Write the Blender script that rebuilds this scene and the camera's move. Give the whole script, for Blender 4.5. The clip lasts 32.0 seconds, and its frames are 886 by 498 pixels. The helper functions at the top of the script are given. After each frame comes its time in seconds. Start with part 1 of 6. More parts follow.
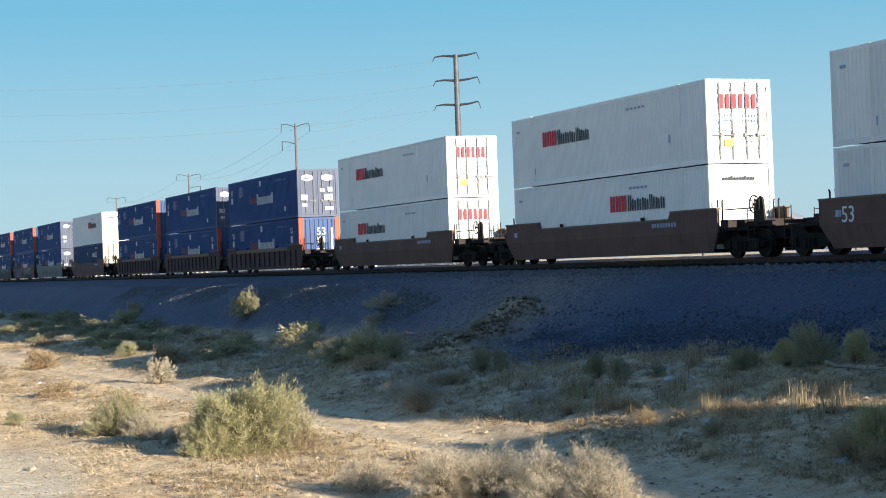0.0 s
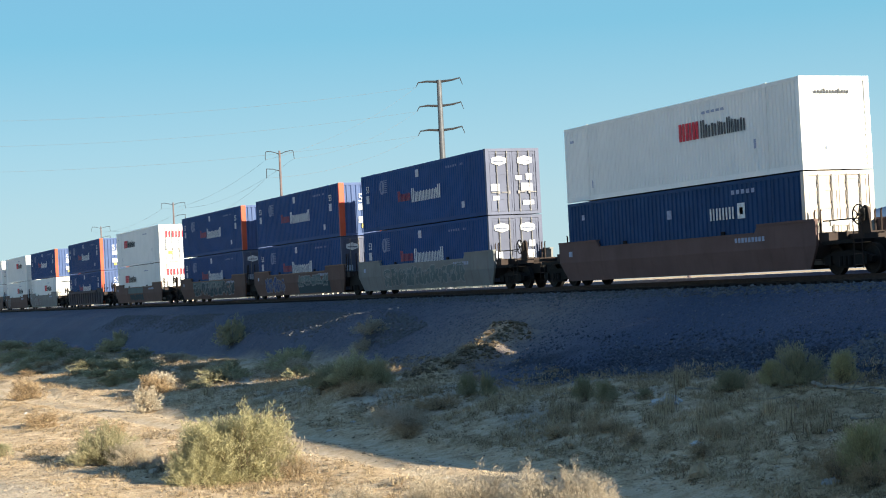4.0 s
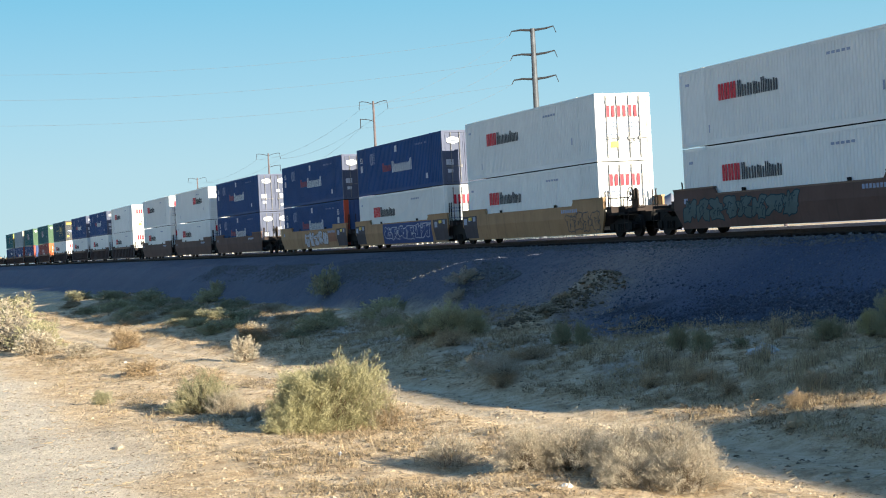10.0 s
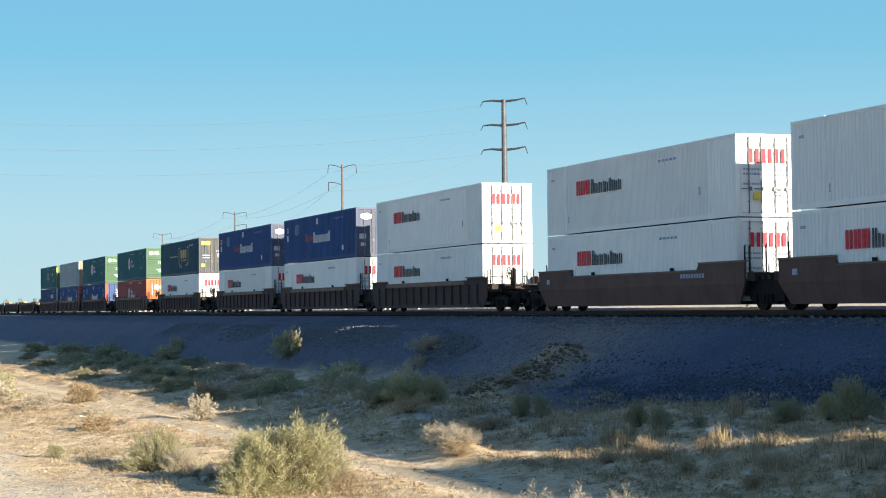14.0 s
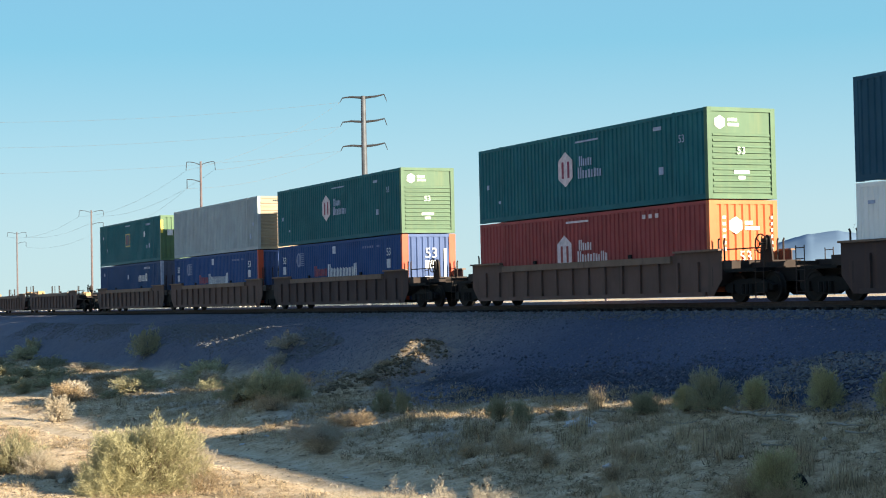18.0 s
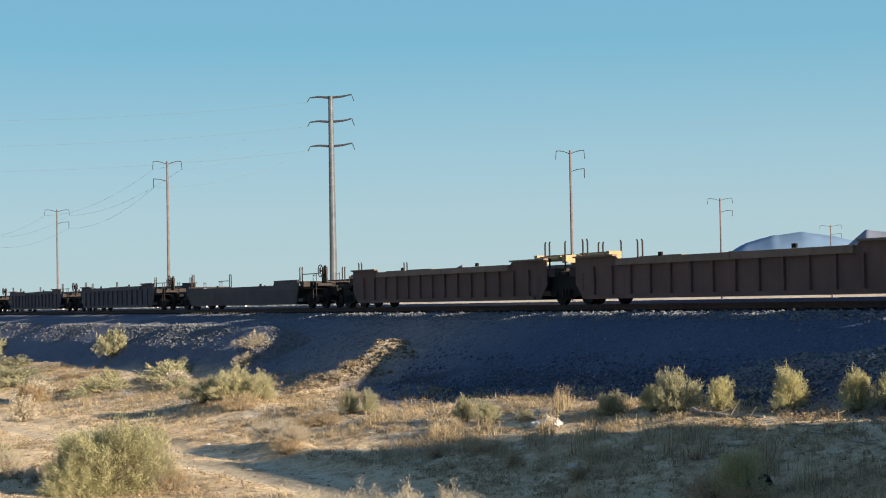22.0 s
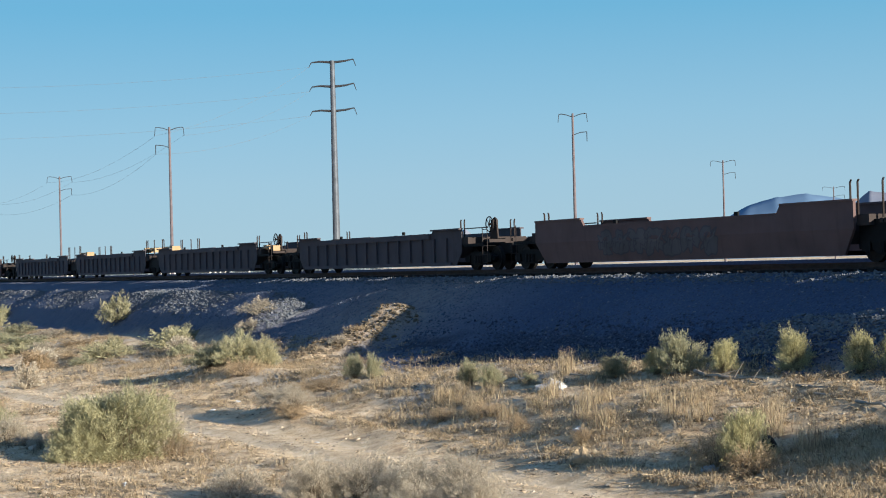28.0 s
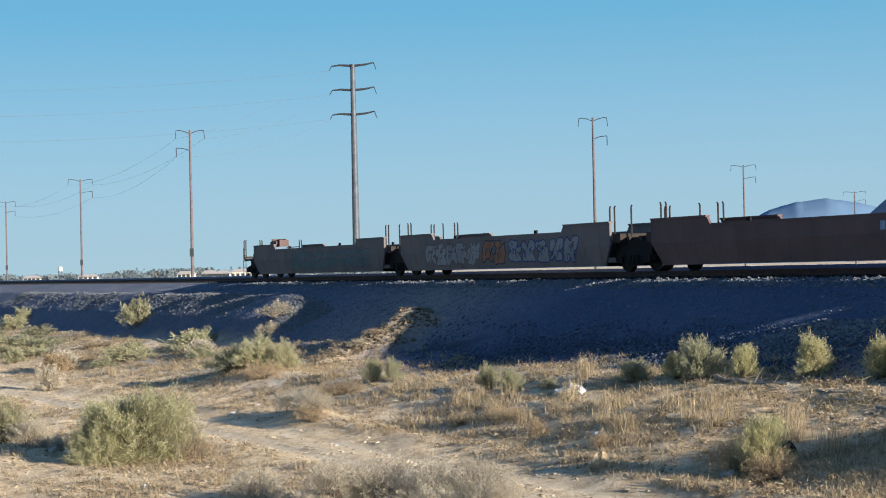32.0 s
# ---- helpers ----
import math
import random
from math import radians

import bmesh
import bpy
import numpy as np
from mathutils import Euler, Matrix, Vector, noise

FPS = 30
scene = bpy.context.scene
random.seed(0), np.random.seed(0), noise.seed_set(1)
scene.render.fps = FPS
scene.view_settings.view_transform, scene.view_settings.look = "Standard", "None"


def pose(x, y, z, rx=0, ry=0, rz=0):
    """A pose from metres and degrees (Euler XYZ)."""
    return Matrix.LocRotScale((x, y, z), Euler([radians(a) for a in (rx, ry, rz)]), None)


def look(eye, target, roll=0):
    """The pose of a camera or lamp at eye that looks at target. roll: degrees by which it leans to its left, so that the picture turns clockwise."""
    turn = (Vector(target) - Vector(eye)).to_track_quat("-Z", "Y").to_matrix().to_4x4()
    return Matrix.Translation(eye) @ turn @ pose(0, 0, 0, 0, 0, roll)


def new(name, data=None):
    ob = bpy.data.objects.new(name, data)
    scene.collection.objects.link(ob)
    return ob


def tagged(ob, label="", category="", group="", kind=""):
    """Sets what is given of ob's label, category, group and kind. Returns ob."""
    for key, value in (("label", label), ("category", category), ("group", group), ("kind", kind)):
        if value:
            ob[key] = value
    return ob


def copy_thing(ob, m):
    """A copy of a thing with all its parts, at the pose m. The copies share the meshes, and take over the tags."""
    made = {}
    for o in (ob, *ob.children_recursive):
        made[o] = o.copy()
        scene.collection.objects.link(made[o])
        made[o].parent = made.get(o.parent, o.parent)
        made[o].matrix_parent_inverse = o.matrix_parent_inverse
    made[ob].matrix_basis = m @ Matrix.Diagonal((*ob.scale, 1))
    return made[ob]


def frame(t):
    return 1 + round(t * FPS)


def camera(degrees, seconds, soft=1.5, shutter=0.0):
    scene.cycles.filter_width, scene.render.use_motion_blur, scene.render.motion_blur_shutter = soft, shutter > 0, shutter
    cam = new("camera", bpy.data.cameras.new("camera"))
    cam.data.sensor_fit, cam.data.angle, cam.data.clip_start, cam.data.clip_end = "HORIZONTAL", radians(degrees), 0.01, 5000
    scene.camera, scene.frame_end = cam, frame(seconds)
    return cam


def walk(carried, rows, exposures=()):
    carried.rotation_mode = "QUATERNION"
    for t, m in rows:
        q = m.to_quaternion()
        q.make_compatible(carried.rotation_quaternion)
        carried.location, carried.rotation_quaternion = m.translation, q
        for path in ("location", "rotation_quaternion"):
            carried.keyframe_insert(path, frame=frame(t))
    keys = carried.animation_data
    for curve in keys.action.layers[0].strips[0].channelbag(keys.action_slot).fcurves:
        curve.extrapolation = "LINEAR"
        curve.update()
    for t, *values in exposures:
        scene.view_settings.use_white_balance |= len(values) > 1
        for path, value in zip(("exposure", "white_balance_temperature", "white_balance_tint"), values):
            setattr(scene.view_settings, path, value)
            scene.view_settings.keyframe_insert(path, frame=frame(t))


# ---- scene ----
# ------------------------------------------------------------------ camera
cam = camera(29.16, 32.0, soft=1.05)
# the camera stands at the origin, about 4 m above the desert floor, and is turned by hand: (seconds, yaw, pitch, roll)
TURNS = ((0, 68.11, 0.46, 2.11), (0.5, 67.90, 0.98, 1.69), (1, 67.38, 1.29, 2.06), (1.5, 67.25, 1.51, 1.79), (2, 67.04, 1.54, 1.89), (2.5, 67.12, 1.48, 1.78), (3, 67.25, 1.31, 2.58), (3.5, 67.55, 1.13, 2.81), (5.5, 67.86, 2.24, 2.36), (6, 67.89, 2.35, 2.25), (6.5, 68.03, 2.21, 2.57), (7, 68.10, 2.00, 2.51), (7.5, 68.65, 1.64, 2.24), (8, 69.32, 1.40, 2.72), (8.5, 68.71, 0.43, 1.74), (9, 69.90, -0.27, 3.03), (9.5, 71.04, -0.70, 2.83), (10, 70.80, -0.25, 2.99), (10.5, 70.54, -0.30, 2.60), (11, 70.17, -0.44, 2.52), (11.5, 70.20, -0.17, 2.98), (12, 69.84, 0.30, 1.91), (12.5, 69.71, 0.76, 1.16), (13, 69.89, 1.48, 1.27), (13.5, 70.06, 1.89, 0.70), (15.5, 66.22, 1.93, 1.65), (16, 65.19, 2.08, 1.88), (16.5, 64.69, 2.10, 1.43), (17, 64.72, 1.80, 1.20), (17.5, 64.85, 1.82, 1.28), (18, 64.88, 1.77, 1.18), (18.5, 64.59, 1.67, 1.62), (19, 63.93, 1.35, 1.71), (19.5, 63.60, 1.15, 1.14), (20, 63.73, 1.42, 1.31), (20.5, 63.79, 1.49, 1.04), (21, 63.97, 1.72, 1.41), (21.5, 63.88, 1.83, 1.34), (22, 63.77, 1.76, 1.08), (22.5, 63.84, 1.55, 1.04), (23, 63.84, 1.41, 0.94), (23.5, 64.02, 1.37, 0.83), (24, 64.16, 1.49, 0.80), (24.5, 64.17, 1.57, 0.84), (25, 64.19, 1.41, 0.92), (25.5, 64.18, 1.26, 1.14), (27.5, 64.25, 0.85, 0.87), (28, 63.88, 0.56, 1.48), (28.5, 63.76, 0.41, 0.84), (29, 63.90, 0.21, 0.77), (29.5, 64.13, 0.28, 1.08), (30, 64.03, 0.13, 0.97), (30.5, 64.29, 0.41, 0.93), (31, 64.48, 0.59, 1.13), (31.5, 64.57, 0.74, 1.51), (32, 64.54, 0.70, 1.29))
walk(cam, [(t, pose(0, 0, 0, 90 + pitch, roll, yaw)) for t, yaw, pitch, roll in TURNS], exposures=[(0.0, 1.56, 6450, 5), (1.5, 1.63, 6700, 5), (3.0, 1.67, 6800, 5), (6.0, 1.72, 6700, 5), (13.0, 1.70, 6550, 4), (17.0, 1.77, 6900, 6), (19.0, 1.83, 7150, 7), (20.5, 1.69, 7300, 8), (22.0, 1.47, 6950, 8), (23.0, 1.43, 6650, 7), (26.0, 1.40, 6050, 6), (32.0, 1.38, 6000, 6)])

# ------------------------------------------------------------------ light
SUN_X, SUN_Y, SUN_Z = 1.0, 0.44, 0.275
SUN_EL = math.atan2(SUN_Z, math.hypot(SUN_X, SUN_Y))
SUN_ROT = math.atan2(SUN_X, SUN_Y)
world = bpy.data.worlds.new("sky")
scene.world = world
world.use_nodes = True
wt = world.node_tree
sky = wt.nodes.new("ShaderNodeTexSky")
sky.sky_type, sky.sun_disc = "NISHITA", False
sky.sun_elevation, sky.sun_rotation = SUN_EL, SUN_ROT
sky.altitude, sky.air_density, sky.dust_density, sky.ozone_density = 700, 1.0, 0.0, 5.0
bg = wt.nodes["Background"]
bg.inputs["Strength"].default_value = 0.0526
tint = wt.nodes.new("ShaderNodeMix")
tint.data_type, tint.blend_type = "RGBA", "MULTIPLY"
tint.inputs[0].default_value = 1.0
tint.inputs[7].default_value = (0.37, 1.00, 1.18, 1)
wt.links.new(sky.outputs[0], tint.inputs[6])
# dusty air: pale at the horizon, clear blue higher up
where = wt.nodes.new("ShaderNodeTexCoord")
split = wt.nodes.new("ShaderNodeSeparateXYZ")
air = wt.nodes.new("ShaderNodeValToRGB")
stops = air.color_ramp.elements
while len(stops) < 6:
    stops.new(0.5)
for stop, (height, col) in zip(stops, ((0.0, (0.65, 0.825, 0.93)), (0.05, (0.585, 0.815, 0.955)), (0.085, (0.485, 0.78, 0.965)), (0.15, (0.28, 0.665, 0.93)), (0.32, (0.235, 0.475, 0.87)), (1.0, (0.21, 0.41, 0.80)))):
    stop.position, stop.color = height, (*col, 1)
glow = wt.nodes.new("ShaderNodeMix")
glow.data_type, glow.blend_type = "RGBA", "MULTIPLY"
glow.inputs[0].default_value = 1.0
glow.inputs[7].default_value = (5.0, 5.0, 5.0, 1)
haze = wt.nodes.new("ShaderNodeMix")
haze.data_type = "RGBA"
haze.inputs[0].default_value = 0.93
wt.links.new(where.outputs["Generated"], split.inputs[0])
wt.links.new(split.outputs["Z"], air.inputs[0])
wt.links.new(air.outputs[0], glow.inputs[6])
wt.links.new(tint.outputs[2], haze.inputs[6])
wt.links.new(glow.outputs[2], haze.inputs[7])
wt.links.new(haze.outputs[2], bg.inputs["Color"])
sun = new("sun", bpy.data.lights.new("sun", "SUN"))
sun.data.energy, sun.data.angle, sun.data.color = 5.0, radians(0.53), (1.0, 0.875, 0.715)
sun.matrix_world = look((0, 0, 0), (-SUN_X, -SUN_Y, -SUN_Z))

# ------------------------------------------------------------------ materials
def node_mat(name):
    m = bpy.data.materials.new(name)
    m.use_nodes = True
    return m, m.node_tree.nodes, m.node_tree.links, m.node_tree.nodes["Principled BSDF"]


def noise_node(n, l, scale, detail=4.0, coord="Object", stretch=None, rough=0.55):
    tc = n.new("ShaderNodeTexCoord")
    nz = n.new("ShaderNodeTexNoise")
    nz.inputs["Scale"].default_value, nz.inputs["Detail"].default_value, nz.inputs["Roughness"].default_value = scale, detail, rough
    src = tc.outputs[coord]
    if stretch:
        mp = n.new("ShaderNodeMapping")
        mp.inputs["Scale"].default_value = stretch
        l.new(src, mp.inputs[0])
        src = mp.outputs[0]
    l.new(src, nz.inputs["Vector"])
    return nz.outputs["Fac"]


def ramp(n, l, fac, stops):
    r = n.new("ShaderNodeValToRGB")
    el = r.color_ramp.elements
    while len(el) < len(stops):
        el.new(0.5)
    for e, (p, c) in zip(el, stops):
        e.position, e.color = p, (*c, 1)
    l.new(fac, r.inputs[0])
    return r.outputs[0]


def mixed(n, l, fac, a, b, mode="MIX"):
    m = n.new("ShaderNodeMix")
    m.data_type, m.blend_type = "RGBA", mode
    for sock, val in ((m.inputs[0], fac), (m.inputs[6], a), (m.inputs[7], b)):
        if isinstance(val, (int, float)):
            sock.default_value = val
        elif isinstance(val, tuple):
            sock.default_value = (*val, 1)
        else:
            l.new(val, sock)
    return m.outputs[2]


def bump(n, l, p, fac, strength, dist):
    b = n.new("ShaderNodeBump")
    b.inputs["Strength"].default_value, b.inputs["Distance"].default_value = strength, dist
    l.new(fac, b.inputs["Height"])
    l.new(b.outputs[0], p.inputs["Normal"])


def paint(name, col, rough=0.5, dirt=(0.16, 0.12, 0.09), amount=0.35, metal=0.0, even=0.0):
    """Weathered paint: patchy fading, vertical grime streaks, small scuffs."""
    m, n, l, p = node_mat(name)
    info = n.new("ShaderNodeObjectInfo")
    fade = noise_node(n, l, 0.9, 3)
    lo, hi = tuple(c * (0.86 + even) for c in col), tuple(min(1, c * (1.10 - even * 0.7) + 0.004) for c in col)
    c = ramp(n, l, fade, ((0.3, lo), (0.7, hi)))
    vary = n.new("ShaderNodeMapRange")
    vary.inputs["To Min"].default_value, vary.inputs["To Max"].default_value = 0.9, 1.05
    l.new(info.outputs["Random"], vary.inputs[0])
    c = mixed(n, l, 1.0, c, vary.outputs[0], "MULTIPLY")
    streak = noise_node(n, l, 2.6, 6, stretch=(1.4, 1.4, 0.12), rough=0.65)
    sr = ramp(n, l, streak, ((0.52, (0, 0, 0)), (0.78, (amount, amount, amount))))
    c = mixed(n, l, sr, c, dirt)
    spots = noise_node(n, l, 9.0, 5, rough=0.7)
    pr = ramp(n, l, spots, ((0.62, (0, 0, 0)), (0.74, (amount * 0.8,) * 3)))
    c = mixed(n, l, pr, c, dirt)
    l.new(c, p.inputs["Base Color"])
    p.inputs["Specular IOR Level"].default_value = 0.14
    p.inputs["Roughness"].default_value, p.inputs["Metallic"].default_value = rough, metal
    bump(n, l, p, spots, 0.06, 0.01)
    return m


def plain(name, col, rough=0.6, metal=0.0, scale=6.0):
    m, n, l, p = node_mat(name)
    f = noise_node(n, l, scale, 4)
    l.new(ramp(n, l, f, ((0.3, tuple(c * 0.75 for c in col)), (0.7, tuple(min(1, c * 1.2) for c in col)))), p.inputs["Base Color"])
    p.inputs["Specular IOR Level"].default_value = 0.15
    p.inputs["Roughness"].default_value, p.inputs["Metallic"].default_value = rough, metal
    return m


def foliage(name, a, b, c):
    """Leaves that differ from clump to clump and bush to bush, a little light passing through."""
    m, n, l, p = node_mat(name)
    info, geo = n.new("ShaderNodeObjectInfo"), n.new("ShaderNodeNewGeometry")
    col = ramp(n, l, geo.outputs["Random Per Island"], ((0.0, a), (0.55, b), (1.0, c)))
    patch = noise_node(n, l, 2.2, 3)
    col = mixed(n, l, ramp(n, l, patch, ((0.4, (0, 0, 0)), (0.7, (0.5, 0.5, 0.5)))), col, c)
    v = n.new("ShaderNodeMapRange")
    v.inputs["To Min"].default_value, v.inputs["To Max"].default_value = 0.82, 1.12
    l.new(info.outputs["Random"], v.inputs[0])
    col = mixed(n, l, 1.0, col, v.outputs[0], "MULTIPLY")
    l.new(col, p.inputs["Base Color"])
    p.inputs["Roughness"].default_value = 0.8
    tr = n.new("ShaderNodeBsdfTranslucent")
    l.new(col, tr.inputs["Color"])
    mx = n.new("ShaderNodeMixShader")
    mx.inputs[0].default_value = 0.42
    out = n["Material Output"]
    l.new(p.outputs[0], mx.inputs[1])
    l.new(tr.outputs[0], mx.inputs[2])
    l.new(mx.outputs[0], out.inputs["Surface"])
    return m


M_WHITE = paint("white container paint", (0.69, 0.70, 0.69), 0.55, (0.43, 0.42, 0.40), 0.16, even=0.1)
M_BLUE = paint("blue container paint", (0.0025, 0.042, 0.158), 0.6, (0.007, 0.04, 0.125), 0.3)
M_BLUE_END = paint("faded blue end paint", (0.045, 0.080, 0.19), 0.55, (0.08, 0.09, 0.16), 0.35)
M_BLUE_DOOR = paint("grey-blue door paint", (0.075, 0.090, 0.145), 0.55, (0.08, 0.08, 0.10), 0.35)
M_ORANGE = paint("orange corner paint", (0.43, 0.075, 0.04), 0.5, (0.25, 0.1, 0.05), 0.25)
# side green pushed to teal, the shade's blue mixed in; end greens stay warm
M_GREEN = paint("shade-tinted green container paint", (0.005, 0.094, 0.116), 0.6, (0.025, 0.08, 0.07), 0.3)
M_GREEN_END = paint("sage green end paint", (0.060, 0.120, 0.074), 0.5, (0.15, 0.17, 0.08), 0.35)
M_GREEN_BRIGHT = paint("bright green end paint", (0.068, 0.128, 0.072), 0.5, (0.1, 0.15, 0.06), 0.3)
# side orange is reddened in its colour for shade; the end colour is warmer
M_ORANGE_BOX = paint("shade-tinted orange-red container paint", (0.25, 0.044, 0.046), 0.55, (0.25, 0.08, 0.05), 0.25)
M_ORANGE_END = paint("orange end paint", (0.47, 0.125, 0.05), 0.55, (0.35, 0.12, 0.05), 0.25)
# the bluish cast of the shaded side is mixed into this grey
M_GREY_BOX = paint("shade-tinted grey container paint", (0.28, 0.32, 0.34), 0.6, (0.20, 0.20, 0.19), 0.35)
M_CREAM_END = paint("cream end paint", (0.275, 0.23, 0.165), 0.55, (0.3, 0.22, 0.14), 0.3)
M_NAVY = paint("navy container paint", (0.010, 0.056, 0.098), 0.6, (0.04, 0.05, 0.07), 0.3)
M_NAVY_DOOR = paint("slate door paint", (0.048, 0.056, 0.064), 0.45, (0.28, 0.16, 0.08), 0.6)
M_DARKBLUE = paint("dark blue container paint", (0.006, 0.042, 0.125), 0.6, (0.04, 0.05, 0.07), 0.3)
M_GREYDOOR = paint("weathered grey door paint", (0.42, 0.38, 0.34), 0.5, (0.25, 0.15, 0.1), 0.5)
M_BROWN = paint("rusty brown well paint", (0.105, 0.066, 0.056), 0.75, (0.05, 0.04, 0.035), 0.6)
M_RIBWELL = paint("grimy dark brown well paint", (0.060, 0.041, 0.040), 0.75, (0.105, 0.058, 0.042), 0.6)
M_BROWN_TOP = paint("worn brown chord paint", (0.165, 0.115, 0.088), 0.75, (0.07, 0.05, 0.04), 0.7)
M_DARKWELL = paint("dark grimy well paint", (0.070, 0.060, 0.068), 0.75, (0.05, 0.04, 0.035), 0.6)
M_LOWWELL = paint("grimy low well paint", (0.072, 0.064, 0.070), 0.75, (0.05, 0.04, 0.035), 0.6)
M_TAN = paint("tan yellow well paint", (0.31, 0.192, 0.102), 0.65, (0.12, 0.08, 0.05), 0.6)
M_REDWELL = paint("oxide red well paint", (0.108, 0.070, 0.066), 0.75, (0.07, 0.045, 0.04), 0.5)
M_TAILWELL = paint("faded grey-brown well paint", (0.135, 0.118, 0.112), 0.75, (0.07, 0.05, 0.045), 0.6)
M_GREYWELL = paint("pale grey well paint", (0.17, 0.18, 0.18), 0.7, (0.09, 0.07, 0.06), 0.6)
# steel set near black: the shade under the cars is in the colour
M_STEEL = plain("shade-blackened truck steel", (0.006, 0.006, 0.0065), 0.75)
M_GEAR = paint("grimy end gear paint", (0.030, 0.022, 0.020), 0.75, (0.05, 0.04, 0.035), 0.5)
# wheels are blackened likewise, to sink into the painted shade
M_WHEEL = plain("worn wheel steel, shade-blackened", (0.013, 0.012, 0.012), 0.7, 0.0)
M_RODS = plain("galvanised rod steel", (0.17, 0.17, 0.175), 0.6, 0.2)
M_YELLOW = paint("dull tan gear paint", (0.33, 0.22, 0.115), 0.55, (0.2, 0.12, 0.05), 0.5)
M_RED = plain("red vinyl", (0.50, 0.025, 0.045), 0.5)
M_REDDIM = plain("faded red vinyl", (0.19, 0.025, 0.06), 0.5)
M_INK = plain("dark grey vinyl", (0.045, 0.05, 0.06), 0.5)
M_VINYL = plain("white vinyl", (0.56, 0.58, 0.60), 0.5)
M_LABEL = plain("greyed white label", (0.40, 0.43, 0.50), 0.5)
M_WORD = plain("worn white lettering vinyl", (0.50, 0.53, 0.58), 0.5)
M_FAINT = plain("faint bluish vinyl", (0.13, 0.17, 0.28), 0.6)
M_GHOST = plain("faded white vinyl", (0.25, 0.30, 0.42), 0.5)
M_GOLD = plain("yellow vinyl", (0.65, 0.48, 0.08), 0.5)
# dim copy of the yellow vinyl, shade put into its colour
M_DIMGOLD = plain("shade-dimmed yellow vinyl", (0.31, 0.25, 0.075), 0.5)
M_PINKW = plain("pale pink vinyl", (0.50, 0.42, 0.45), 0.5)
M_SPRAYW = paint("white spray paint", (0.22, 0.23, 0.24), 0.7, (0.1, 0.08, 0.07), 0.5)
M_SPRAYDIM = paint("worn grey spray paint", (0.10, 0.09, 0.092), 0.7, (0.06, 0.05, 0.05), 0.5)
M_SPRAYB = paint("blue spray paint", (0.03, 0.055, 0.17), 0.7, (0.05, 0.05, 0.06), 0.4)
M_SPRAYN = paint("dark teal spray paint", (0.02, 0.045, 0.06), 0.7, (0.05, 0.05, 0.06), 0.4)
M_SPRAYO = paint("faded orange spray paint", (0.26, 0.12, 0.07), 0.7, (0.12, 0.09, 0.07), 0.5)
M_SPRAYT = paint("pale teal spray paint", (0.085, 0.125, 0.13), 0.7, (0.1, 0.09, 0.08), 0.4)
M_POLE = plain("galvanised pole steel", (0.080, 0.089, 0.104), 0.55, 0.2, 1.5)
# wood lightened and greyed: the haze over the far poles is in its colour
M_WOOD = plain("weathered red-brown pole wood, haze-paled", (0.115, 0.094, 0.100), 0.85, 0, 2.0)
M_ARM = plain("dark cross-arm wood", (0.03, 0.031, 0.036), 0.8)
M_WIRE = plain("aluminium wire", (0.125, 0.135, 0.15), 0.6, 0.0)
M_RAIL = plain("rusted rail steel", (0.05, 0.035, 0.03), 0.7, 0.0)
M_TIE = plain("creosoted tie wood", (0.028, 0.024, 0.022), 0.9)
M_PAPER = plain("white litter", (0.43, 0.43, 0.43), 0.7)
M_CARD = plain("buff litter card", (0.36, 0.27, 0.17), 0.8)
M_ROCK = plain("pale tan rock", (0.33, 0.28, 0.22), 0.9)
M_BLACK = plain("black rubber", (0.015, 0.015, 0.016), 0.7)
M_PLASTER = plain("pale far plaster", (0.68, 0.62, 0.52), 0.8)
M_ROOF = plain("far roof tiles", (0.36, 0.31, 0.28), 0.8)
M_GLASS = plain("dark far window", (0.03, 0.035, 0.04), 0.2)
M_SALT = foliage("grey-green saltbush leaves", (0.235, 0.218, 0.12), (0.365, 0.338, 0.195), (0.49, 0.445, 0.275))
M_GREENB = foliage("green brush leaves", (0.21, 0.205, 0.12), (0.30, 0.285, 0.17), (0.41, 0.38, 0.24))
M_GREYB = foliage("grey dry brush leaves", (0.26, 0.22, 0.16), (0.42, 0.36, 0.27), (0.56, 0.485, 0.375))
M_GOLDB = foliage("straw grass", (0.22, 0.16, 0.095), (0.41, 0.315, 0.19), (0.57, 0.465, 0.30))
M_WEED = foliage("dead weeds", (0.10, 0.07, 0.045), (0.30, 0.22, 0.13), (0.56, 0.44, 0.28))
M_STRAW = foliage("pale straw litter", (0.20, 0.14, 0.08), (0.49, 0.365, 0.215), (0.69, 0.55, 0.36))
M_BROWNB = foliage("russet dry brush", (0.22, 0.16, 0.10), (0.37, 0.265, 0.155), (0.51, 0.39, 0.24))
M_OLIVE = foliage("yellow-olive brush leaves", (0.24, 0.22, 0.105), (0.37, 0.34, 0.17), (0.50, 0.45, 0.25))
M_YELLOWED = foliage("yellowing saltbush leaves", (0.24, 0.225, 0.115), (0.38, 0.355, 0.19), (0.52, 0.475, 0.285))
M_DRIFT = plain("weathered grey driftwood", (0.26, 0.23, 0.19), 0.9)
M_TWIG = plain("grey brown twigs", (0.16, 0.12, 0.085), 0.9)
# leaf greens paled towards blue, so the haze is in the colour
M_FARTREE = foliage("far tree leaves paled with haze", (0.12, 0.15, 0.165), (0.15, 0.185, 0.195), (0.19, 0.22, 0.225))


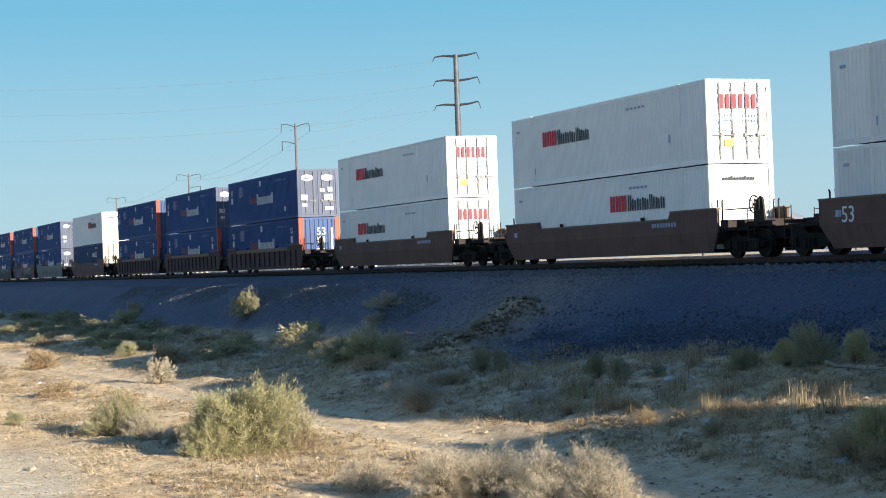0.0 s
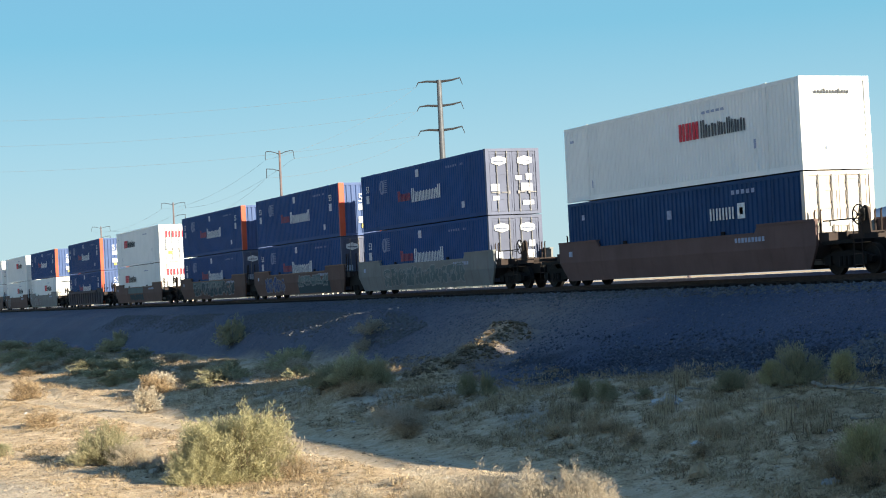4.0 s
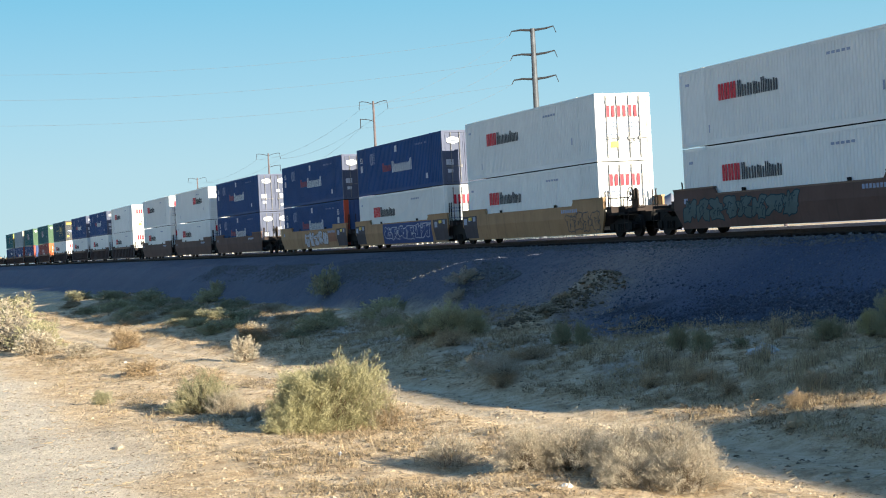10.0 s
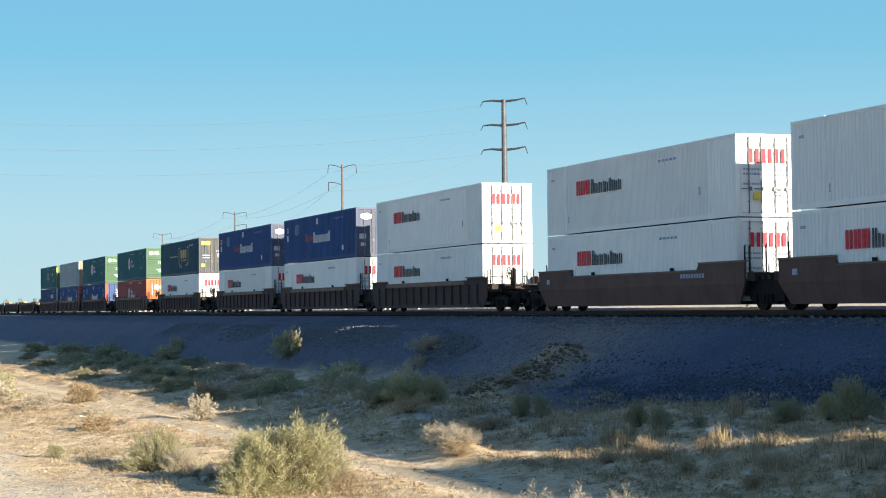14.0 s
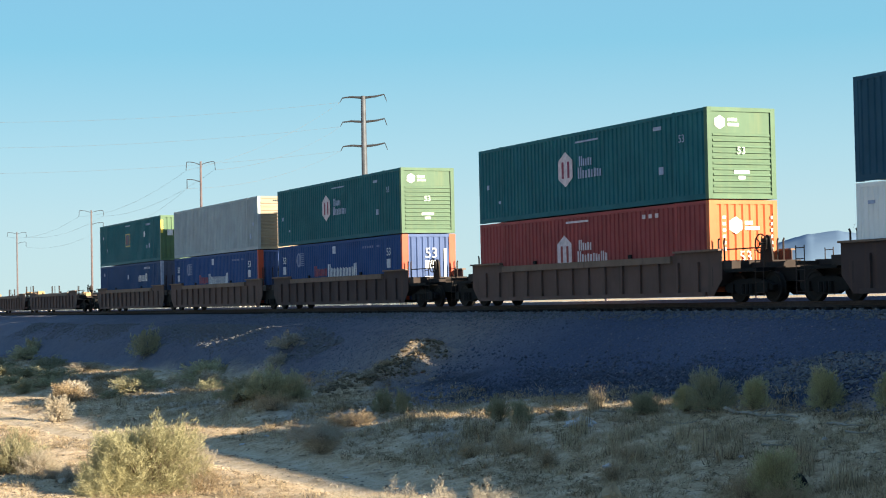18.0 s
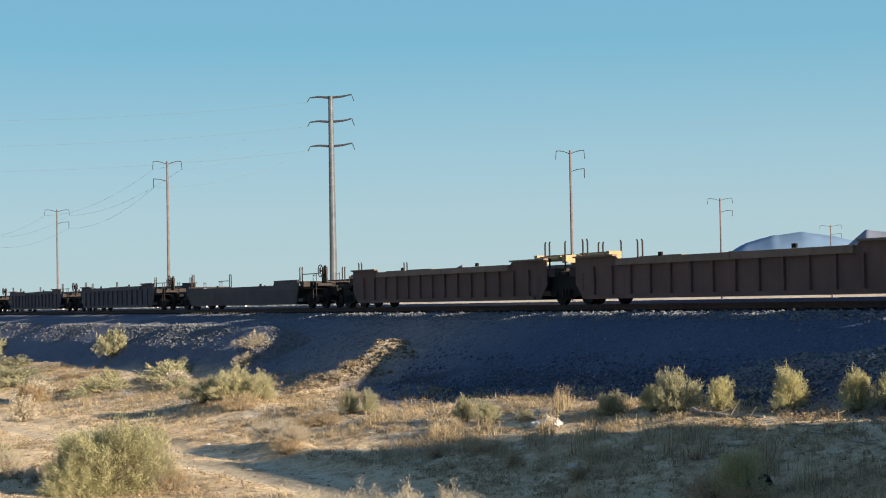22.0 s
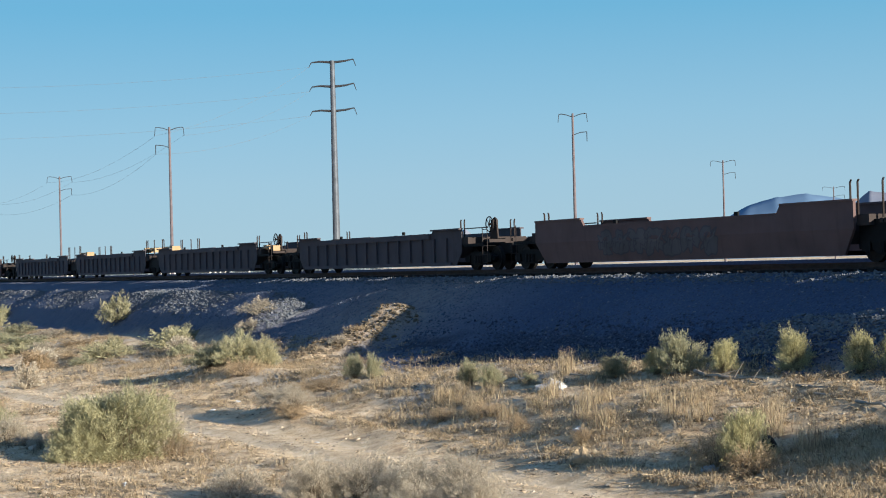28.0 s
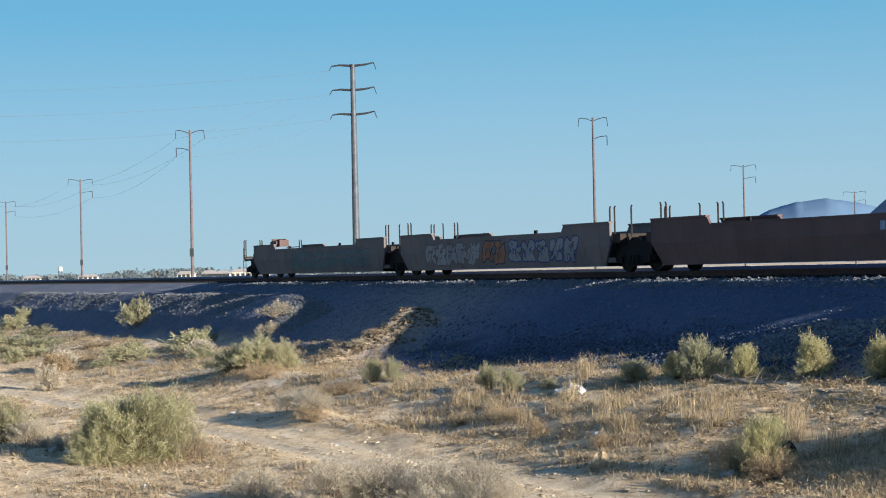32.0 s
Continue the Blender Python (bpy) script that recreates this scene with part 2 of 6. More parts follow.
def ground_material():
    """Desert floor: tan sand, paler beaten track, grey gravel on the shoulder near the camera, bank gravel painted
    shade-blue.
    """
    m, n, l, p = node_mat("desert ground")
    big = noise_node(n, l, 0.16, 5, rough=0.6)
    fine = noise_node(n, l, 2.3, 8, rough=0.7)
    grit = noise_node(n, l, 20.0, 8, rough=0.8)
    sand = ramp(n, l, big, ((0.30, (0.44, 0.32, 0.195)), (0.52, (0.57, 0.437, 0.285)), (0.72, (0.63, 0.50, 0.35))))
    dust = ramp(n, l, fine, ((0.37, (0.21, 0.13, 0.075)), (0.49, (0.56, 0.415, 0.26)), (0.64, (0.74, 0.605, 0.445))))
    sand = mixed(n, l, 0.55, sand, dust)
    grains = ramp(n, l, grit, ((0.38, (0.27, 0.22, 0.18)), (0.47, (0.95, 0.94, 0.93)), (0.62, (1.0, 1.0, 1.0))))
    sand = mixed(n, l, 0.75, sand, grains, "MULTIPLY")
    at = {}
    for key in ("road", "gravel", "ballast", "wash", "spill", "lit_strip"):
        a = n.new("ShaderNodeAttribute")
        a.attribute_name = key
        at[key] = a.outputs["Fac"]
    pale = ramp(n, l, fine, ((0.34, (0.49, 0.385, 0.26)), (0.66, (0.71, 0.595, 0.445))))
    col = mixed(n, l, at["road"], sand, pale)
    wash = ramp(n, l, fine, ((0.34, (0.25, 0.22, 0.185)), (0.66, (0.46, 0.42, 0.36))))
    col = mixed(n, l, at["wash"], col, wash)
    vor = n.new("ShaderNodeTexVoronoi")
    vor.inputs["Scale"].default_value = 19.0
    tc = n.new("ShaderNodeTexCoord")
    l.new(tc.outputs["Object"], vor.inputs["Vector"])
    stones = mixed(n, l, 0.5, ramp(n, l, grit, ((0.3, (0.24, 0.215, 0.18)), (0.7, (0.56, 0.51, 0.44)))), vor.outputs["Color"], "SOFT_LIGHT")
    bw = n.new("ShaderNodeRGBToBW")
    l.new(vor.outputs["Color"], bw.inputs[0])
    shoulder = mixed(n, l, 0.45, ramp(n, l, grit, ((0.34, (0.30, 0.26, 0.21)), (0.5, (0.56, 0.49, 0.40)), (0.66, (0.74, 0.67, 0.56)))), ramp(n, l, bw.outputs[0], ((0.2, (0.38, 0.33, 0.26)), (0.8, (0.74, 0.67, 0.56)))))
    col = mixed(n, l, at["gravel"], col, shoulder)
    # bank rock is dark navy: the bank's blue shade is painted in
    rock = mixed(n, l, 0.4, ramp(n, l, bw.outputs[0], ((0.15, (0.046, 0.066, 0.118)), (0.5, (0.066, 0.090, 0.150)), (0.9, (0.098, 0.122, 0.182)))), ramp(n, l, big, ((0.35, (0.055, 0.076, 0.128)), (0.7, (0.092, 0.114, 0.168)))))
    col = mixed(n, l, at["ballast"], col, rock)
    # near-white strip behind the rails paints in the sunlit glare below the cars
    col = mixed(n, l, at["lit_strip"], col, (0.84, 0.83, 0.81))
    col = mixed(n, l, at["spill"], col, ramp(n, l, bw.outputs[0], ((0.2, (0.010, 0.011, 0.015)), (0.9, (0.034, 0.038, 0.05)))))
    l.new(col, p.inputs["Base Color"])
    p.inputs["Roughness"].default_value = 0.95
    p.inputs["Specular IOR Level"].default_value = 0.1
    add = n.new("ShaderNodeMath")
    add.operation = "ADD"
    l.new(fine, add.inputs[0])
    l.new(grit, add.inputs[1])
    bump(n, l, p, add.outputs[0], 0.75, 0.11)
    return m


M_GROUND = ground_material()


def stone_material():
    m, n, l, p = node_mat("loose ballast stone")
    geo = n.new("ShaderNodeNewGeometry")
    # the loose stones carry the bank's painted shade blue too
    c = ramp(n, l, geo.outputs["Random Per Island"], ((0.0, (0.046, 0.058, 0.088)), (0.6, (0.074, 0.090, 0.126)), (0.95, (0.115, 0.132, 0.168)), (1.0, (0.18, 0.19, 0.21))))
    l.new(c, p.inputs["Base Color"])
    p.inputs["Roughness"].default_value = 0.9
    return m


M_STONE = stone_material()
M_PALE_STONE = plain("crest gravel", (0.12, 0.125, 0.135), 0.9, 0, 9.0)


def clod_material():
    m, n, l, p = node_mat("sandy clod")
    geo = n.new("ShaderNodeNewGeometry")
    c = ramp(n, l, geo.outputs["Random Per Island"], ((0.0, (0.07, 0.055, 0.04)), (0.35, (0.24, 0.19, 0.135)), (1.0, (0.45, 0.37, 0.27))))
    l.new(c, p.inputs["Base Color"])
    p.inputs["Roughness"].default_value = 0.95
    return m


M_CLOD = clod_material()


M_EARTH = plain("earthy brown clods", (0.125, 0.098, 0.068), 0.95, 0, 9.0)


def rubble_material():
    m, n, l, p = node_mat("dark rubble")
    geo = n.new("ShaderNodeNewGeometry")
    # rubble takes the same painted shade blue, only darker
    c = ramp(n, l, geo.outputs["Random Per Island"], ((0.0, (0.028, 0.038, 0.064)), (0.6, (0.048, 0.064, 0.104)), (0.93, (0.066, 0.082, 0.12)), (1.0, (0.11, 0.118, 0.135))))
    l.new(c, p.inputs["Base Color"])
    p.inputs["Roughness"].default_value = 0.9
    return m


M_RUBBLE = rubble_material()


def mountain_material(name, a, b):
    m, n, l, p = node_mat(name)
    f = noise_node(n, l, 0.004, 8, rough=0.65)
    l.new(ramp(n, l, f, ((0.35, a), (0.65, b))), p.inputs["Base Color"])
    p.inputs["Roughness"].default_value = 1.0
    p.inputs["Specular IOR Level"].default_value = 0.0
    return m


# distance haze is mixed straight into the mountain and ridge colours
M_HAZE = mountain_material("mountain tinted haze blue", (0.115, 0.18, 0.27), (0.135, 0.205, 0.295))
M_RIDGE = mountain_material("ridge tinted haze blue", (0.15, 0.165, 0.21), (0.22, 0.22, 0.25))


# ------------------------------------------------------------------ mesh helpers
def box(bm, x0, x1, y0, y1, z0, z1):
    v = [bm.verts.new((x, y, z)) for z in (z0, z1) for x, y in ((x0, y0), (x1, y0), (x1, y1), (x0, y1))]
    for f in ((3, 2, 1, 0), (4, 5, 6, 7), (0, 1, 5, 4), (1, 2, 6, 5), (2, 3, 7, 6), (3, 0, 4, 7)):
        bm.faces.new([v[i] for i in f])


def rod(bm, a, b, r0, r1=None, n=8):
    """A round bar from a to b."""
    a, b = Vector(a), Vector(b)
    r1 = r0 if r1 is None else r1
    q = (b - a).to_track_quat("Z", "Y")
    ring = []
    for c, r in ((a, r0), (b, r1)):
        ring.append([bm.verts.new(c + q @ Vector((r * math.cos(2 * math.pi * i / n), r * math.sin(2 * math.pi * i / n), 0))) for i in range(n)])
    for i in range(n):
        bm.faces.new((ring[0][i], ring[0][(i + 1) % n], ring[1][(i + 1) % n], ring[1][i]))
    bm.faces.new(ring[0][::-1])
    bm.faces.new(ring[1])


def slab(bm, outline, y0, y1):
    """An outline in x and z, given a thickness from y0 to y1 (y0 < y1)."""
    a = [bm.verts.new((x, y0, z)) for x, z in outline]
    b = [bm.verts.new((x, y1, z)) for x, z in outline]
    k = len(outline)
    bm.faces.new(a)
    bm.faces.new(b[::-1])
    for i in range(k):
        bm.faces.new((a[i], b[i], b[(i + 1) % k], a[(i + 1) % k]))


def to_mesh(bm, name, material, smooth=False):
    me = bpy.data.meshes.new(name)
    bmesh.ops.recalc_face_normals(bm, faces=bm.faces)
    bm.to_mesh(me)
    bm.free()
    me.materials.append(material)
    if smooth:
        for p in me.polygons:
            p.use_smooth = True
    return me


def put(name, me, parent=None, m=None, label=""):
    ob = new(name, me)
    if parent:
        ob.parent = parent
    if m is not None:
        ob.matrix_basis = m
    if label:
        ob["label"] = label
    return ob


def part(name, bm, material, parent, label="", smooth=False):
    return put(name, to_mesh(bm, name, material, smooth), parent, None, label)


def raw_mesh(name, verts, faces, material, smooth=False):
    me = bpy.data.meshes.new(name)
    me.from_pydata(verts, [], faces)
    me.materials.append(material)
    if smooth:
        for p in me.polygons:
            p.use_smooth = True
    return me


def thing(name, label, category, group="", m=None):
    ob = new(name)
    ob.empty_display_size = 0.3
    if m is not None:
        ob.matrix_basis = m
    return tagged(ob, label, category, group)


def letters(text, height, material, name="marking"):
    """Upright lettering in the built-in font, as a thin mesh in the x-z plane, its lower left corner at the origin, read from -y."""
    cu = bpy.data.curves.new(name, "FONT")
    cu.body, cu.size, cu.extrude = text, height * 1.38, 0.004
    tmp = new("lettering", cu)
    dg = bpy.context.evaluated_depsgraph_get()
    me = bpy.data.meshes.new_from_object(tmp.evaluated_get(dg))
    bpy.data.objects.remove(tmp)
    me.transform(Matrix.Rotation(radians(90), 4, "X"))
    me.materials.clear()
    me.materials.append(material)
    return me


# ------------------------------------------------------------------ ground
RAIL_Z = -0.21
TRACK_Y = 31.53
# the berm at y 34 to 36.4 is invented, to thin the bright gap
BANK_EAST = ((-400, -4.0), (0, -4.1), (15, -4.05), (19, -3.55), (24.2, -2.72), (24.9, -2.58), (28.2, -0.92), (29.4, -0.56), (30.0, -0.46), (33.6, -0.46), (34.0, -0.10), (36.4, -0.10), (38.0, -0.8), (40, -1.5), (60, -1.7), (6000, -1.7))
BANK_WEST = ((-400, -4.0), (0, -4.1), (15, -4.05), (19, -3.6), (23.3, -3.04), (24.5, -1.98), (26.35, -1.02), (28.5, -0.74), (29.4, -0.56), (30.0, -0.46), (33.6, -0.46), (34.0, -0.10), (36.4, -0.10), (38.0, -0.8), (40, -1.5), (60, -1.7), (6000, -1.7))
BANK_NEAR = ((-400, -4.0), (0, -4.1), (15, -4.05), (17.2, -3.92), (18, -3.72), (19, -3.46), (20, -3.22), (21, -3.04), (22, -2.80), (22.8, -2.64), (24.2, -2.60), (24.9, -2.42), (28.2, -0.92), (29.4, -0.56), (30.0, -0.46), (33.6, -0.46), (34.0, -0.10), (36.4, -0.10), (38.0, -0.8), (40, -1.5), (60, -1.7), (6000, -1.7))
ROAD_LINE = ((-400, 4.0), (-91, 11.4), (-66, 12.7), (-55, 13.4), (-44, 14.3), (-35, 14.6), (-24, 14.9), (60, 15.5))


def table(rows, v):
    return float(np.interp(v, [r[0] for r in rows], [r[1] for r in rows]))


def smooth01(v):
    v = min(1.0, max(0.0, v))
    return v * v * (3 - 2 * v)


def window(v, a, b, soft):
    return smooth01((v - a) / soft + 0.5) * smooth01((b - v) / soft + 0.5)


def ground_z(x, y):
    w = smooth01((x + 71.0 + 1.5 * noise.noise((x * 0.3, y * 0.3, 5))) / 5.0)
    wob = 0.5 * noise.noise((x * 0.16, 0, 9)) * window(y, 18, 28, 3) * smooth01((x + 130) / 25)
    z = table(BANK_WEST, y + wob) * (1 - w) + table(BANK_EAST, y + wob) * w
    n = smooth01((x + 52.0) / 10.0)
    if n > 0:
        z = z * (1 - n) + table(BANK_NEAR, y + 0.4 * wob) * n
    near = window(y, -60, 28.6, 2.0) * window(x, -150, 120, 40)
    if near > 0:
        bank = window(y, 22.5, 28.2, 1.5)
        rough = noise.noise((x * 0.22, y * 0.22, 1)) * 0.13 + noise.noise((x * 0.9, y * 0.9, 2)) * 0.065 + noise.noise((x * 2.6, y * 2.6, 3)) * 0.034
        road = abs(y - table(ROAD_LINE, x))
        flat = 1 - 0.75 * smooth01(1.7 - road)
        z += near * (rough * flat * (1 - 0.35 * bank) - 0.07 * window(road, 0.45, 1.15, 0.3) - 0.03 * smooth01(1.9 - road))
        # sandy lip beside the track, and an earth heap at the foot of the bank
        z += 0.16 * near * window(road, 1.7, 2.5, 0.6) * (0.5 + noise.noise((x * 0.35, y * 0.1, 7)))
        z -= 0.30 * near * math.exp(-((x + 47.0) / 9.5) ** 2 - ((y - 23.0) / 2.2) ** 2)
        z -= 0.22 * near * math.exp(-((x + 44.5) / 6.5) ** 2 - ((y - 25.9) / 1.2) ** 2)
        z += (0.50 + 0.32 * noise.noise((x * 0.5, y * 0.7, 23))) * smooth01((x + 36.5) / 4.0) * window(y, 24.8, 26.7, 1.3)
        # an earthy spur that climbs the bank, and the hummock under the wide bush
        ridge_h = float(np.interp(y, (20.6, 21.8, 23.2, 25.6, 26.6), (0.0, 0.24, 0.60, 1.02, 0.0)))
        off = x + 55.9 + 0.06 * (y - 22.0) + 0.35 * noise.noise((x * 0.2, y * 0.9, 22))
        z += ridge_h * math.exp(-(off / (1.05 if off > 0 else 1.2)) ** 2) * (1.0 + 0.45 * noise.noise((x * 1.1, y * 1.1, 21)))
        z += 0.42 * math.exp(-((x + 55.0) / 2.6) ** 2 - ((y - 18.8) / 1.1) ** 2) + 0.18 * math.exp(-((x + 42.6) / 1.9) ** 2 - ((y - 16.1) / 0.9) ** 2)
        z -= 0.16 * math.exp(-((x + 29.0) / 2.2) ** 2 - ((y - 22.2) / 0.8) ** 2)
        z += 0.35 * math.exp(-((x + 68.6) / 1.1) ** 2 - ((y - 25.0) / 0.9) ** 2)
    return z


def axis_steps(knots):
    out = []
    for (a, b, step) in knots:
        k = max(1, round((b - a) / step))
        out += [a + (b - a) * i / k for i in range(k)]
    return out + [knots[-1][1]]


def build_ground():
    xs = axis_steps(((-4600, -1000, 400), (-1000, -300, 40), (-300, -150, 3), (-150, -95, 0.7), (-95, -62, 0.33), (-62, -19, 0.24), (-19, -18, 0.5), (-18, 40, 2.5), (40, 300, 30), (300, 2400, 350)))
    ys = axis_steps(((-1200, -100, 200), (-100, 0, 10), (0, 6, 0.3), (6, 27, 0.21), (27, 28.8, 0.3), (28.8, 34.8, 0.2), (34.8, 40, 0.6), (40, 60, 2.5), (60, 300, 30), (300, 4600, 430)))
    verts = [(x, y, ground_z(x, y)) for y in ys for x in xs]
    nx = len(xs)
    faces = [(j * nx + i, j * nx + i + 1, (j + 1) * nx + i + 1, (j + 1) * nx + i) for j in range(len(ys) - 1) for i in range(nx - 1)]
    me = raw_mesh("ground", verts, faces, M_GROUND, True)
    layers = {"road": [], "gravel": [], "ballast": [], "wash": [], "spill": [], "lit_strip": []}
    for x, y, z in verts:
        road = abs(y - table(ROAD_LINE, x)) + 0.5 * noise.noise((x * 0.5, y * 0.5, 11))
        layers["road"].append(max(0.30 * smooth01((1.5 - road) / 0.8), 0.95 * window(road, 0.42, 0.95, 0.3) * (0.75 + 0.5 * noise.noise((x * 0.6, y * 0.6, 15)))))
        # pale track colour reused beyond the rails to brighten the ground as if lit
        if 34.4 < y < 60:
            layers["road"][-1] = 1.0
        layers["gravel"].append(0.9 * smooth01((6.0 + 1.4 * noise.noise((x * 0.25, y * 0.4, 12)) - y) / 1.6))
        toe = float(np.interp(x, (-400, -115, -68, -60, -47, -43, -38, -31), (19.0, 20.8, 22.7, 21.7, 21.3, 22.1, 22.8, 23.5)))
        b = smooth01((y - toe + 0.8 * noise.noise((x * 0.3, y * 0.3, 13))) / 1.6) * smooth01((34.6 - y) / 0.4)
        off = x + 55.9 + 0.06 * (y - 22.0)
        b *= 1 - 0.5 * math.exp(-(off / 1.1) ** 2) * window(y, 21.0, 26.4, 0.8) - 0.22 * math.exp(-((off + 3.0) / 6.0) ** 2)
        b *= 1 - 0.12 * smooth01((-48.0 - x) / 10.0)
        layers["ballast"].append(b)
        layers["lit_strip"].append(1.0 if 34.4 < y < 38.5 else 0.0)
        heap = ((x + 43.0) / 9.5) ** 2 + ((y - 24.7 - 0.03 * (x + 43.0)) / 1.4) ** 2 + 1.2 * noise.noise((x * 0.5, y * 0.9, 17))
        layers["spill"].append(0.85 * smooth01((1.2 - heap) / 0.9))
        layers["wash"].append(0.85 * (1 - smooth01((x + 40.0) / 7.0)) * window(y, 17.5, 22.8, 2.5) * smooth01(0.55 + 1.5 * noise.noise((x * 0.25, y * 0.5, 14))))
    for key, vals in layers.items():
        at = me.attributes.new(key, "FLOAT", "POINT")
        at.data.foreach_set("value", vals)
    g = new("ground", me)
    tagged(g, "tan desert sand with a beaten dirt track and a shade-blued gravel railway bank", "ground", kind="structure")


build_ground()


# ------------------------------------------------------------------ containers
LEN, WID, HGT = 16.15, 2.59, 2.896
HL, HW = LEN / 2, WID / 2
CACHE = {}


def cached(key, make):
    if key not in CACHE:
        CACHE[key] = make()
    return CACHE[key]


def side_panel_mesh(material, sign, pitch, depth, x0, x1):
    """One run of corrugated side sheet between two posts."""
    def make():
        y = sign * (HW - 0.012)
        z0, z1 = 0.17, HGT - 0.10
        k = max(2, round((x1 - x0) / pitch))
        step = (x1 - x0) / k
        prof = []
        for i in range(k):
            a = x0 + i * step
            prof += [(a, 0), (a + step * 0.42, 0), (a + step * 0.54, depth), (a + step * 0.88, depth)]
        prof.append((x1, 0))
        verts = [(x, y - sign * d, z) for z in (z0, z1) for x, d in prof]
        n = len(prof)
        faces = [(i, i + 1, n + i + 1, n + i) for i in range(n - 1)]
        return raw_mesh("side_panel", verts, faces, material)
    return cached(("side", material.name, sign, pitch, depth, x0), make)


def posts_mesh(material, kind):
    def make():
        bm = bmesh.new()
        if kind == "corner":
            box(bm, -0.09, 0.09, -0.085, 0.085, 0.0, HGT)
        elif kind == "lift":
            box(bm, -0.07, 0.07, -0.02, 0.03, 0.02, HGT + 0.012)
        elif kind == "rail":
            box(bm, -HL + 0.18, HL - 0.18, -0.03, 0.03, 0, 0.11)
        elif kind == "sill":
            box(bm, -HL + 0.18, HL - 0.18, -0.03, 0.03, 0, 0.175)
        elif kind == "header":
            box(bm, -0.05, 0.05, -HW + 0.172, HW - 0.172, 0, 0.13)
        elif kind == "casting":
            box(bm, -0.10, 0.10, -0.09, 0.09, 0, 0.13)
        elif kind == "roof":
            k = 42
            for i in range(k):
                a = -HL + 0.2 + i * (LEN - 0.4) / k
                box(bm, a, a + (LEN - 0.4) / k * 0.72, -HW + 0.07, HW - 0.07, HGT - 0.05, HGT - 0.012)
            box(bm, -HL + 0.19, HL - 0.19, -HW + 0.065, HW - 0.065, HGT - 0.07, HGT - 0.051)
        elif kind == "floor":
            box(bm, -HL + 0.1, HL - 0.1, -HW + 0.07, HW - 0.07, 0.06, 0.16)
        elif kind == "rear":
            box(bm, -HL + 0.03, -HL + 0.08, -HW + 0.172, HW - 0.172, 0.13, HGT - 0.13)
        return to_mesh(bm, kind, material)
    return cached(("post", material.name, kind), make)


def end_ribs_mesh(material):
    """A front wall pressed in level ribs, smooth at the top."""
    def make():
        bm = bmesh.new()
        box(bm, HL - 0.10, HL - 0.055, -HW + 0.172, HW - 0.172, 0.13, HGT - 0.13)
        return to_mesh(bm, "front_wall", material)
    return cached(("endribs", material.name), make)


def end_fine_mesh(material):
    def make():
        bm = bmesh.new()
        box(bm, HL - 0.10, HL - 0.055, -HW + 0.172, HW - 0.172, 0.13, HGT - 0.13)
        return to_mesh(bm, "front_wall", material)
    return cached(("endfine", material.name), make)


def end_rib_mesh(material, h):
    def make():
        bm = bmesh.new()
        vs = [(HL - 0.056, z) for z in (0, h)] + [(HL + 0.004, h - 0.012), (HL + 0.004, 0.012)]
        a = [bm.verts.new((x, -HW + 0.2, z)) for x, z in vs]
        b = [bm.verts.new((x, HW - 0.2, z)) for x, z in vs]
        for i in range(4):
            bm.faces.new((a[i], a[(i + 1) % 4], b[(i + 1) % 4], b[i]))
        bm.faces.new(a)
        bm.faces.new(b[::-1])
        return to_mesh(bm, "rib", material)
    return cached(("endrib", material.name, h), make)


def end_corrugated_mesh(material):
    """A front wall pressed in upright corrugations."""
    def make():
        verts, prof = [], []
        k, w = 8, WID - 0.36
        for i in range(k):
            a = -w / 2 + i * w / k
            s = w / k
            prof += [(a, 0), (a + s * 0.45, 0), (a + s * 0.6, 0.05), (a + s * 0.85, 0.05)]
        prof.append((w / 2, 0))
        verts = [(HL - 0.02 - d, y, z) for z in (0.12, HGT - 0.12) for y, d in prof]
        n = len(prof)
        faces = [(i, i + 1, n + i + 1, n + i) for i in range(n - 1)]
        return raw_mesh("front_wall", verts, faces, material)
    return cached(("endcorr", material.name), make)


def door_leaf_mesh(material):
    """One door leaf with pressed panels between raised bands."""
    def make():
        bm = bmesh.new()
        w = HW - 0.185
        box(bm, -0.03, 0.0, 0.01, w, 0.14, HGT - 0.14)
        for z in (0.14, 0.66, 1.20, 1.74, 2.28, HGT - 0.26):
            box(bm, 0.0, 0.022, 0.012, w - 0.002, z, z + 0.10)
        for y in (0.012, w - 0.09):
            box(bm, 0.0, 0.021, y, y + 0.078, 0.141, HGT - 0.141)
        return to_mesh(bm, "door_leaf", material)
    return cached(("leaf", material.name), make)


def rod_mesh():
    def make():
        bm = bmesh.new()
        rod(bm, (0.05, 0, 0.10), (0.05, 0, HGT - 0.10), 0.021, n=6)
        for z in (0.16, 0.5, 1.2, 1.9, 2.5, HGT - 0.2):
            box(bm, 0.0, 0.07, -0.026, 0.026, z, z + 0.04)
        return to_mesh(bm, "lock_rod", M_RODS)
    return cached("rod", make)


def handle_mesh():
    def make():
        bm = bmesh.new()
        box(bm, 0.05, 0.085, -0.02, 0.36, 0, 0.035)
        box(bm, 0.04, 0.09, -0.045, 0.045, -0.05, 0.09)
        return to_mesh(bm, "handle", M_RODS)
    return cached("handle", make)


def side_marks(name, rects, material, parent, label="", lift=0.0):
    """Flat marks on the side that faces -y, as (x from the rear, z, width, height)."""
    bm = bmesh.new()
    for x, z, w, h in rects:
        box(bm, x - HL, x - HL + w, -HW - 0.012 - lift, -HW - 0.004, z, z + h)
    ob = part(name, bm, material, parent, label)
    if len(rects) > 2:
        ob["kind"] = "stuff"
    return ob


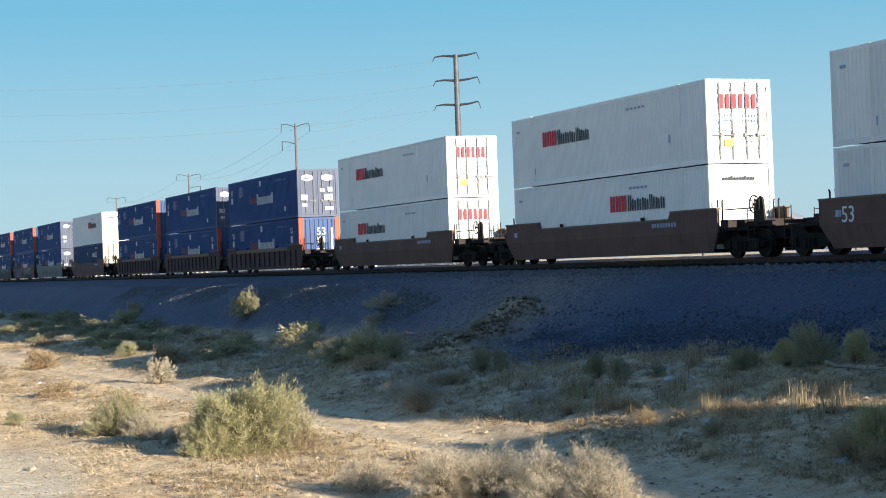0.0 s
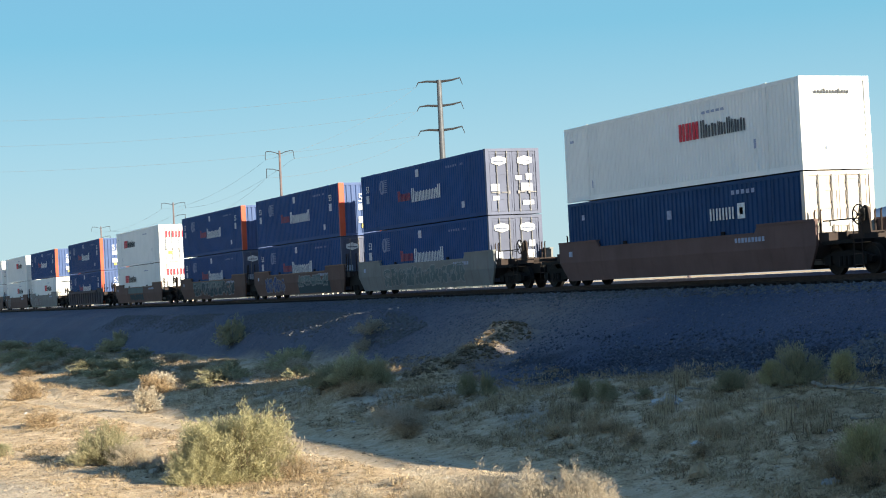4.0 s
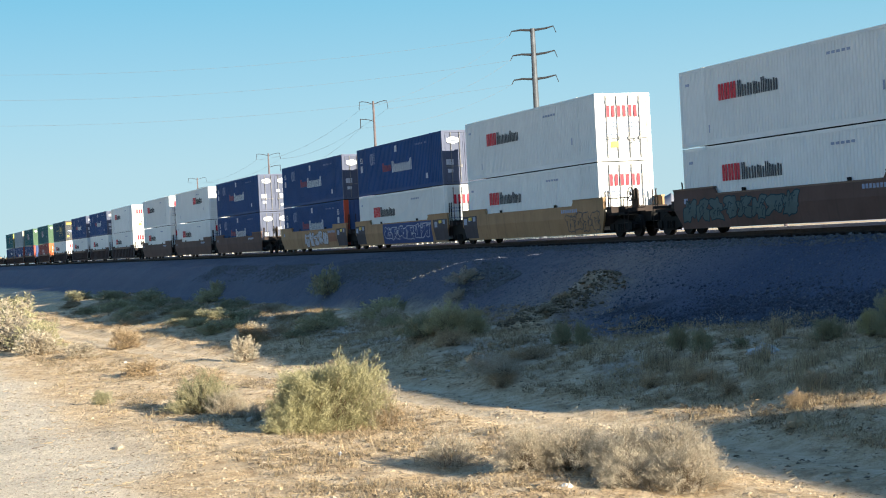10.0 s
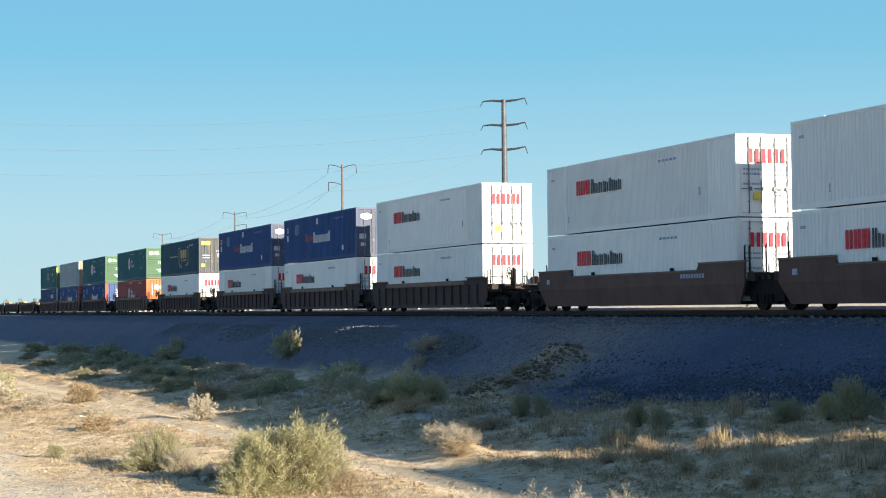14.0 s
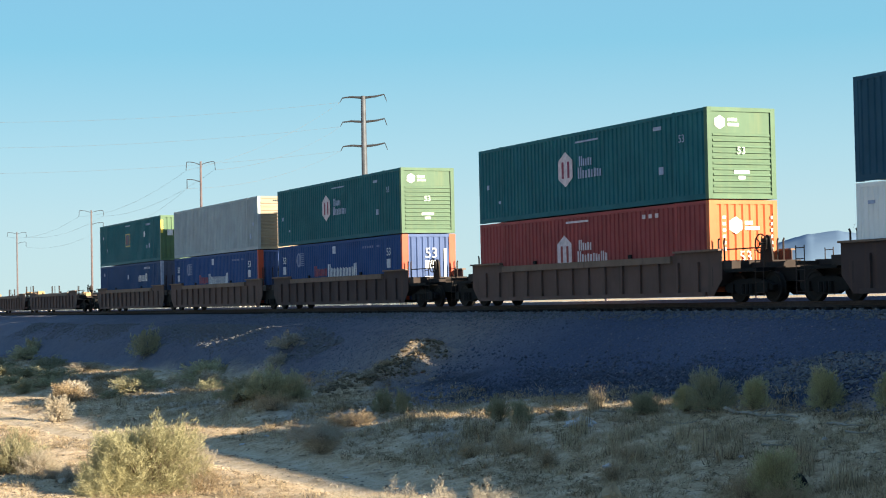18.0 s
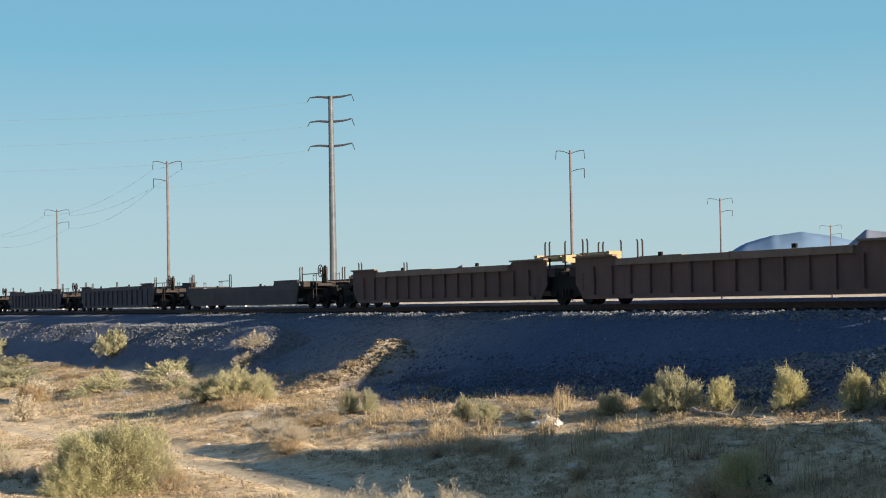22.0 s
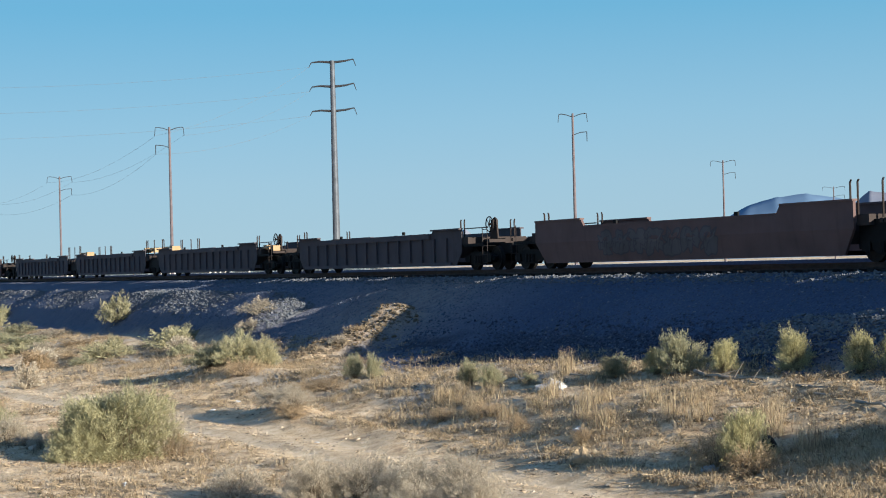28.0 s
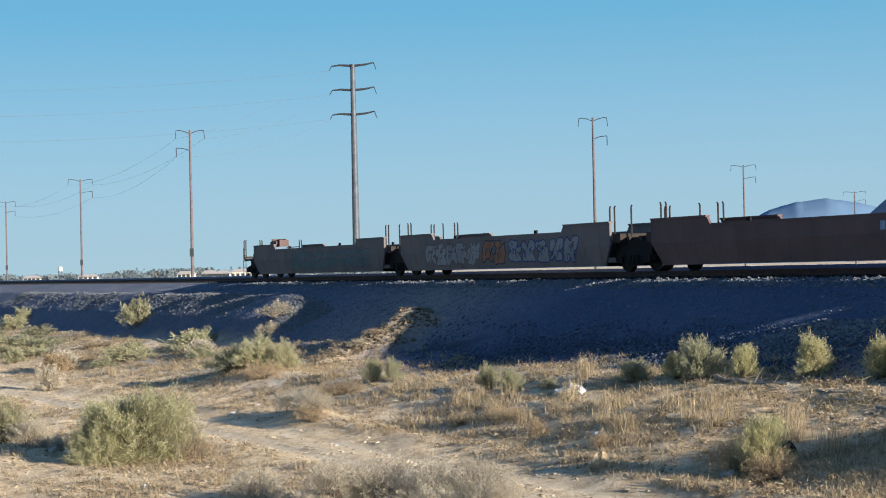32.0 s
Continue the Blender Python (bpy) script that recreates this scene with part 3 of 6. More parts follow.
def end_marks(name, rects, material, parent, proud=0.03, label=""):
    """Flat marks on the front end, as (y from the near corner, z, width, height)."""
    bm = bmesh.new()
    for y, z, w, h in rects:
        box(bm, HL + proud - 0.012, HL + proud, y - HW, y - HW + w, z, z + h)
    ob = part(name, bm, material, parent, label)
    if len(rects) > 2:
        ob["kind"] = "stuff"
    return ob


def disc_marks(name, discs, material, parent, on_end=False, proud=0.03, sides=24, squash=1.0):
    bm = bmesh.new()
    for u, z, r in discs:
        ring = [(u + r * squash * math.cos(2 * math.pi * (i + 0.5) / sides), z + r * math.sin(2 * math.pi * (i + 0.5) / sides)) for i in range(sides)]
        if on_end:
            bm.faces.new([bm.verts.new((HL + proud, a - HW, b)) for a, b in ring])
        else:
            bm.faces.new([bm.verts.new((a - HL, -HW - 0.013, b)) for a, b in ring])
    return part(name, bm, material, parent)


def word_bars(x, z, w, h, marks, gap=0.16):
    """A word as plain upright bars: each mark is a pair (share of the width, share of the height)."""
    out, unit = [], w / sum(m[0] for m in marks)
    for share, tall in marks:
        a = share * unit
        out.append((x, z, a * (0.5 - gap / 2), h * tall))
        out.append((x + a * 0.5, z, a * (0.5 - gap / 2) * 0.9, h * (0.5 + 0.5 * tall) * min(1.0, tall + 0.05)))
        x += a
    return out


BOLD = ((1, 1), (1, 1), (1, 1))
SMALL = ((0.8, 1), (1, 0.72), (1, 0.74), (0.5, 0.78), (0.9, 0.7), (0.7, 0.9), (0.5, 0.76), (0.9, 0.7), (0.9, 0.72))
CAPS = ((1.1, 1), (0.9, 0.74), (1, 0.72), (0.9, 0.72), (1, 0.72), (0.9, 0.72), (1, 0.72), (1, 0.72), (0.6, 0.74), (1.1, 0.95))


def shell(ob, side, frame_m, end_m, end_kind, lift_m=None, corner_front=None, pitch=0.28, depth=0.036):
    """Frame, sides, roof, floor and both ends of a 53-foot box."""
    lift = 1.91
    for sign in (-1, 1):
        for a, b in ((-HL + 0.17, -HL + lift - 0.075), (-HL + lift + 0.075, HL - lift - 0.075), (HL - lift + 0.075, HL - 0.17)):
            put("side_panel", side_panel_mesh(side, sign, pitch, depth, a, b), ob)
        for x in (-HL + lift, HL - lift):
            put("lifting_post", posts_mesh(lift_m or side, "lift"), ob, pose(x, sign * (HW - 0.02), 0))
        put("top_rail", posts_mesh(frame_m, "rail"), ob, pose(0, sign * (HW - 0.032), HGT - 0.115))
        put("bottom_rail", posts_mesh(frame_m, "sill"), ob, pose(0, sign * (HW - 0.032), 0.0))
        for x in (-HL + 0.09, HL - 0.09):
            put("corner_post", posts_mesh(corner_front if (corner_front and x > 0) else frame_m, "corner"), ob, pose(x, sign * (HW - 0.086), 0))
        for x in (-HL + lift, HL - lift):
            put("corner_casting", posts_mesh(frame_m, "casting"), ob, pose(x, sign * (HW - 0.085), HGT - 0.125))
    put("roof", posts_mesh(side, "roof"), ob)
    put("underframe", posts_mesh(M_STEEL, "floor"), ob)
    put("rear_wall", posts_mesh(side, "rear"), ob)
    for z in (0.0, HGT - 0.13):
        put("end_header", posts_mesh(end_m, "header"), ob, pose(HL - 0.055, 0, z))
    if end_kind == "doors":
        for sign in (-1, 1):
            leaf = put("door_leaf", door_leaf_mesh(end_m), ob, Matrix.Translation((HL - 0.045, 0, 0)) @ Matrix.Diagonal((1, sign, 1, 1)))
            for y in (0.28, 0.78):
                put("lock_rod", rod_mesh(), leaf, pose(0, y, 0))
                put("handle", handle_mesh(), leaf, pose(0, y - 0.05, 0.95))
    elif end_kind == "ribs":
        put("front_wall", end_ribs_mesh(end_m), ob)
        for z in (0.18, 0.36, 0.54, 0.72, 0.90, 1.08, 1.26, 1.44, 1.62, 1.80, 1.98):
            put("rib", end_rib_mesh(end_m, 0.085), ob, pose(0, 0, z))
    elif end_kind == "fine":
        put("front_wall", end_fine_mesh(end_m), ob)
        for i in range(13):
            put("rib", end_rib_mesh(end_m, 0.11), ob, pose(0, 0, 0.2 + i * 0.19))
    else:
        put("front_wall", end_corrugated_mesh(end_m), ob)


def white_box(kind):
    doors = kind == "doors"
    ob = thing("container", "white corrugated freight container, " + ("doors with lock rods" if doors else "ribbed blank front"), "container", "containers on the train")
    shell(ob, M_WHITE, M_WHITE, M_WHITE, "doors" if doors else "ribs", pitch=0.2, depth=0.022)
    x = 3.05 if doors else 8.85
    side_marks("red_logo", word_bars(x, 1.55, 1.35, 0.60, BOLD, 0.22), M_RED, ob, "red block logo on the white side")
    side_marks("dark_logo", word_bars(x + 1.42, 1.55, 2.85, 0.60, SMALL, 0.42), M_INK, ob, "dark grey word drawn as plain bars")
    side_marks("small_marking", [(10.4 + 0.3 * i, 2.35, 0.2, 0.09) for i in range(5)] + [(0.5, 2.3, 0.3, 0.1), (2.2, 0.45, 0.07, 0.28), (13.5, 0.9, 0.12, 0.3)], M_GHOST, ob)
    if doors:
        end_marks("red_logo", word_bars(0.52, 1.88, 1.56, 0.50, BOLD, 0.42), M_RED, ob, 0.02)
        end_marks("yellow_label", [(0.68, 0.58, 0.36, 0.26)], M_GOLD, ob, 0.012)
        end_marks("small_marking", [(0.3 + 0.11 * i, z, 0.07, 0.07) for z in (1.62, 1.45, 1.1) for i in range(7)] + [(1.45 + 0.12 * i, z, 0.08, 0.08) for z in (1.6, 1.42, 1.22) for i in range(6)], M_GHOST, ob, 0.0)
        put("length_marking", letters("53", 0.24, M_INK), ob, pose(HL + 0.02, 0.22, 0.72, 0, 0, 90))
    else:
        end_marks("dark_logo", [(0.55 + 0.11 * i, 2.35, 0.07, 0.16 if i in (3, 8) else 0.11) for i in range(12)], M_INK, ob, 0.0)
        end_marks("small_marking", [(0.9 + 0.12 * i, 1.28, 0.08, 0.10) for i in range(6)] + [(0.9, 0.62, 0.5, 0.22)], M_GHOST, ob, 0.0)
    return ob


def blue_box(kind):
    doors = kind == "doors"
    ob = thing("container", "dark blue corrugated freight container, " + ("pale labelled doors" if doors else "orange front posts"), "container", "containers on the train")
    if doors:
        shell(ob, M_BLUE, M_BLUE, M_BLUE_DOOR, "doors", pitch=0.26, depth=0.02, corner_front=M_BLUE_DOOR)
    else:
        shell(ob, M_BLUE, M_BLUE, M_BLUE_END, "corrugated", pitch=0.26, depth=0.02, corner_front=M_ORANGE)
        for sign in (-1, 1):
            bm = bmesh.new()
            a, b = sorted((sign * (HW - 0.30), sign * (HW + 0.004)))
            box(bm, HL - 0.02, HL + 0.006, a, b, 0.0, HGT)
            part("orange_end_band", bm, M_ORANGE, ob, "orange painted end band")
    disc_marks("round_emblem", [(3.1, 2.13, 0.36)], M_FAINT, ob)
    side_marks("striped_emblem", [(3.2, 1.83 + 0.1 * i, 0.62, 0.045) for i in range(7)], M_FAINT, ob)
    side_marks("emblem_core", [(3.02, 1.9, 0.12, 0.5)], M_BLUE, ob, lift=0.006)
    for x, z, w in ((7.78, 2.30, 0.40), (13.3, 0.48, 0.32)):
        side_marks("square_label", [(x, z, w, w * 0.9)], M_LABEL, ob)
    side_marks("red_word", word_bars(5.3, 1.25, 1.75, 0.52, CAPS[:5], 0.4), M_REDDIM, ob, "faded red word drawn as plain bars")
    side_marks("white_word", word_bars(7.15, 1.13, 3.77, 0.68, CAPS, 0.45), M_WORD, ob, "white word drawn as plain bars")
    put("length_marking", letters("53", 0.36, M_VINYL), ob, pose(0.72 - HL, -HW - 0.008, 2.0))
    side_marks("white_plate", [(0.74, 1.45, 0.42, 0.40)], M_LABEL, ob)
    if not doors:
        put("length_marking", letters("53", 0.36, M_VINYL), ob, pose(14.4 - HL, -HW - 0.008, 2.0))
        side_marks("white_plate", [(14.42, 1.45, 0.42, 0.40)], M_LABEL, ob)
        put("length_marking", letters("53", 0.46, M_VINYL), ob, pose(HL + 0.012, -HW + 1.08, 1.84, 0, 0, 90))
        for y, z in ((1.10, 1.38), (1.08, 0.68)):
            end_marks("white_plate", [(y, z, 0.52, 0.34)], M_VINYL, ob, 0.012)
        end_marks("white_bar", [(2.02, 0.35, 0.12, 1.9)], M_VINYL, ob, 0.012)
        end_marks("yellow_tag", [(1.25, 0.42, 0.2, 0.2)], M_GOLD, ob, 0.012)
    else:
        disc_marks("white_emblem", [(0.62, 2.36, 0.21)], M_VINYL, ob, True, 0.02, 6, 1.9)
        disc_marks("white_emblem", [(1.87, 2.36, 0.21)], M_VINYL, ob, True, 0.02, 6, 1.9)
        for y in (0.34, 1.59):
            end_marks("emblem_bar", [(y, 2.3, 0.56, 0.05)], M_BLUE_DOOR, ob, 0.032)
        end_marks("white_plate", [(0.2, 1.04, 0.42, 0.30), (1.65, 1.02, 0.55, 0.34), (0.28, 0.62, 0.3, 0.2), (1.7, 0.4, 0.55, 0.2), (1.4, 1.5, 0.3, 0.2), (1.9, 1.5, 0.3, 0.28)], M_LABEL, ob, 0.012)
    side_marks("small_marking", [(11.6 + 0.28 * i, 2.42, 0.15, 0.10) for i in range(5)] + [(13.3 + 0.2 * i, 2.42, 0.1, 0.1) for i in range(2)], M_FAINT, ob)
    return ob


def green_box():
    ob = thing("container", "dark green corrugated freight container, sage ribbed front", "container", "containers on the train")
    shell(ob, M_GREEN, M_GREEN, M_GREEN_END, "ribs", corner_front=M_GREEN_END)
    hexm = [(7.05, 1.62, 0.64)]
    disc_marks("hexagon_emblem", hexm, M_PINKW, ob, sides=6, squash=0.95)
    side_marks("emblem_core", [(6.78, 1.3, 0.15, 0.6), (7.2, 1.3, 0.15, 0.6)], M_REDDIM, ob, lift=0.006)
    side_marks("pale_word", word_bars(8.05, 1.66, 0.95, 0.36, SMALL[:3], 0.4) + word_bars(7.95, 1.22, 1.7, 0.4, SMALL[:5], 0.4), M_GHOST, ob)
    put("length_marking", letters("53", 0.26, M_GHOST), ob, pose(14.5 - HL, -HW - 0.008, 1.9))
    side_marks("small_marking", [(0.7, 1.3, 0.2, 0.18), (1.7, 0.7, 0.18, 0.1), (13.3, 0.95, 0.28, 0.25), (13.0, 2.42, 0.5, 0.12), (7.8, 2.5, 1.6, 0.06)], M_GHOST, ob)
    disc_marks("white_emblem", [(0.5, 2.42, 0.22)], M_VINYL, ob, True, -0.035, 6)
    end_marks("pale_word", [(0.8, 2.46, 0.36, 0.1), (0.8, 2.3, 0.42, 0.1)], M_VINYL, ob, -0.035)
    put("length_marking", letters("53", 0.24, M_VINYL), ob, pose(HL + 0.004, -HW + 1.1, 1.42, 0, 0, 90))
    end_marks("white_label", [(1.0, 0.76, 0.58, 0.2), (1.16, 0.56, 0.26, 0.2)], M_VINYL, ob, -0.03)
    return ob


def orange_box():
    ob = thing("container", "orange-red corrugated freight container, bright orange front", "container", "containers on the train")
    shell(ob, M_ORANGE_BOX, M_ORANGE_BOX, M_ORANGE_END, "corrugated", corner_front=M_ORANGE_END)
    disc_marks("hexagon_emblem", [(6.85, 1.55, 0.64)], M_PINKW, ob, sides=6, squash=0.95)
    side_marks("emblem_core", [(6.58, 1.2, 0.15, 0.6), (7.0, 1.2, 0.15, 0.6)], M_ORANGE_BOX, ob, lift=0.006)
    side_marks("pale_word", word_bars(7.9, 1.6, 0.95, 0.38, SMALL[:3], 0.4) + word_bars(7.8, 1.16, 2.1, 0.42, SMALL[:7], 0.4), M_PINKW, ob)
    side_marks("small_marking", [(7.0, 2.6, 1.6, 0.07), (12.2, 2.5, 0.2, 0.14), (12.6, 2.5, 0.2, 0.14), (13.0, 2.5, 0.2, 0.14)], M_PINKW, ob)
    disc_marks("white_emblem", [(1.0, 2.1, 0.28)], M_VINYL, ob, True, -0.012, 6)
    end_marks("pale_word", [(1.35, 2.12, 0.3, 0.12), (1.35, 1.95, 0.55, 0.12)], M_VINYL, ob, -0.012)
    end_marks("small_marking", [(0.5, 1.3 + 0.2 * i, 0.12, 0.1) for i in range(6)] + [(2.35, 1.3 + 0.2 * i, 0.08, 0.1) for i in range(6)], M_VINYL, ob, -0.012)
    put("length_marking", letters("53", 0.36, M_VINYL), ob, pose(HL - 0.01, -HW + 1.1, 0.95, 0, 0, 90))
    return ob


def grey_box():
    ob = thing("container", "plain grey corrugated freight container, cream ribbed front", "container", "containers on the train")
    shell(ob, M_GREY_BOX, M_GREY_BOX, M_CREAM_END, "fine")
    end_marks("yellow_label", [(1.6, 0.42, 0.5, 0.24)], M_GOLD, ob, 0.0)
    end_marks("small_marking", [(0.9 + 0.12 * i, 2.62, 0.08, 0.08) for i in range(5)], M_INK, ob, 0.0)
    side_marks("small_marking", [(14.8, 0.6, 0.25, 0.3), (15.3, 1.3, 0.2, 0.2)], M_GHOST, ob)
    return ob


def emerald_box():
    ob = thing("container", "green corrugated freight container, yellow corner bands in front", "container", "containers on the train")
    shell(ob, M_GREEN, M_GREEN, M_GREEN_BRIGHT, "corrugated", corner_front=M_GREEN_BRIGHT)
    end_marks("yellow_band", [(0.0, 1.75, 0.16, 0.85), (2.42, 1.9, 0.14, 0.7)], M_GOLD, ob, 0.01)
    end_marks("square_emblem", [(1.25, 2.22, 0.72, 0.38)], M_DIMGOLD, ob, 0.0)
    end_marks("emblem_bar", [(1.33 + 0.2 * i, 2.28, 0.14, 0.26) for i in range(3)], M_REDDIM, ob, 0.005)
    put("length_marking", letters("53", 0.3, M_VINYL), ob, pose(HL + 0.0, -HW + 1.3, 1.4, 0, 0, 90))
    end_marks("white_label", [(1.25, 0.4, 0.55, 0.3), (2.3, 0.35, 0.14, 0.3)], M_VINYL, ob, 0.0)
    disc_marks("white_diamond", [(0.62, 1.78, 0.26)], M_VINYL, ob, True, 0.012, 4)
    side_marks("square_emblem", [(7.3, 1.15, 1.2, 0.9)], M_DIMGOLD, ob, "yellow square emblem")
    side_marks("emblem_core", [(7.4, 1.24, 1.0, 0.72)], M_GREEN, ob, lift=0.004)
    side_marks("emblem_bar", [(7.5, 1.3, 0.12, 0.6), (7.84, 1.3, 0.12, 0.6), (8.18, 1.3, 0.12, 0.6)], M_REDDIM, ob, lift=0.008)
    disc_marks("white_diamond", [(12.2, 1.85, 0.24)], M_VINYL, ob, sides=4)
    side_marks("small_marking", [(12.6 + 0.3 * i, 2.4, 0.18, 0.14) for i in range(4)] + [(7.2, 2.55, 1.3, 0.07), (1.0, 1.9, 0.2, 0.2), (2.1, 1.0, 0.14, 0.18), (12.7, 0.9, 0.2, 0.2), (13.3, 0.9, 0.2, 0.3)], M_GHOST, ob)
    return ob


def navy_box():
    ob = thing("container", "navy freight container with yellow brackets and slate doors", "container", "containers on the train")
    shell(ob, M_NAVY, M_NAVY, M_NAVY_DOOR, "doors", corner_front=M_NAVY_DOOR)
    side_marks("yellow_bracket", [(8.05, 0.85, 0.16, 1.5), (8.2, 0.85, 0.3, 0.12), (8.2, 2.23, 0.3, 0.12), (11.8, 0.85, 0.16, 1.5), (11.5, 0.85, 0.3, 0.12), (11.5, 2.23, 0.3, 0.12)], M_DIMGOLD, ob, "yellow bracket emblem")
    side_marks("yellow_word", [(8.8 + 0.85 * i, 1.4, 0.68, 0.72) for i in range(3)] + [(8.9 + 0.3 * i, 1.16, 0.2, 0.12) for i in range(8)], M_DIMGOLD, ob)
    side_marks("small_yellow_word", [(4.1 + 0.3 * i, 1.56, 0.2, 0.12) for i in range(12)] + [(8.4, 0.62, 0.3, 0.18), (8.9, 0.62, 0.3, 0.18), (10.9, 0.7, 0.3, 0.18), (11.4, 0.7, 0.3, 0.18)], M_DIMGOLD, ob)
    side_marks("small_marking", [(12.3, 2.3, 0.35, 0.18), (12.9, 2.35, 0.9, 0.1)], M_GHOST, ob)
    end_marks("yellow_label", [(0.2, 2.3, 0.75, 0.32), (0.2, 0.5, 0.3, 0.25)], M_GOLD, ob, 0.012)
    end_marks("white_plate", [(1.5, 1.3, 0.42, 0.3), (1.45, 1.75, 0.6, 0.12), (0.3, 1.2, 0.6, 0.1), (0.3, 1.4, 0.6, 0.1)], M_GHOST, ob, 0.012)
    end_marks("rust_patch", [(1.86, 0.36, 0.44, 0.44), (1.86, 0.95, 0.44, 0.30)], M_BROWN_TOP, ob, 0.01, "rusted brown door panel")
    return ob


def darkblue_box(kind):
    ob = thing("container", "very dark blue freight container, " + ("weathered grey doors" if kind == "doors" else "pale front post"), "container", "containers on the train")
    if kind == "doors":
        shell(ob, M_DARKBLUE, M_DARKBLUE, M_GREYDOOR, "doors", corner_front=M_GREYDOOR)
    else:
        shell(ob, M_DARKBLUE, M_DARKBLUE, M_BLUE_DOOR, "corrugated", corner_front=M_GHOST)
    side_marks("white_word", word_bars(10.6, 1.66, 1.6, 0.40, BOLD + BOLD[:1], 0.5), M_VINYL, ob)
    disc_marks("white_diamond", [(12.55, 1.9, 0.36)], M_VINYL, ob, sides=4, squash=0.9)
    disc_marks("diamond_core", [(12.55, 1.9, 0.16)], M_DARKBLUE, ob, sides=4, squash=0.9)
    disc_marks("small_diamond", [(7.9, 2.02, 0.22)], M_GHOST, ob, sides=4)
    side_marks("small_marking", [(12.0 + 0.3 * i, 2.45, 0.18, 0.14) for i in range(5)] + [(1.2, 2.2, 0.2, 0.2)], M_GHOST, ob)
    end_marks("white_plate", [(0.9, 1.2, 0.9, 0.16), (1.5, 0.7, 0.5, 0.25)], M_VINYL, ob, 0.015)
    return ob


BOXES = {}


def box_master(kind):
    """The one built example of a kind; later ones are copies."""
    make = {"Wd": lambda: white_box("doors"), "Wn": lambda: white_box("nose"), "Bd": lambda: blue_box("doors"), "Bo": lambda: blue_box("nose"),
            "G": green_box, "O": orange_box, "Y": grey_box, "E": emerald_box, "C": navy_box, "Ud": lambda: darkblue_box("doors"), "Un": lambda: darkblue_box("nose")}[kind]
    BOXES[kind] = make()
    return BOXES[kind]


def container(kind, m):
    if kind in BOXES:
        return copy_thing(BOXES[kind], m)
    ob = box_master(kind)
    ob.matrix_basis = m
    return ob


# ------------------------------------------------------------------ well cars
A, TOP, RAISED, LOW = 8.75, 1.50, 1.68, 0.20
OUT, KINK = 1.43, 0.125


def side_outline():
    return [(-8.25, LOW), (8.25, LOW), (A, 0.72), (A, 1.62), (6.15, 1.62), (6.0, TOP), (-6.0, TOP), (-6.15, 1.62), (-A, 1.62), (-A, 0.72)]


def smooth_heights(material):
    """Height of the middle and of the raised ends of a plated side."""
    if material == M_LOWWELL:
        return 1.12, 1.34, 1.16
    return (1.43, RAISED, 1.50) if material == M_DARKWELL else (1.43, RAISED, RAISED)


def smooth_side_mesh(material, sign):
    """A plated side that kinks inwards below its middle."""
    def make():
        bm = bmesh.new()
        mid, ends, rear = smooth_heights(material)
        up = [(-A, 0.92), (A, 0.92), (A, ends), (5.55, ends), (5.35, mid), (-5.35, mid), (-5.55, rear), (-A, rear)]
        y0, y1 = sorted((sign * (OUT - 0.09), sign * OUT))
        slab(bm, up, y0, y1)
        a, b = sign * OUT, sign * (OUT - KINK)
        vs = [bm.verts.new(v) for v in ((-A, a, 0.92), (A, a, 0.92), (8.2, b, LOW), (-8.2, b, LOW), (-A, a - sign * 0.08, 0.92), (A, a - sign * 0.08, 0.92), (8.2, b - sign * 0.08, LOW), (-8.2, b - sign * 0.08, LOW))]
        for f in ((0, 1, 2, 3), (4, 7, 6, 5), (3, 2, 6, 7), (0, 3, 7, 4), (1, 5, 6, 2)):
            bm.faces.new([vs[i] for i in f])
        return to_mesh(bm, "side_plate", material)
    return cached(("smooth", material.name, sign), make)


def ribbed_side_mesh(material, sign):
    def make():
        bm = bmesh.new()
        y0, y1 = sorted((sign * (OUT - 0.12), sign * (OUT - 0.09)))
        slab(bm, side_outline(), y0, y1)
        return to_mesh(bm, "side_plate", material)
    return cached(("ribbed", material.name, sign), make)


def bar_mesh(name, material, *dims):
    def make():
        bm = bmesh.new()
        box(bm, *dims)
        return to_mesh(bm, name, material)
    return cached((name, material.name, dims), make)


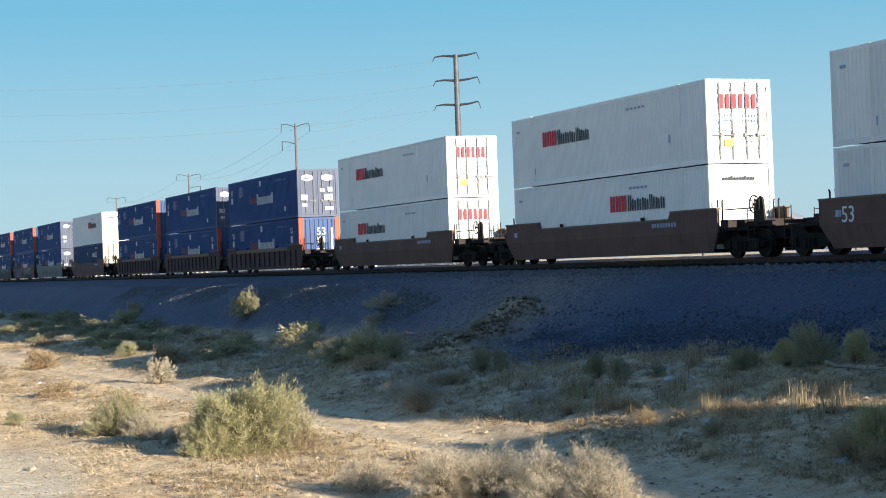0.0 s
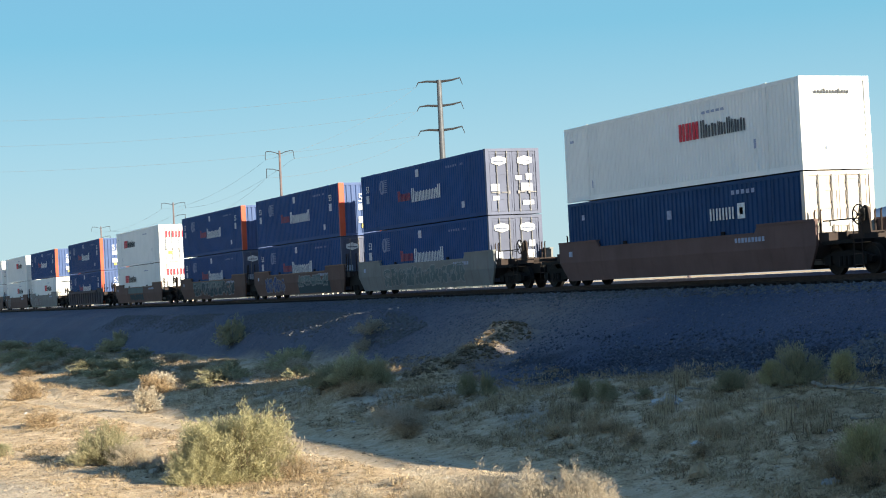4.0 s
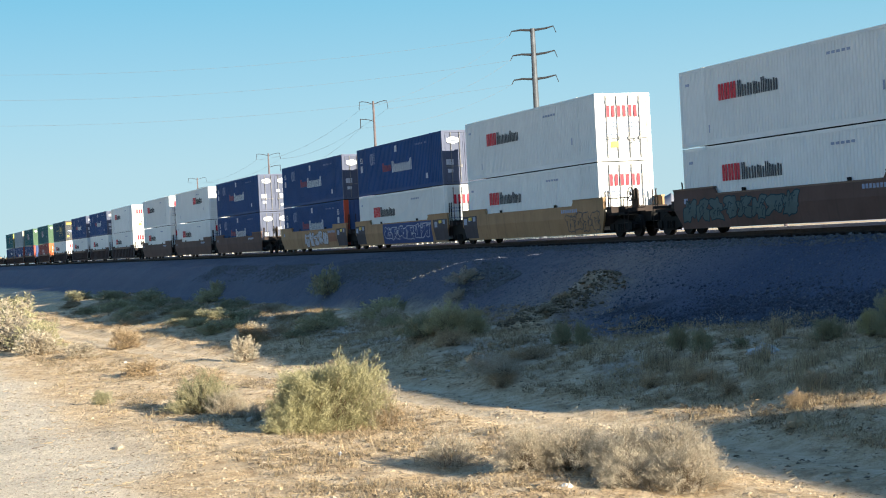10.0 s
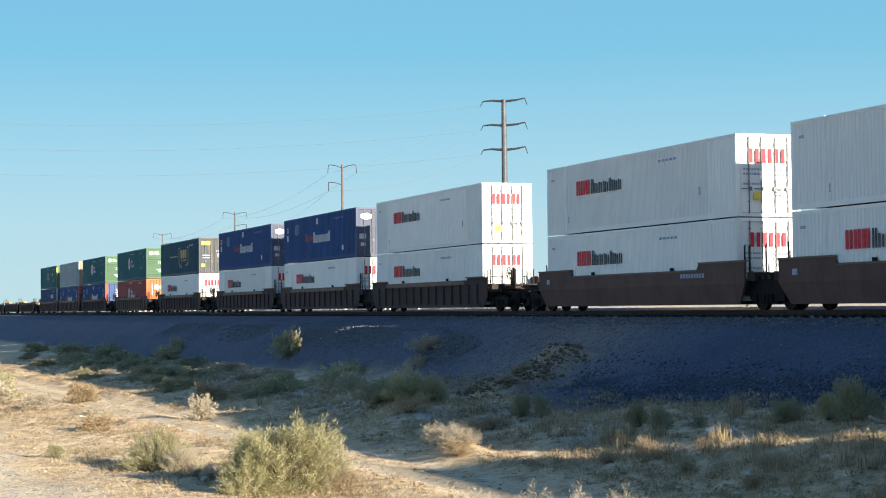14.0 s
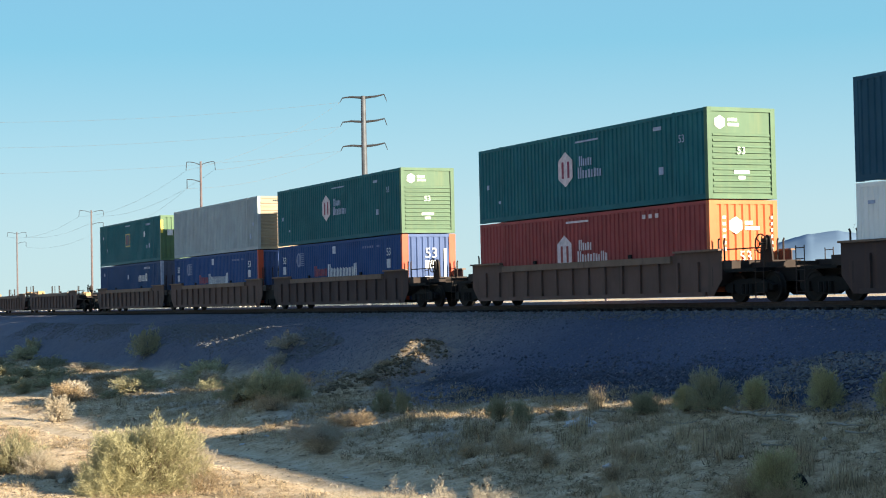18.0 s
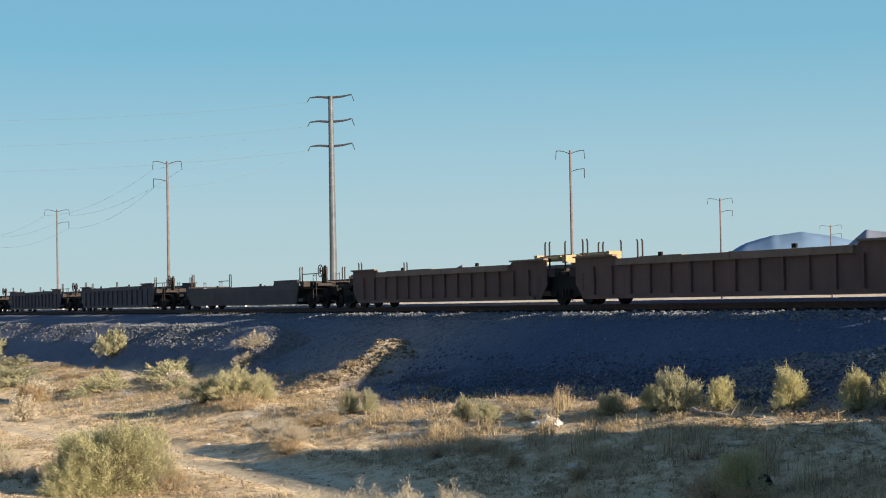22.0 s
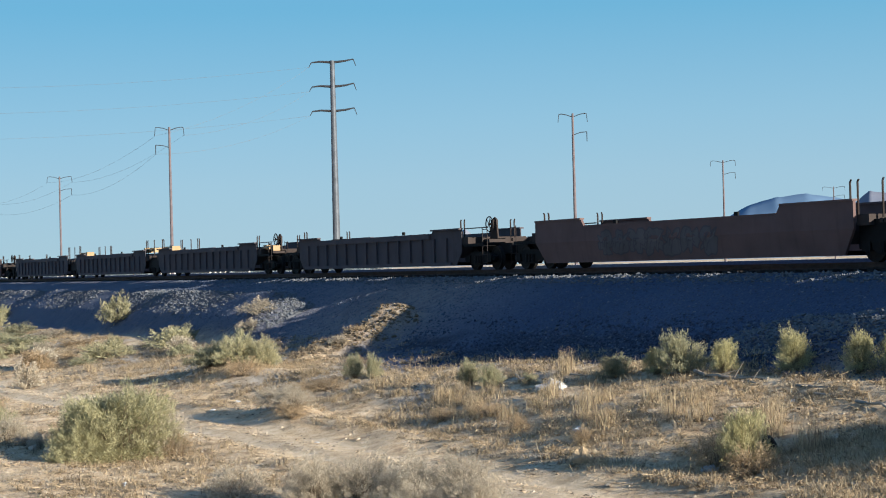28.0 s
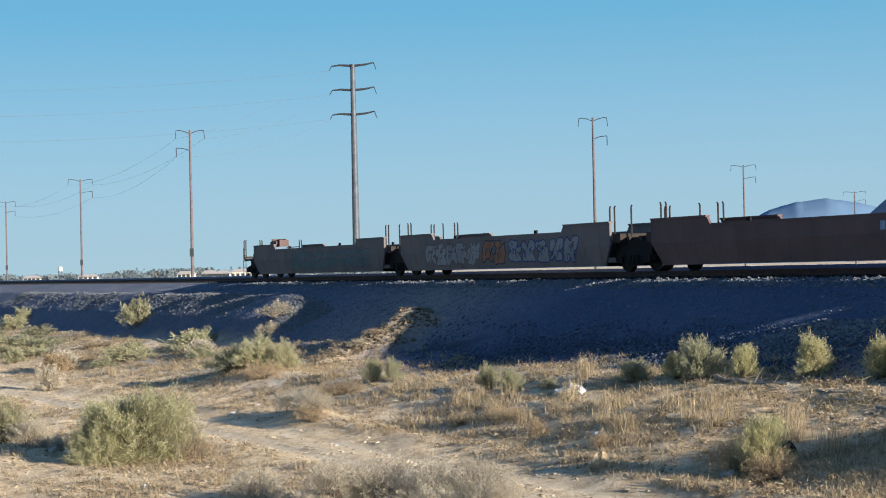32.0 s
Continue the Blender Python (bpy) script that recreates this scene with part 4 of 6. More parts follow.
def truck_meshes():
    def frame_make():
        bm = bmesh.new()
        out = [(-1.25, 0.52), (-0.9, 0.62), (-0.45, 0.72), (0.45, 0.72), (0.9, 0.62), (1.25, 0.52), (1.22, 0.36), (0.8, 0.40), (0.42, 0.20), (-0.42, 0.20), (-0.8, 0.40), (-1.22, 0.36)]
        slab(bm, out, -0.09, 0.09)
        for i in range(3):
            rod(bm, (-0.22 + 0.22 * i, -0.10, 0.26), (-0.22 + 0.22 * i, -0.10, 0.56), 0.09, n=8)
        for x in (-0.89, 0.89):
            box(bm, x - 0.17, x + 0.17, -0.15, 0.12, 0.30, 0.58)
        return to_mesh(bm, "side_frame", M_STEEL)

    def wheel_make():
        bm = bmesh.new()
        n = 24
        prof = [(0.02, -0.07), (0.36, -0.05), (0.40, -0.07), (0.455, -0.07), (0.455, 0.04), (0.48, 0.07), (0.42, 0.075), (0.02, 0.05)]
        rings = [[bm.verts.new((r * math.cos(2 * math.pi * i / n), y, r * math.sin(2 * math.pi * i / n))) for i in range(n)] for r, y in prof]
        for a, b in zip(rings, rings[1:]):
            for i in range(n):
                bm.faces.new((a[i], a[(i + 1) % n], b[(i + 1) % n], b[i]))
        return to_mesh(bm, "wheel", M_WHEEL)

    def axle_make():
        bm = bmesh.new()
        rod(bm, (0, -1.0, 0), (0, 1.0, 0), 0.08, n=10)
        return to_mesh(bm, "axle", M_STEEL)

    def bolster_make():
        bm = bmesh.new()
        box(bm, -0.24, 0.24, -0.95, 0.95, 0.42, 0.74)
        rod(bm, (0, 0, 0.7), (0, 0, 0.88), 0.3, n=14)
        return to_mesh(bm, "bolster", M_STEEL)
    return tuple(cached(k, f) for k, f in (("side_frame", frame_make), ("wheel", wheel_make), ("axle", axle_make), ("bolster", bolster_make)))


def truck(car, x):
    """A four-wheel truck under one end."""
    frame_me, wheel_me, axle_me, bolster_me = truck_meshes()
    t = put("truck", bolster_me, car, pose(x, 0, 0))
    for sign in (-1, 1):
        put("side_frame", frame_me, t, Matrix.Translation((0, sign * 0.99, 0)) @ Matrix.Diagonal((1, -sign, 1, 1)))
        for dx in (-0.89, 0.89):
            put("wheel", wheel_me, t, Matrix.Translation((dx, sign * 0.74, 0.455)) @ Matrix.Diagonal((1, -sign, 1, 1)))
    for dx in (-0.89, 0.89):
        put("axle", axle_me, t, pose(dx, 0, 0.455))


def guide_mesh(h):
    """An upright guide post with a bent head."""
    def make():
        bm = bmesh.new()
        rod(bm, (0, 0, 0), (0, 0, h), 0.03, n=6)
        rod(bm, (0, 0, h), (0.05, 0, h + 0.06), 0.028, n=6)
        return to_mesh(bm, "guide_post", M_GEAR)
    return cached(("guide", h), make)


def brake_meshes():
    def wheel_make():
        bm = bmesh.new()
        k, m = 20, 6
        R, r = 0.29, 0.022
        ring = []
        for i in range(k):
            a = 2 * math.pi * i / k
            ring.append([bm.verts.new(((R + r * math.cos(2 * math.pi * j / m)) * math.cos(a), r * math.sin(2 * math.pi * j / m), (R + r * math.cos(2 * math.pi * j / m)) * math.sin(a))) for j in range(m)])
        for i in range(k):
            for j in range(m):
                bm.faces.new((ring[i][j], ring[(i + 1) % k][j], ring[(i + 1) % k][(j + 1) % m], ring[i][(j + 1) % m]))
        for i in range(5):
            a = 2 * math.pi * i / 5
            rod(bm, (0, 0, 0), (R * math.cos(a), 0, R * math.sin(a)), 0.018, n=5)
        rod(bm, (0, -0.05, 0), (0, 0.2, 0), 0.04, n=8)
        return to_mesh(bm, "brake_wheel", M_STEEL)

    def stand_make():
        bm = bmesh.new()
        slab(bm, [(-0.32, 0), (0.32, 0), (0.26, 0.45), (0.2, 0.78), (0.05, 0.85), (-0.18, 0.72), (-0.3, 0.4)], -0.03, 0.03)
        box(bm, -0.12, 0.12, -0.1, 0.1, 0.4, 0.75)
        return to_mesh(bm, "brake_stand", M_GEAR)
    return cached("bwheel", wheel_make), cached("bstand", stand_make)


def ladder_mesh():
    def make():
        bm = bmesh.new()
        for x in (-0.2, 0.2):
            rod(bm, (x, 0, 0.3), (x, 0, 1.75), 0.016, n=5)
        for i in range(5):
            rod(bm, (-0.2, 0, 0.4 + 0.32 * i), (0.2, 0, 0.4 + 0.32 * i), 0.014, n=5)
        return to_mesh(bm, "ladder", M_GEAR)
    return cached("ladder", make)


def coupler_mesh():
    def make():
        bm = bmesh.new()
        box(bm, 0, 0.85, -0.14, 0.14, 0.72, 0.98)
        box(bm, 0.75, 1.0, -0.22, 0.16, 0.68, 1.02)
        return to_mesh(bm, "coupler", M_STEEL)
    return cached("coupler", make)


def hose_mesh():
    def make():
        bm = bmesh.new()
        pts = [(0, 0, 0.95), (0.25, 0, 0.6), (0.55, 0, 0.42), (0.9, 0, 0.45), (1.1, 0, 0.7)]
        for a, b in zip(pts, pts[1:]):
            rod(bm, a, b, 0.03, n=6)
        return to_mesh(bm, "brake_hose", M_BLACK)
    return cached("hose", make)


def deck_mesh(length, material):
    def make():
        bm = bmesh.new()
        box(bm, 0, length, -0.55, 0.55, 0.90, 1.22)
        box(bm, 0, min(length, 0.5), -1.3, 1.3, 1.0, 1.30)
        box(bm, length - 0.14, length, -1.25, 1.25, 1.06, 1.18)
        return to_mesh(bm, "end_platform", material)
    return cached(("deck", length, material.name), make)


def valve_mesh(material):
    def make():
        bm = bmesh.new()
        box(bm, -0.42, 0.42, -0.22, 0.22, 0.1, 0.34)
        box(bm, -0.62, -0.5, -0.25, 0.25, 0, 0.42)
        box(bm, 0.52, 0.62, -0.25, 0.25, 0, 0.36)
        rod(bm, (-0.6, 0.1, 0.38), (0.62, 0.1, 0.38), 0.03, n=6)
        rod(bm, (-0.45, -0.3, 0.2), (0.45, -0.3, 0.2), 0.1, n=8)
        return to_mesh(bm, "brake_gear", material)
    return cached(("valve", material.name), make)


def car_end(car, sign, joint, material, brake, gear):
    """What stands over the truck: platform, guides, couplers, brake wheel, steps."""
    flip = Matrix.Identity(4) if sign > 0 else Matrix.Rotation(math.pi, 4, "Z")
    reach = 1.0 if joint else 2.2
    put("end_platform", deck_mesh(reach, M_GEAR), car, flip @ pose(A - 0.02, 0, 0))
    put("end_bulkhead", bar_mesh("bulkhead", M_GEAR, 0, 0.08, -1.34, 1.34, 0.5, 1.1), car, flip @ pose(A - 0.55, 0, 0))
    for y in (-1.12, 1.12):
        for dx in (-0.47, -0.16):
            put("guide_post", guide_mesh(1.0 if joint else 0.74), car, flip @ pose(A + dx, y, 1.2))
    if joint:
        put("guide_post", guide_mesh(1.0), car, flip @ pose(A + 0.65, -0.95, 1.2))
    else:
        put("coupler", coupler_mesh(), car, flip @ pose(A + 2.15, 0, 0))
        put("brake_hose", hose_mesh(), car, flip @ pose(A + 2.1, 0.4, 0))
        for y in (-1.3, 1.3):
            put("ladder", ladder_mesh(), car, flip @ pose(A + 1.9, y, -0.12))
        rail = bar_mesh("hand_rail", M_GEAR, 0, 1.9, -0.02, 0.02, 0, 0.04)
        put("hand_rail", rail, car, flip @ pose(A + 0.1, -1.2, 1.62))
        truck(car, sign * 9.75)
        put("draft_sill", bar_mesh("draft_sill", M_STEEL, -1.7, 1.7, -0.62, 0.62, 0.62, 1.02), car, pose(sign * 9.9, 0, 0))
        put("side_step", bar_mesh("side_step", M_STEEL, -0.9, 0.75, -1.3, 1.3, 0.93, 1.04), car, pose(sign * 9.75, 0, 0))
        if brake:
            w, s = brake_meshes()
            put("brake_stand", s, car, flip @ pose(A + 1.2, -0.5 * sign, 1.2))
            put("brake_wheel", w, car, flip @ pose(A + 1.2, -0.72 * sign, 1.78))
    if gear is not None:
        put("brake_gear", valve_mesh(gear), car, flip @ Matrix.Translation((A - 0.5 if joint else A + 0.7, -0.7 * sign, 1.5 if joint else 1.2)) @ Matrix.Diagonal((1.75 if joint else 1.15, 1, 0.75, 1)))


def on_side(x, z, proud):
    """A point on a plated side, which leans in below its kink."""
    return (x, -OUT - proud + KINK * max(0.0, 0.92 - z) / (0.92 - LOW), z)


def ribbon(verts, faces, pts, width, proud):
    for p, q in zip(pts, pts[1:]):
        d = q - p
        if d.length < 1e-4:
            continue
        o = Vector((-d.y, d.x)).normalized() * width
        b = len(verts)
        verts += [on_side(v.x, v.y, proud + 0.0002 * (b % 9)) for v in (p - o, q - o, q + o, p + o)]
        faces.append((b, b + 1, b + 2, b + 3))


def graffiti(car, seed, x0, x1, z0, z1, fill, edge, glyph=1.05):
    """Swollen sprayed shapes with outlines and inner strokes, readable as no word."""
    rnd = random.Random(seed)
    body, line = ([], []), ([], [])
    count = max(2, round((x1 - x0) / glyph))
    for i in range(count):
        cx = x0 + (x1 - x0) * (i + 0.5) / count
        w, lean = (x1 - x0) / count * rnd.uniform(0.50, 0.60), rnd.uniform(-0.1, 0.4)
        lo, hi = z0 + rnd.uniform(0, 0.12) * (z1 - z0), z1 - rnd.uniform(0, 0.15) * (z1 - z0)
        mid, half = (lo + hi) / 2, (hi - lo) / 2
        bites = [rnd.uniform(0, 6.283) for _ in range(4)]
        ring = []
        for k in range(28):
            a = 2 * math.pi * k / 28
            c, d = math.cos(a), math.sin(a)
            r = 1.0 / max(abs(c), abs(d)) ** 0.9 * (1.0 + (0.16 if k % 3 == 0 else -0.05) * rnd.uniform(-0.6, 1.2))
            for bite in bites:
                r *= 1 - 0.5 * math.exp(-(((a - bite + math.pi) % (2 * math.pi) - math.pi) / 0.2) ** 2)
            ring.append(Vector((cx + w * r * c * 0.92 + lean * half * d * r, min(z1, max(z0, mid + half * r * d * 0.92)))))
        b = len(body[0])
        for j, p in enumerate([Vector((cx, mid))] + ring):
            body[0].append(on_side(p.x, p.y, 0.008 + 0.0008 * (i % 4)))
        body[1].extend((b, b + 1 + k, b + 1 + (k + 1) % 28) for k in range(28))
        ribbon(*line, ring + [ring[0]], 0.022, 0.014)
        for k in range(5):
            p = Vector((cx + rnd.uniform(-0.7, 0.4) * w, mid + rnd.uniform(-0.8, 0.3) * half))
            ribbon(*line, [p, p + Vector((0.1 * w + lean * 0.3 * half, 0.45 * half)), p + Vector((rnd.uniform(0.2, 0.5) * w, rnd.uniform(0.3, 0.7) * half))], 0.018, 0.014)
    for name, mat_, (verts, faces) in (("graffiti_fill", fill, body), ("graffiti_line", edge, line)):
        put(name, raw_mesh(name, verts, faces, mat_), car)["kind"] = "stuff"


def sprayed_ground(car, name, material, x0, x1, z0, z1, label):
    """A painted-over field on a plated side."""
    xs = [x0 + (x1 - x0) * i / 8 for i in range(9)]
    zs = [z0, min(z1, 0.92), z1] if z0 < 0.92 < z1 else [z0, z1]
    verts = [on_side(x + 0.06 * math.sin(5 * x + 3 * z), z, 0.004) for z in zs for x in xs]
    faces = [(j * 9 + i, j * 9 + i + 1, j * 9 + i + 10, j * 9 + i + 9) for j in range(len(zs) - 1) for i in range(8)]
    put(name, raw_mesh(name, verts, faces, material), car, None, label)


def well_car(kind, material, chord, front_joint, rear_joint, brake=True, gear=None, label="", top=None):
    """One well platform. kind: smooth or ribbed sides."""
    car = thing("well_car", label, "rail car", "well cars of the train")
    for sign in (-1, 1):
        if kind == "smooth":
            side = put("side_plate", smooth_side_mesh(material, sign), car)
            put("top_chord", bar_mesh("top_chord", chord, -5.3, 5.3, -0.07, 0.07, 0, 0.06), car, pose(0, sign * (OUT - 0.06), smooth_heights(material)[0] - 0.02))
        else:
            side = put("side_plate", ribbed_side_mesh(material, sign), car)
            put("top_chord", bar_mesh("top_chord", chord, -5.98, 5.98, -0.075, 0.075, -0.20, 0.02), car, pose(0, sign * (OUT - 0.06), TOP))
            put("bottom_chord", bar_mesh("bottom_chord", material, -7.9, 7.9, -0.06, 0.06, 0, 0.14), car, pose(0, sign * (OUT - 0.07), LOW - 0.005))
            for i in range(14):
                put("rib", bar_mesh("rib", material, -0.055, 0.055, -0.06, 0.06, LOW + 0.14, TOP - 0.205), car, pose(-7.48 + i * 1.151, sign * (OUT - 0.065), 0))
        mid, ends, rear = smooth_heights(material) if kind == "smooth" else (TOP, 1.62, 1.62)
        half = 1.6 if kind == "smooth" else 1.3
        for x, ends in ((-A + half, rear), (A - half, ends)):
            put("end_chord", bar_mesh("end_chord", chord, -half, half, -0.09, 0.09, 0, 0.06), car, pose(x, sign * (OUT - 0.06), ends - 0.01))
        for x in (-3.4, 3.4):
            put("lashing_lug", bar_mesh("lug", M_STEEL, -0.1, 0.1, -0.03, 0.03, 0, 0.13), car, pose(x, sign * (OUT - 0.06), mid + 0.03))
    for x in (-7.6, -2.6, 2.6, 7.6):
        put("cross_member", bar_mesh("cross_member", M_STEEL, -0.35, 0.35, -1.3, 1.3, 0.20, 0.33), car, pose(x, 0, 0))
    if material == M_TAN:
        for joint, x0, x1 in ((rear_joint, -A + 0.02, -6.6), (front_joint, 6.3, A - 0.02)):
            if joint:
                sprayed_ground(car, "end_panel", M_DARKWELL, x0 + 0.1, x1 - 0.1, 0.30, 1.42, "dark painted end panel")
                c = (x0 + x1) / 2
                for name, mat_, rect in (("yellow_label", M_GOLD, (c - 0.2, c + 0.25, 1.2, 1.36)), ("reporting_mark", M_GHOST, (c - 0.9, c - 0.45, 1.0, 1.3)), ("reporting_mark", M_GHOST, (c + 0.45, c + 0.8, 1.15, 1.38))):
                    mark = bmesh.new()
                    box(mark, rect[0], rect[1], -OUT - 0.012, -OUT - 0.008, rect[2], rect[3])
                    part(name, mark, mat_, car)
    car_end(car, 1, front_joint, material, brake, gear)
    car_end(car, -1, rear_joint, material, False, gear)
    if front_joint:
        truck(car, 9.77)
        put("joint_casting", bar_mesh("joint_casting", M_STEEL, -1.15, 1.15, -1.12, 1.12, 0.52, 1.16), car, pose(9.77, 0, 0))
    return car


# ------------------------------------------------------------------ the train
SPEED = 29.3
# where each stack's front end stands along the track at the start; the two boxes, lower and upper; the car below
WELLS = {"brown": ("smooth", M_BROWN, M_BROWN_TOP, "rusty brown smooth-sided well car"), "ribbed": ("ribbed", M_RIBWELL, M_BROWN_TOP, "rusty brown ribbed well car"),
         "rusty": ("ribbed", M_BROWN, M_BROWN_TOP, "rust-brown ribbed well car"),
         "dark": ("ribbed", M_DARKWELL, M_DARKWELL, "dark grimy ribbed well car"), "darksmooth": ("smooth", M_DARKWELL, M_DARKWELL, "dark grimy smooth-sided well car"),
         "lowsmooth": ("smooth", M_LOWWELL, M_LOWWELL, "low dark grimy smooth-sided well car"),
         "tan": ("smooth", M_TAN, M_TAN, "tan yellow smooth-sided well car"), "red": ("smooth", M_REDWELL, M_REDWELL, "oxide red smooth-sided well car"),
         "tail": ("smooth", M_TAILWELL, M_TAILWELL, "faded grey-brown smooth-sided well car"),
         "grey": ("smooth", M_GREYWELL, M_GREYWELL, "pale grey smooth-sided well car")}
LOADS = (
    # the first two stacks are never in view, added to cast their shadows
    (16.7, "Wd", "Wd", "brown", 0, 0), (-7.4, "Wd", "Bd", "brown", 0, 0), (-27.15, "Wd", "Wd", "brown", 0, 0),
    (-50.6, "Wn", "Wd", "brown", 0, 0), (-74.3, "Wd", "Wd", "brown", 0, 0),
    (-98.3, "Bo", "Bd", "ribbed", 0, 1), (-117.9, "Bo", "Bd", "ribbed", 1, 1), (-137.5, "Bo", "Bo", "ribbed", 1, 0),
    (-161.2, "Ud", "Wn", "red", 0, 0),
    (-185.1, "Bd", "Bd", "grey", 0, 1), (-204.9, "Bd", "Bo", "brown", 1, 1), (-224.5, "Bd", "Bo", "brown", 1, 0),
    (-248.3, "Wd", "Wd", "brown", 0, 0), (-272.0, "Bo", "Bo", "dark", 0, 0),
    (-296.0, "Wn", "Bo", "grey", 0, 1), (-315.7, "Wn", "Wn", "brown", 1, 1), (-335.3, "Wd", "Wd", "brown", 1, 0),
    (-359.3, "Wd", "Wd", "tan", 0, 1), (-379.2, "Wd", "Bd", "tan", 1, 1), (-398.8, "Bo", "Bd", "tan", 1, 0),
    (-422.7, "Bd", "Bd", "brown", 0, 1), (-442.3, "Wd", "Wn", "brown", 1, 1), (-462.0, "Wd", "Wd", "brown", 1, 0),
    (-485.8, "Wd", "Wd", "ribbed", 0, 1), (-505.8, "Wd", "Bd", "ribbed", 1, 1), (-525.4, "Wd", "Bd", "ribbed", 1, 0),
    (-548.8, "Wd", "C", "ribbed", 0, 0), (-572.1, "O", "G", "rusty", 0, 0),
    (-596.0, "Bo", "G", "ribbed", 0, 1), (-615.4, "Bo", "Y", "rusty", 1, 1), (-634.6, "Un", "E", "rusty", 1, 0),
)
# empty platforms behind: middle of the platform, kind, joined in front, joined behind, bright gear on its ends
EMPTIES = ((-667.0, "rusty", 0, 1, 1), (-686.7, "rusty", 1, 1, 1), (-706.2, "rusty", 1, 0, 1), (-730.3, "lowsmooth", 0, 0, 0), (-754.6, "dark", 0, 0, 0),
           (-778.2, "dark", 0, 0, 0), (-802.5, "darksmooth", 0, 0, 0), (-826.3, "darksmooth", 0, 1, 0), (-845.9, "darksmooth", 1, 1, 0), (-865.4, "red", 1, 0, 0),
           (-889.0, "dark", 0, 0, 0), (-912.6, "dark", 0, 1, 1), (-932.9, "dark", 1, 1, 1), (-953.0, "dark", 1, 0, 0),
           (-976.2, "red", 0, 1, 0), (-996.3, "tail", 1, 1, 0), (-1015.6, "tail", 1, 0, 0))
MOVERS = []
CARS = {}


def place_car(kind, fj, rj, gear, u):
    key = (kind, fj, rj, gear)
    m = pose(u, TRACK_Y, RAIL_Z)
    if key in CARS:
        car = copy_thing(CARS[key], m)
    else:
        side, mat_, chord, text = WELLS[kind]
        text += " in the passing freight train"
        car = CARS[key] = well_car(side, mat_, chord, fj, rj, True, M_YELLOW if gear == 1 else None, text)
        car.matrix_basis = m
    return car


def build_train():
    painted = []
    for i, (front, lower, upper, well, fj, rj) in enumerate(LOADS):
        u = front - HL
        car = place_car(well, fj, rj, 2, u)
        MOVERS.append((car, u, RAIL_Z))
        painted.append((car, i))
        for kind, z in ((lower, RAIL_Z + 0.33), (upper, RAIL_Z + 0.33 + HGT + 0.045)):
            MOVERS.append((container(kind, pose(u, TRACK_Y, z)), u, z))
    empties = []
    for u, well, fj, rj, gear in EMPTIES:
        car = place_car(well, fj, rj, gear, u)
        MOVERS.append((car, u, RAIL_Z))
        empties.append(car)
    for car, i in painted:
        if i == 2:
            put("length_marking", letters("53", 0.5, M_VINYL), car, pose(-7.6, -OUT - 0.004, 0.98))
        elif i == 9:
            graffiti(car, 49, -5.0, 5.5, 0.32, 1.38, M_SPRAYT, M_SPRAYW)
        elif i == 10:
            graffiti(car, 50, -6.3, -2.3, 0.30, 1.36, M_SPRAYB, M_SPRAYW, 0.8)
            sprayed_ground(car, "graffiti_ground", M_SPRAYN, 0.3, 6.1, 0.26, 0.9, "dark sprayed ground of graffiti")
            graffiti(car, 51, 0.4, 6.0, 0.62, 1.40, M_SPRAYT, M_SPRAYW)
        elif i == 11:
            sprayed_ground(car, "graffiti_ground", M_SPRAYT, -5.0, 3.5, 0.93, 1.40, "pale teal sprayed ground of graffiti")
            graffiti(car, 52, -4.8, 6.0, 0.30, 1.40, M_SPRAYN, M_SPRAYW)
        elif i == 12:
            sprayed_ground(car, "graffiti_ground", M_SPRAYT, -3.5, 2.0, 0.95, 1.40, "pale teal sprayed ground of graffiti")
            graffiti(car, 53, -3.0, 2.0, 0.34, 0.92, M_SPRAYN, M_SPRAYN, 0.7)
        elif i == 14:
            graffiti(car, 74, -5.8, -1.5, 0.32, 1.38, M_SPRAYW, M_BROWN)
        elif i == 15:
            graffiti(car, 75, -6.6, -4.4, 0.30, 1.38, M_SPRAYDIM, M_SPRAYW, 0.7)
        elif i == 16:
            graffiti(car, 76, -8.0, 0.3, 0.42, 1.40, M_SPRAYT, M_SPRAYN)
        elif i == 17:
            graffiti(car, 77, 4.6, 8.3, 0.30, 1.2, M_TAN, M_SPRAYDIM)
        elif i == 18:
            sprayed_ground(car, "graffiti_ground", M_SPRAYB, -3.0, 6.0, 0.24, 1.41, "blue sprayed ground of graffiti")
            graffiti(car, 78, -2.6, 5.6, 0.42, 1.36, M_SPRAYB, M_LABEL, 1.3)
        elif i == 19:
            graffiti(car, 83, -1.9, 4.2, 0.26, 1.40, M_LABEL, M_SPRAYDIM, 1.3)
            sprayed_ground(car, "graffiti_ground", M_SPRAYO, 4.3, 6.2, 0.6, 1.3, "faded orange sprayed field")
        marks = bmesh.new()
        if WELLS[LOADS[i][3]][0] == "smooth":
            for k in range(9):
                box(marks, 4.2 + 0.2 * k, 4.34 + 0.2 * k, -OUT - 0.007, -OUT - 0.002, 1.18, 1.33)
            box(marks, -7.9, -7.6, -OUT - 0.007, -OUT - 0.002, 1.15, 1.35)
            part("reporting_mark", marks, M_GHOST, car)["kind"] = "stuff"
        else:
            marks.free()
    tail = empties[-1]
    put("brake_gear", valve_mesh(M_REDWELL), tail, pose(-6.9, -0.6, 1.62))
    for dx in (0.0, 0.3):
        put("guide_post", guide_mesh(1.0), tail, pose(-A - 1.8 - dx, -1.25, 1.0))
